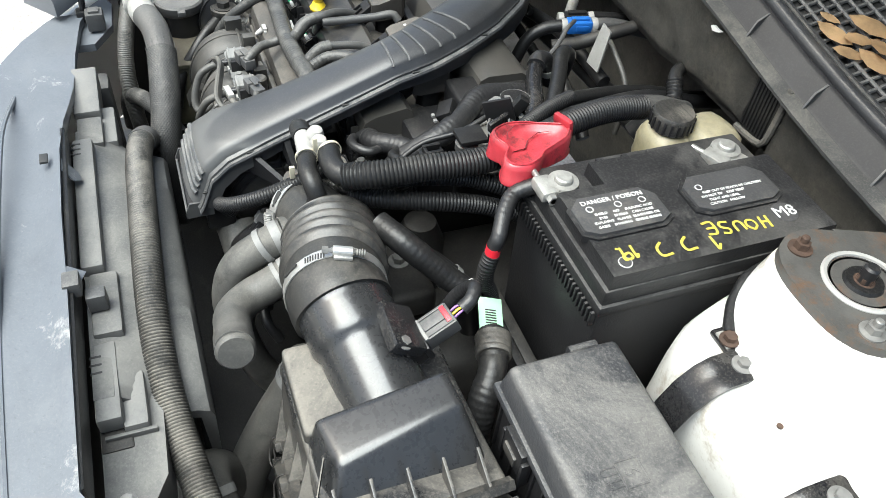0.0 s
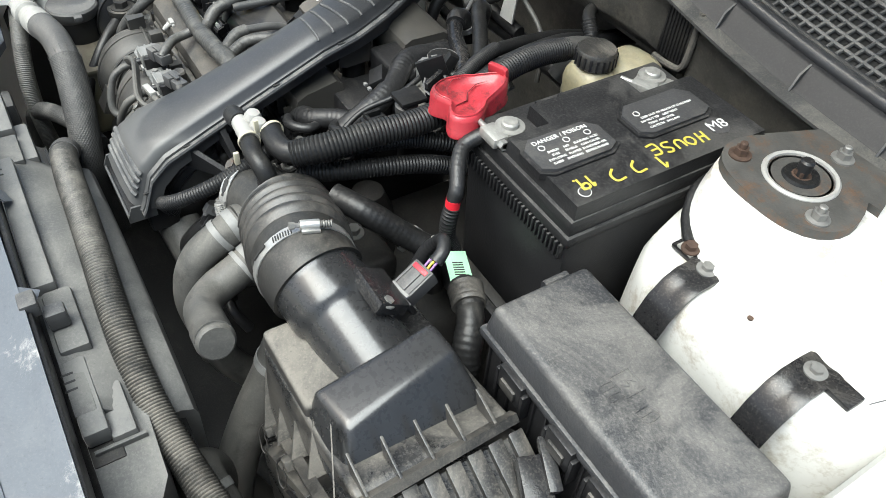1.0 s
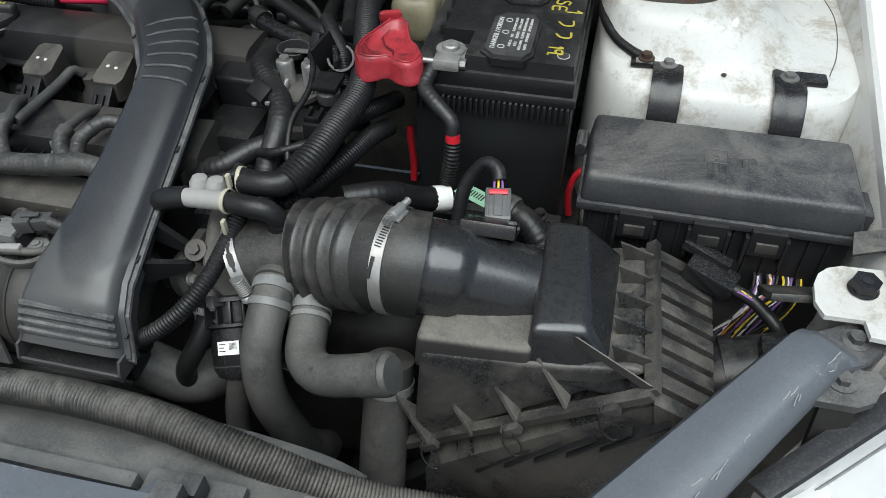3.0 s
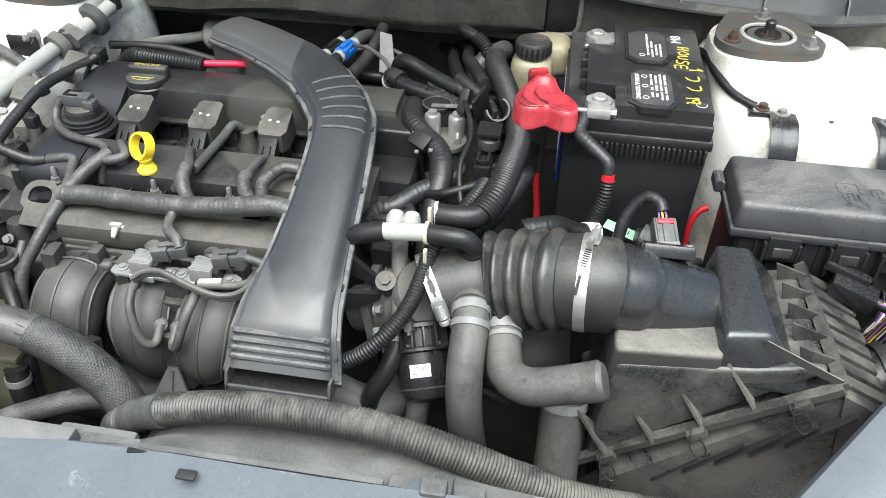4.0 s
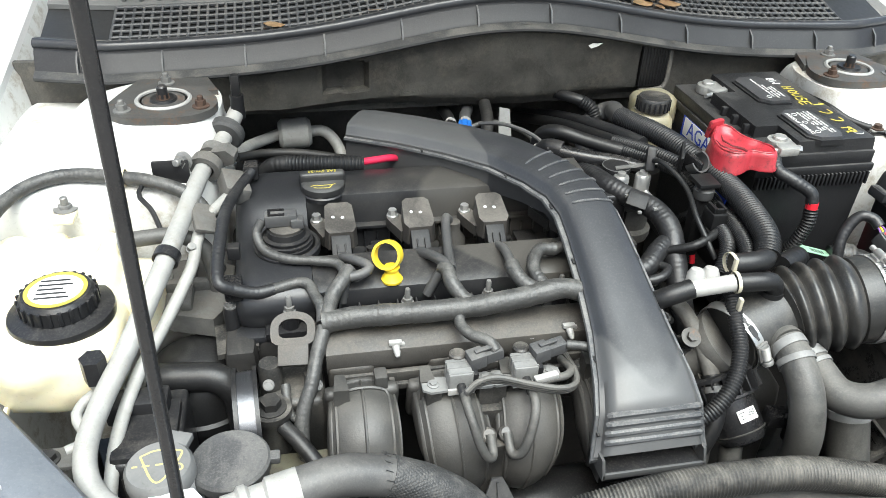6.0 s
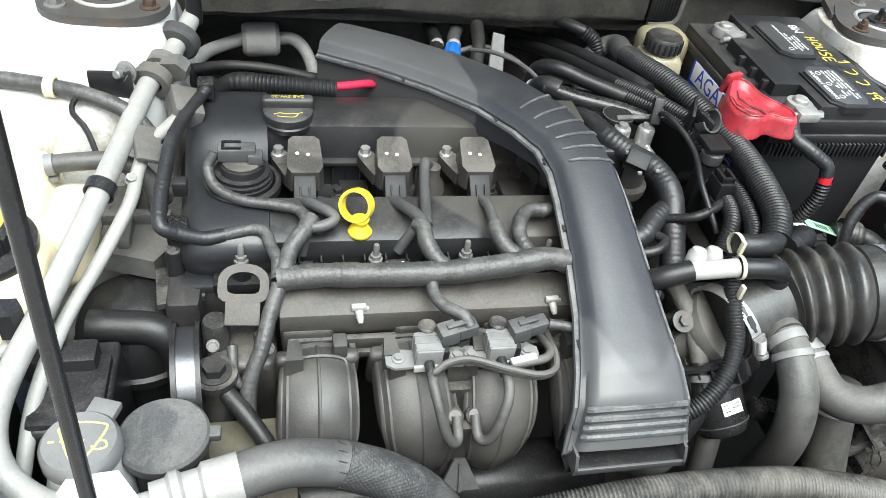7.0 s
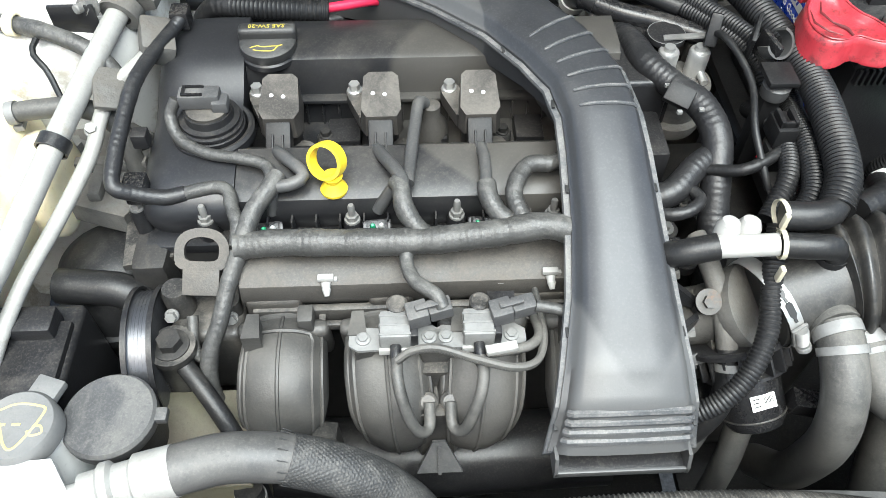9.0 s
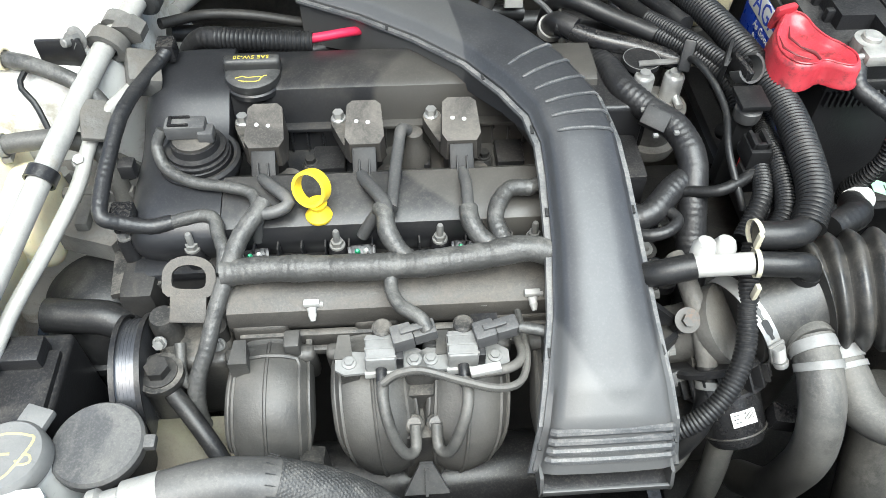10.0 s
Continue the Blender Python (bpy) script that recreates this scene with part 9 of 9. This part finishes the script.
part("hose", tube([(0.135, 0.196, 0.865), (0.128, 0.175, 0.860), (0.125, 0.150, 0.845), (0.13, 0.13, 0.81)], 0.009, 14), RUBBER, BC)
m_bk = Matrix.Translation((0.119, 0.226, 0.864)) @ pose(0, 0, 0, 0, -4, 74)
BK2 = thing("black_connector", (0.119, 0.226, 0.85), "black quick connector with pale rings beside the blue one", "connector")
part("body", put(join(box(-0.018, 0.018, -0.009, 0.009, -0.008, 0.008, 0.003), box(-0.012, 0.014, -0.004, 0.004, 0.007, 0.0115, 0.001)), m_bk), PLUG, BK2)
for q in (-1, 1):
    part("ring", put(lathe([(0, -0.004), (0.009, -0.004), (0.0095, 0), (0.009, 0.004), (0, 0.004)], axis((q * 0.022, 0, 0), (1, 0, 0)), 18), m_bk), WHITEPL, BK2, "cream ring")
part("hose", tube([(0.125, 0.250, 0.866), (0.128, 0.285, 0.862), (0.13, 0.34, 0.85)], 0.0088, 14), RUBBER, BK2)
solo("bulkhead_bracket", put(prism([(-0.012, 0.0), (0.012, -0.004), (0.009, 0.055), (-0.008, 0.060)], -0.0015, 0.0015, None, 0.0006), Matrix.Translation((0.205, 0.215, 0.84)) @ pose(0, 0, 0, 80, 0, 15)), PIPE, "bent shiny steel bracket by the bulkhead", "bracket")
solo("bulkhead_wire", tube([(0.158, 0.20, 0.885), (0.19, 0.17, 0.895), (0.225, 0.135, 0.89), (0.25, 0.09, 0.87), (0.26, 0.06, 0.85)], 0.003, 8), GREYPL, "thin grey wire looping over the hoses", "wire")
# brake fluid reservoir
BR = thing("brake_reservoir", (0.425, 0.195, 0.80), "yellowed brake fluid reservoir with black ribbed cap", "brake reservoir")
part("front_tank", blob((0.424, 0.186, 0.868), (0.030, 0.030, 0.034), 3, 0.03), BRTANK, BR)
part("rear_tank", blob((0.445, 0.226, 0.884), (0.034, 0.030, 0.028), 3, 0.05), BRTANK, BR)
BK = part("cap", lathe([(0, 0.022), (0.0225, 0.022), (0.0245, 0.019), (0.0245, 0.003), (0.022, 0.0), (0, 0.0)], pose(0.424, 0.184, 0.901), 36), DUSTY, BR, "dusty black ribbed screw cap")
for k in range(20):
    part("cap_rib", put(box(-0.0014, 0.0014, -0.001, 0.0016, 0.003, 0.018, 0.0004), pose(0.424, 0.184, 0.901) @ pose(0, 0, 0, 0, 0, 18 * k) @ pose(0, 0.0245, 0)), PLASTIC, BK)
part("cap_print", join(*[box(0.406, 0.442 - 0.006 * (k % 2), 0.172 + 0.006 * k, 0.1745 + 0.006 * k, 0.923, 0.9234, 0.0001) for k in range(5)]), DUSTY, BK)
part("cylinder", tube([(0.424, 0.15, 0.825), (0.43, 0.28, 0.83)], 0.018, 18), DARKST, BR, "dark master cylinder")
# lower hoses under the bellows
PT = thing("tagged_hose", (0.51, -0.10, 0.78), "thick black hose with white and green paper tags", "hose")
part("hose", wrapped([(0.440, -0.170, 0.852), (0.475, -0.150, 0.848), (0.500, -0.115, 0.818), (0.514, -0.095, 0.803)], 0.0135, 16, 0.04), RUBBER, PT)
part("white_tag", tube([(0.513, -0.097, 0.805), (0.528, -0.088, 0.801)], 0.0142, 18), PAPER, PT, "white paper wrap tag")
part("green_tag", put(box(-0.026, 0.034, -0.013, 0.013, 0, 0.0008, 0.0003), Matrix.Translation((0.562, -0.086, 0.806)) @ pose(0, 0, 0, -12, 10, -18)), GREEN, PT, "pale green printed tag")
for k in range(6):
    part("tag_bar", put(box(-0.012 + 0.003 * k, -0.0105 + 0.003 * k, -0.006, 0.006, 0.0008, 0.0011, 0.0001), Matrix.Translation((0.562, -0.086, 0.806)) @ pose(0, 0, 0, -12, 10, -18)), BLACKP, PT)
part("taped_tail", wrapped([(0.575, -0.090, 0.80), (0.600, -0.098, 0.802), (0.622, -0.110, 0.796), (0.640, -0.125, 0.775), (0.652, -0.132, 0.73), (0.655, -0.13, 0.66)], 0.0150, 16, 0.06), RUBBER, PT)
part("cloth_collar", wrapped([(0.582, -0.091, 0.802), (0.604, -0.100, 0.802)], 0.0185, 16, 0.1), DUSTY, PT, "dusty cloth collar")
hose("lower_hose", [(0.508, -0.265, 0.735), (0.508, -0.285, 0.69), (0.508, -0.315, 0.63), (0.512, -0.345, 0.56), (0.53, -0.37, 0.48), (0.57, -0.38, 0.40)], 0.0245, OLDRUB, "wide dusty rubber hose below the airbox", [(0.08, 0.010)], "hose", "", 24)
hose("lower_hose", [(0.600, -0.385, 0.62), (0.575, -0.392, 0.640), (0.545, -0.390, 0.625), (0.520, -0.375, 0.57), (0.505, -0.35, 0.48), (0.50, -0.33, 0.40)], 0.026, OLDRUB, "wide dusty rubber hose beside the radiator", [(0.1, 0.010)], "hose", "", 24)
hose("transmission_hose", [(0.455, -0.14, 0.82), (0.47, -0.11, 0.80), (0.485, -0.085, 0.77), (0.49, -0.07, 0.70)], 0.0125, RUBBER, "black transmission hose with bright clamp", [(0.4, 0.008)], "hose", "", 16)
GT = thing("gear_selector", (0.40, -0.12, 0.70), "dirty aluminium selector parts on the gearbox", "gearbox part")
part("lever", box(0.34, 0.46, -0.16, -0.10, 0.70, 0.74, 0.012, 3), DARKST, GT)
part("tower", lathe([(0, 0.66), (0.035, 0.66), (0.032, 0.73), (0.02, 0.76), (0, 0.765)], pose(0.36, -0.09, 0), 24), DARKST, GT)
part("bolt", bolt((0.40, -0.13, 0.74), (0, 0, 1), 0.008, 0.008), STEEL, GT)
for x, y, z in ((0.285, -0.17, 0.80), (0.30, -0.10, 0.80), (0.268, -0.145, 0.815)):
    T = thing("knock_plug", (x, y, z - 0.03), "black wiring plug on the gearbox end", "plug", "plugs on the gearbox end")
    part("body", box(x - 0.013, x + 0.013, y - 0.010, y + 0.010, z - 0.03, z + 0.012, 0.003), GLOSSY, T)
    part("collar", lathe([(0, 0), (0.012, 0), (0.012, 0.010), (0, 0.010)], pose(x + 0.02, y, z - 0.02), 16), PLASTIC, T)
    part("bolt", bolt((x + 0.02, y, z - 0.01), (0, 0, 1), 0.005, 0.005), STEEL, T)

# corrugated hose in front of the engine
FH = thing("front_loom_hose", (0.3, -0.40, 0.66), "dusty black corrugated hose across the radiator", "hose")
part("hose", ribbed([(0.035, -0.382, 0.66), (0.045, -0.386, 0.70), (0.085, -0.393, 0.738), (0.140, -0.398, 0.764), (0.200, -0.401, 0.780), (0.270, -0.403, 0.786), (0.340, -0.406, 0.784), (0.410, -0.410, 0.768), (0.470, -0.411, 0.745), (0.530, -0.407, 0.722), (0.600, -0.396, 0.704), (0.66, -0.385, 0.69)], 0.0165, 0.0036, 0.0013, 18), LOOMD, FH)
part("taped_end", taped([(0.033, -0.381, 0.64), (0.036, -0.383, 0.67), (0.045, -0.386, 0.70), (0.066, -0.390, 0.722), (0.085, -0.393, 0.738), (0.112, -0.396, 0.752)], 0.0172, 18), SLEEVE, FH, "dusty taped end")
FCp = thing("hose_clip", (0.40, -0.455, 0.76), "grey plastic hose clip on the radiator cover", "clip", "radiator clips")
part("clip", box(0.395, 0.412, -0.470, -0.450, 0.772, 0.795, 0.003), GREYPL, FCp)

# wing end on the battery side: intake pipe, plugs and lamp
RP = thing("air_inlet_pipe", (0.84, -0.24, 0.70), "dusty black air inlet pipe beside the airbox", "air pipe")
part("pipe", tube([(0.790, -0.245, 0.745), (0.830, -0.238, 0.765), (0.875, -0.228, 0.775)], 0.036, 28), PLASTIC, RP)
part("collar", band((0.828, -0.238, 0.764), (1, 0.15, 0.3), 0.0365, 0.012, 0.003), PLASTIC, RP)
part("clip", box(0.842, 0.870, -0.250, -0.225, 0.800, 0.816, 0.003), GLOSSY, RP)
CN = thing("wing_connector", (0.80, -0.16, 0.80), "black wiring connector with taped lead", "connector")
part("body", put(box(-0.024, 0.024, -0.013, 0.013, -0.010, 0.010, 0.003), Matrix.Translation((0.800, -0.162, 0.815)) @ pose(0, 0, 0, 0, 10, -22)), GLOSSY, CN)
part("sleeve", put(box(-0.030, 0.018, -0.006, 0.006, -0.004, 0.006, 0.002), Matrix.Translation((0.800, -0.148, 0.826)) @ pose(0, 0, 0, 0, 10, -22)), GLOSSY, CN)
part("lead", wrapped([(0.822, -0.172, 0.812), (0.842, -0.182, 0.808), (0.860, -0.198, 0.800), (0.872, -0.205, 0.785)], 0.0062), RUBBER, CN)
for k, m in enumerate(WIRES[:3]):
    part("wire", tube([(0.820, -0.168 - 0.003 * k, 0.813), (0.832, -0.176 - 0.003 * k, 0.816), (0.844, -0.184, 0.808)], 0.0012, 6), m, CN)
solo("foam_pad", put(box(-0.028, 0.028, -0.020, 0.020, -0.004, 0.004, 0.002), Matrix.Translation((0.872, -0.180, 0.826)) @ pose(0, 0, 0, -35, 0, 8)), DUSTY, "dark dusty foam pad at the wing end", "pad")
solo("wing_bracket", put(prism([(-0.022, -0.010), (0.018, -0.012), (0.024, 0.008), (-0.014, 0.012)], 0, 0.004, None, 0.001), Matrix.Translation((0.930, -0.143, 0.868)) @ pose(0, 0, 0, 15, -15, 12)), DUSTY, "small dusty steel bracket by the wing flange", "bracket")
HL = thing("headlight", (0.96, -0.31, 0.62), "clear headlamp with grey rim at the wing's end", "headlight")
rings = []
for t in range(12):
    u = t / 11
    a = Vector((0.838, -0.362, 0.782)).lerp(Vector((0.992, -0.238, 0.842)), u)
    d = Vector((0.62, -0.62, 0)).normalized()
    rings.append([a, a + d * 0.022 + Vector((0, 0, 0.004)), a + d * 0.065 + Vector((0, 0, -0.008)), a + d * 0.11 + Vector((0, 0, -0.05)), a + d * 0.13 + Vector((0, 0, -0.14)), a + Vector((0, 0, -0.16))])
part("lens", loft(rings), LENS, HL)
part("rim", loft([[r[0] + Vector(q) for q in ((-0.006, 0.006, -0.02), (-0.006, 0.006, 0.003), (0.0, 0.0, 0.006), (0.009, -0.009, 0.006), (0.011, -0.011, 0.002), (0.008, -0.008, -0.01))] for r in rings]), SEAL, HL, "dark grey plastic rim")
part("inner_line", sweep([r[1] + Vector((0.002, -0.002, 0.0012)) for r in rings[:-1]], 0.0012, 6), GREYW, HL, "pale edge of the lens")
part("mount", join(box(0.962, 0.976, -0.246, -0.222, 0.845, 0.858, 0.003), lathe([(0, 0), (0.007, 0), (0.007, 0.004), (0, 0.004)], pose(0.969, -0.232, 0.858), 16)), PLASTIC, HL, "black lamp mount")
HL2 = thing("headlight", (flip(0.96), -0.31, 0.62), "clear headlamp at the other wing's end", "headlight")
part("lens", loft([[Vector((flip(p.x), p.y, p.z)) for p in r] for r in rings]), LENS, HL2)
part("rim", sweep([Vector((flip(r[0].x) + 0.002, r[0].y + 0.002, r[0].z + 0.002)) for r in rings], 0.0085, 10), BLUEGREY, HL2, "grey plastic rim")

# hoses and the dark canister in the shade between engine and firewall
VC = thing("vapour_canister", (0.19, 0.05, 0.78), "black plastic canister with a hose stub behind the engine", "canister")
part("body", soft(prism([(0.142, 0.038), (0.205, 0.016), (0.238, 0.030), (0.236, 0.082), (0.160, 0.094), (0.135, 0.075)], 0.775, 0.838, None, 0.006, 3), 0.002, 60, 4), DUSTY, VC)
part("lid", prism([(0.147, 0.041), (0.204, 0.022), (0.232, 0.034), (0.230, 0.078), (0.162, 0.089), (0.141, 0.073)], 0.838, 0.844, None, 0.0025, 2), GLOSSY, VC, "smooth black lid")
part("stub", lathe([(0, -0.010), (0.011, -0.010), (0.011, 0.014), (0.0135, 0.016), (0.0135, 0.024), (0.010, 0.025), (0.010, 0.038), (0, 0.038)], axis((0.193, 0.088, 0.825), (-0.05, 1, 0.02)), 20), GREYPL, VC, "grey hose stub")
hose("canister_hose", [(0.191, 0.125, 0.826), (0.189, 0.150, 0.828), (0.192, 0.168, 0.826), (0.215, 0.172, 0.816), (0.250, 0.172, 0.804), (0.285, 0.172, 0.780)], 0.0095, RUBBER, "black elbow hose behind the engine", [(0.12, 0.009)], "hose", "", 16)
solo("heater_pipe", tube([(0.160, 0.170, 0.850), (0.172, 0.205, 0.858), (0.182, 0.240, 0.872), (0.186, 0.282, 0.882)], 0.0095, 16), DARKST, "dark metal heater pipe into the firewall", "pipe")
solo("vacuum_line", tube([(0.152, 0.236, 0.862), (0.185, 0.242, 0.868), (0.218, 0.240, 0.860), (0.250, 0.240, 0.842), (0.268, 0.238, 0.815), (0.275, 0.23, 0.77)], 0.0038, 10), OLDRUB, "thin grey line behind the engine", "hose")
RH = thing("brake_line_hose", (0.33, 0.26, 0.88), "black hose with ribbed end beside the brake reservoir", "hose")
part("hose", tube([(0.300, 0.300, 0.888), (0.312, 0.272, 0.894), (0.326, 0.256, 0.894), (0.345, 0.246, 0.888), (0.358, 0.235, 0.868), (0.36, 0.22, 0.83)], 0.0085, 14), RUBBER, RH)
part("ribbed_end", ribbed([(0.334, 0.250, 0.893), (0.350, 0.243, 0.883), (0.357, 0.236, 0.870)], 0.0105, 0.0045), LOOM, RH)
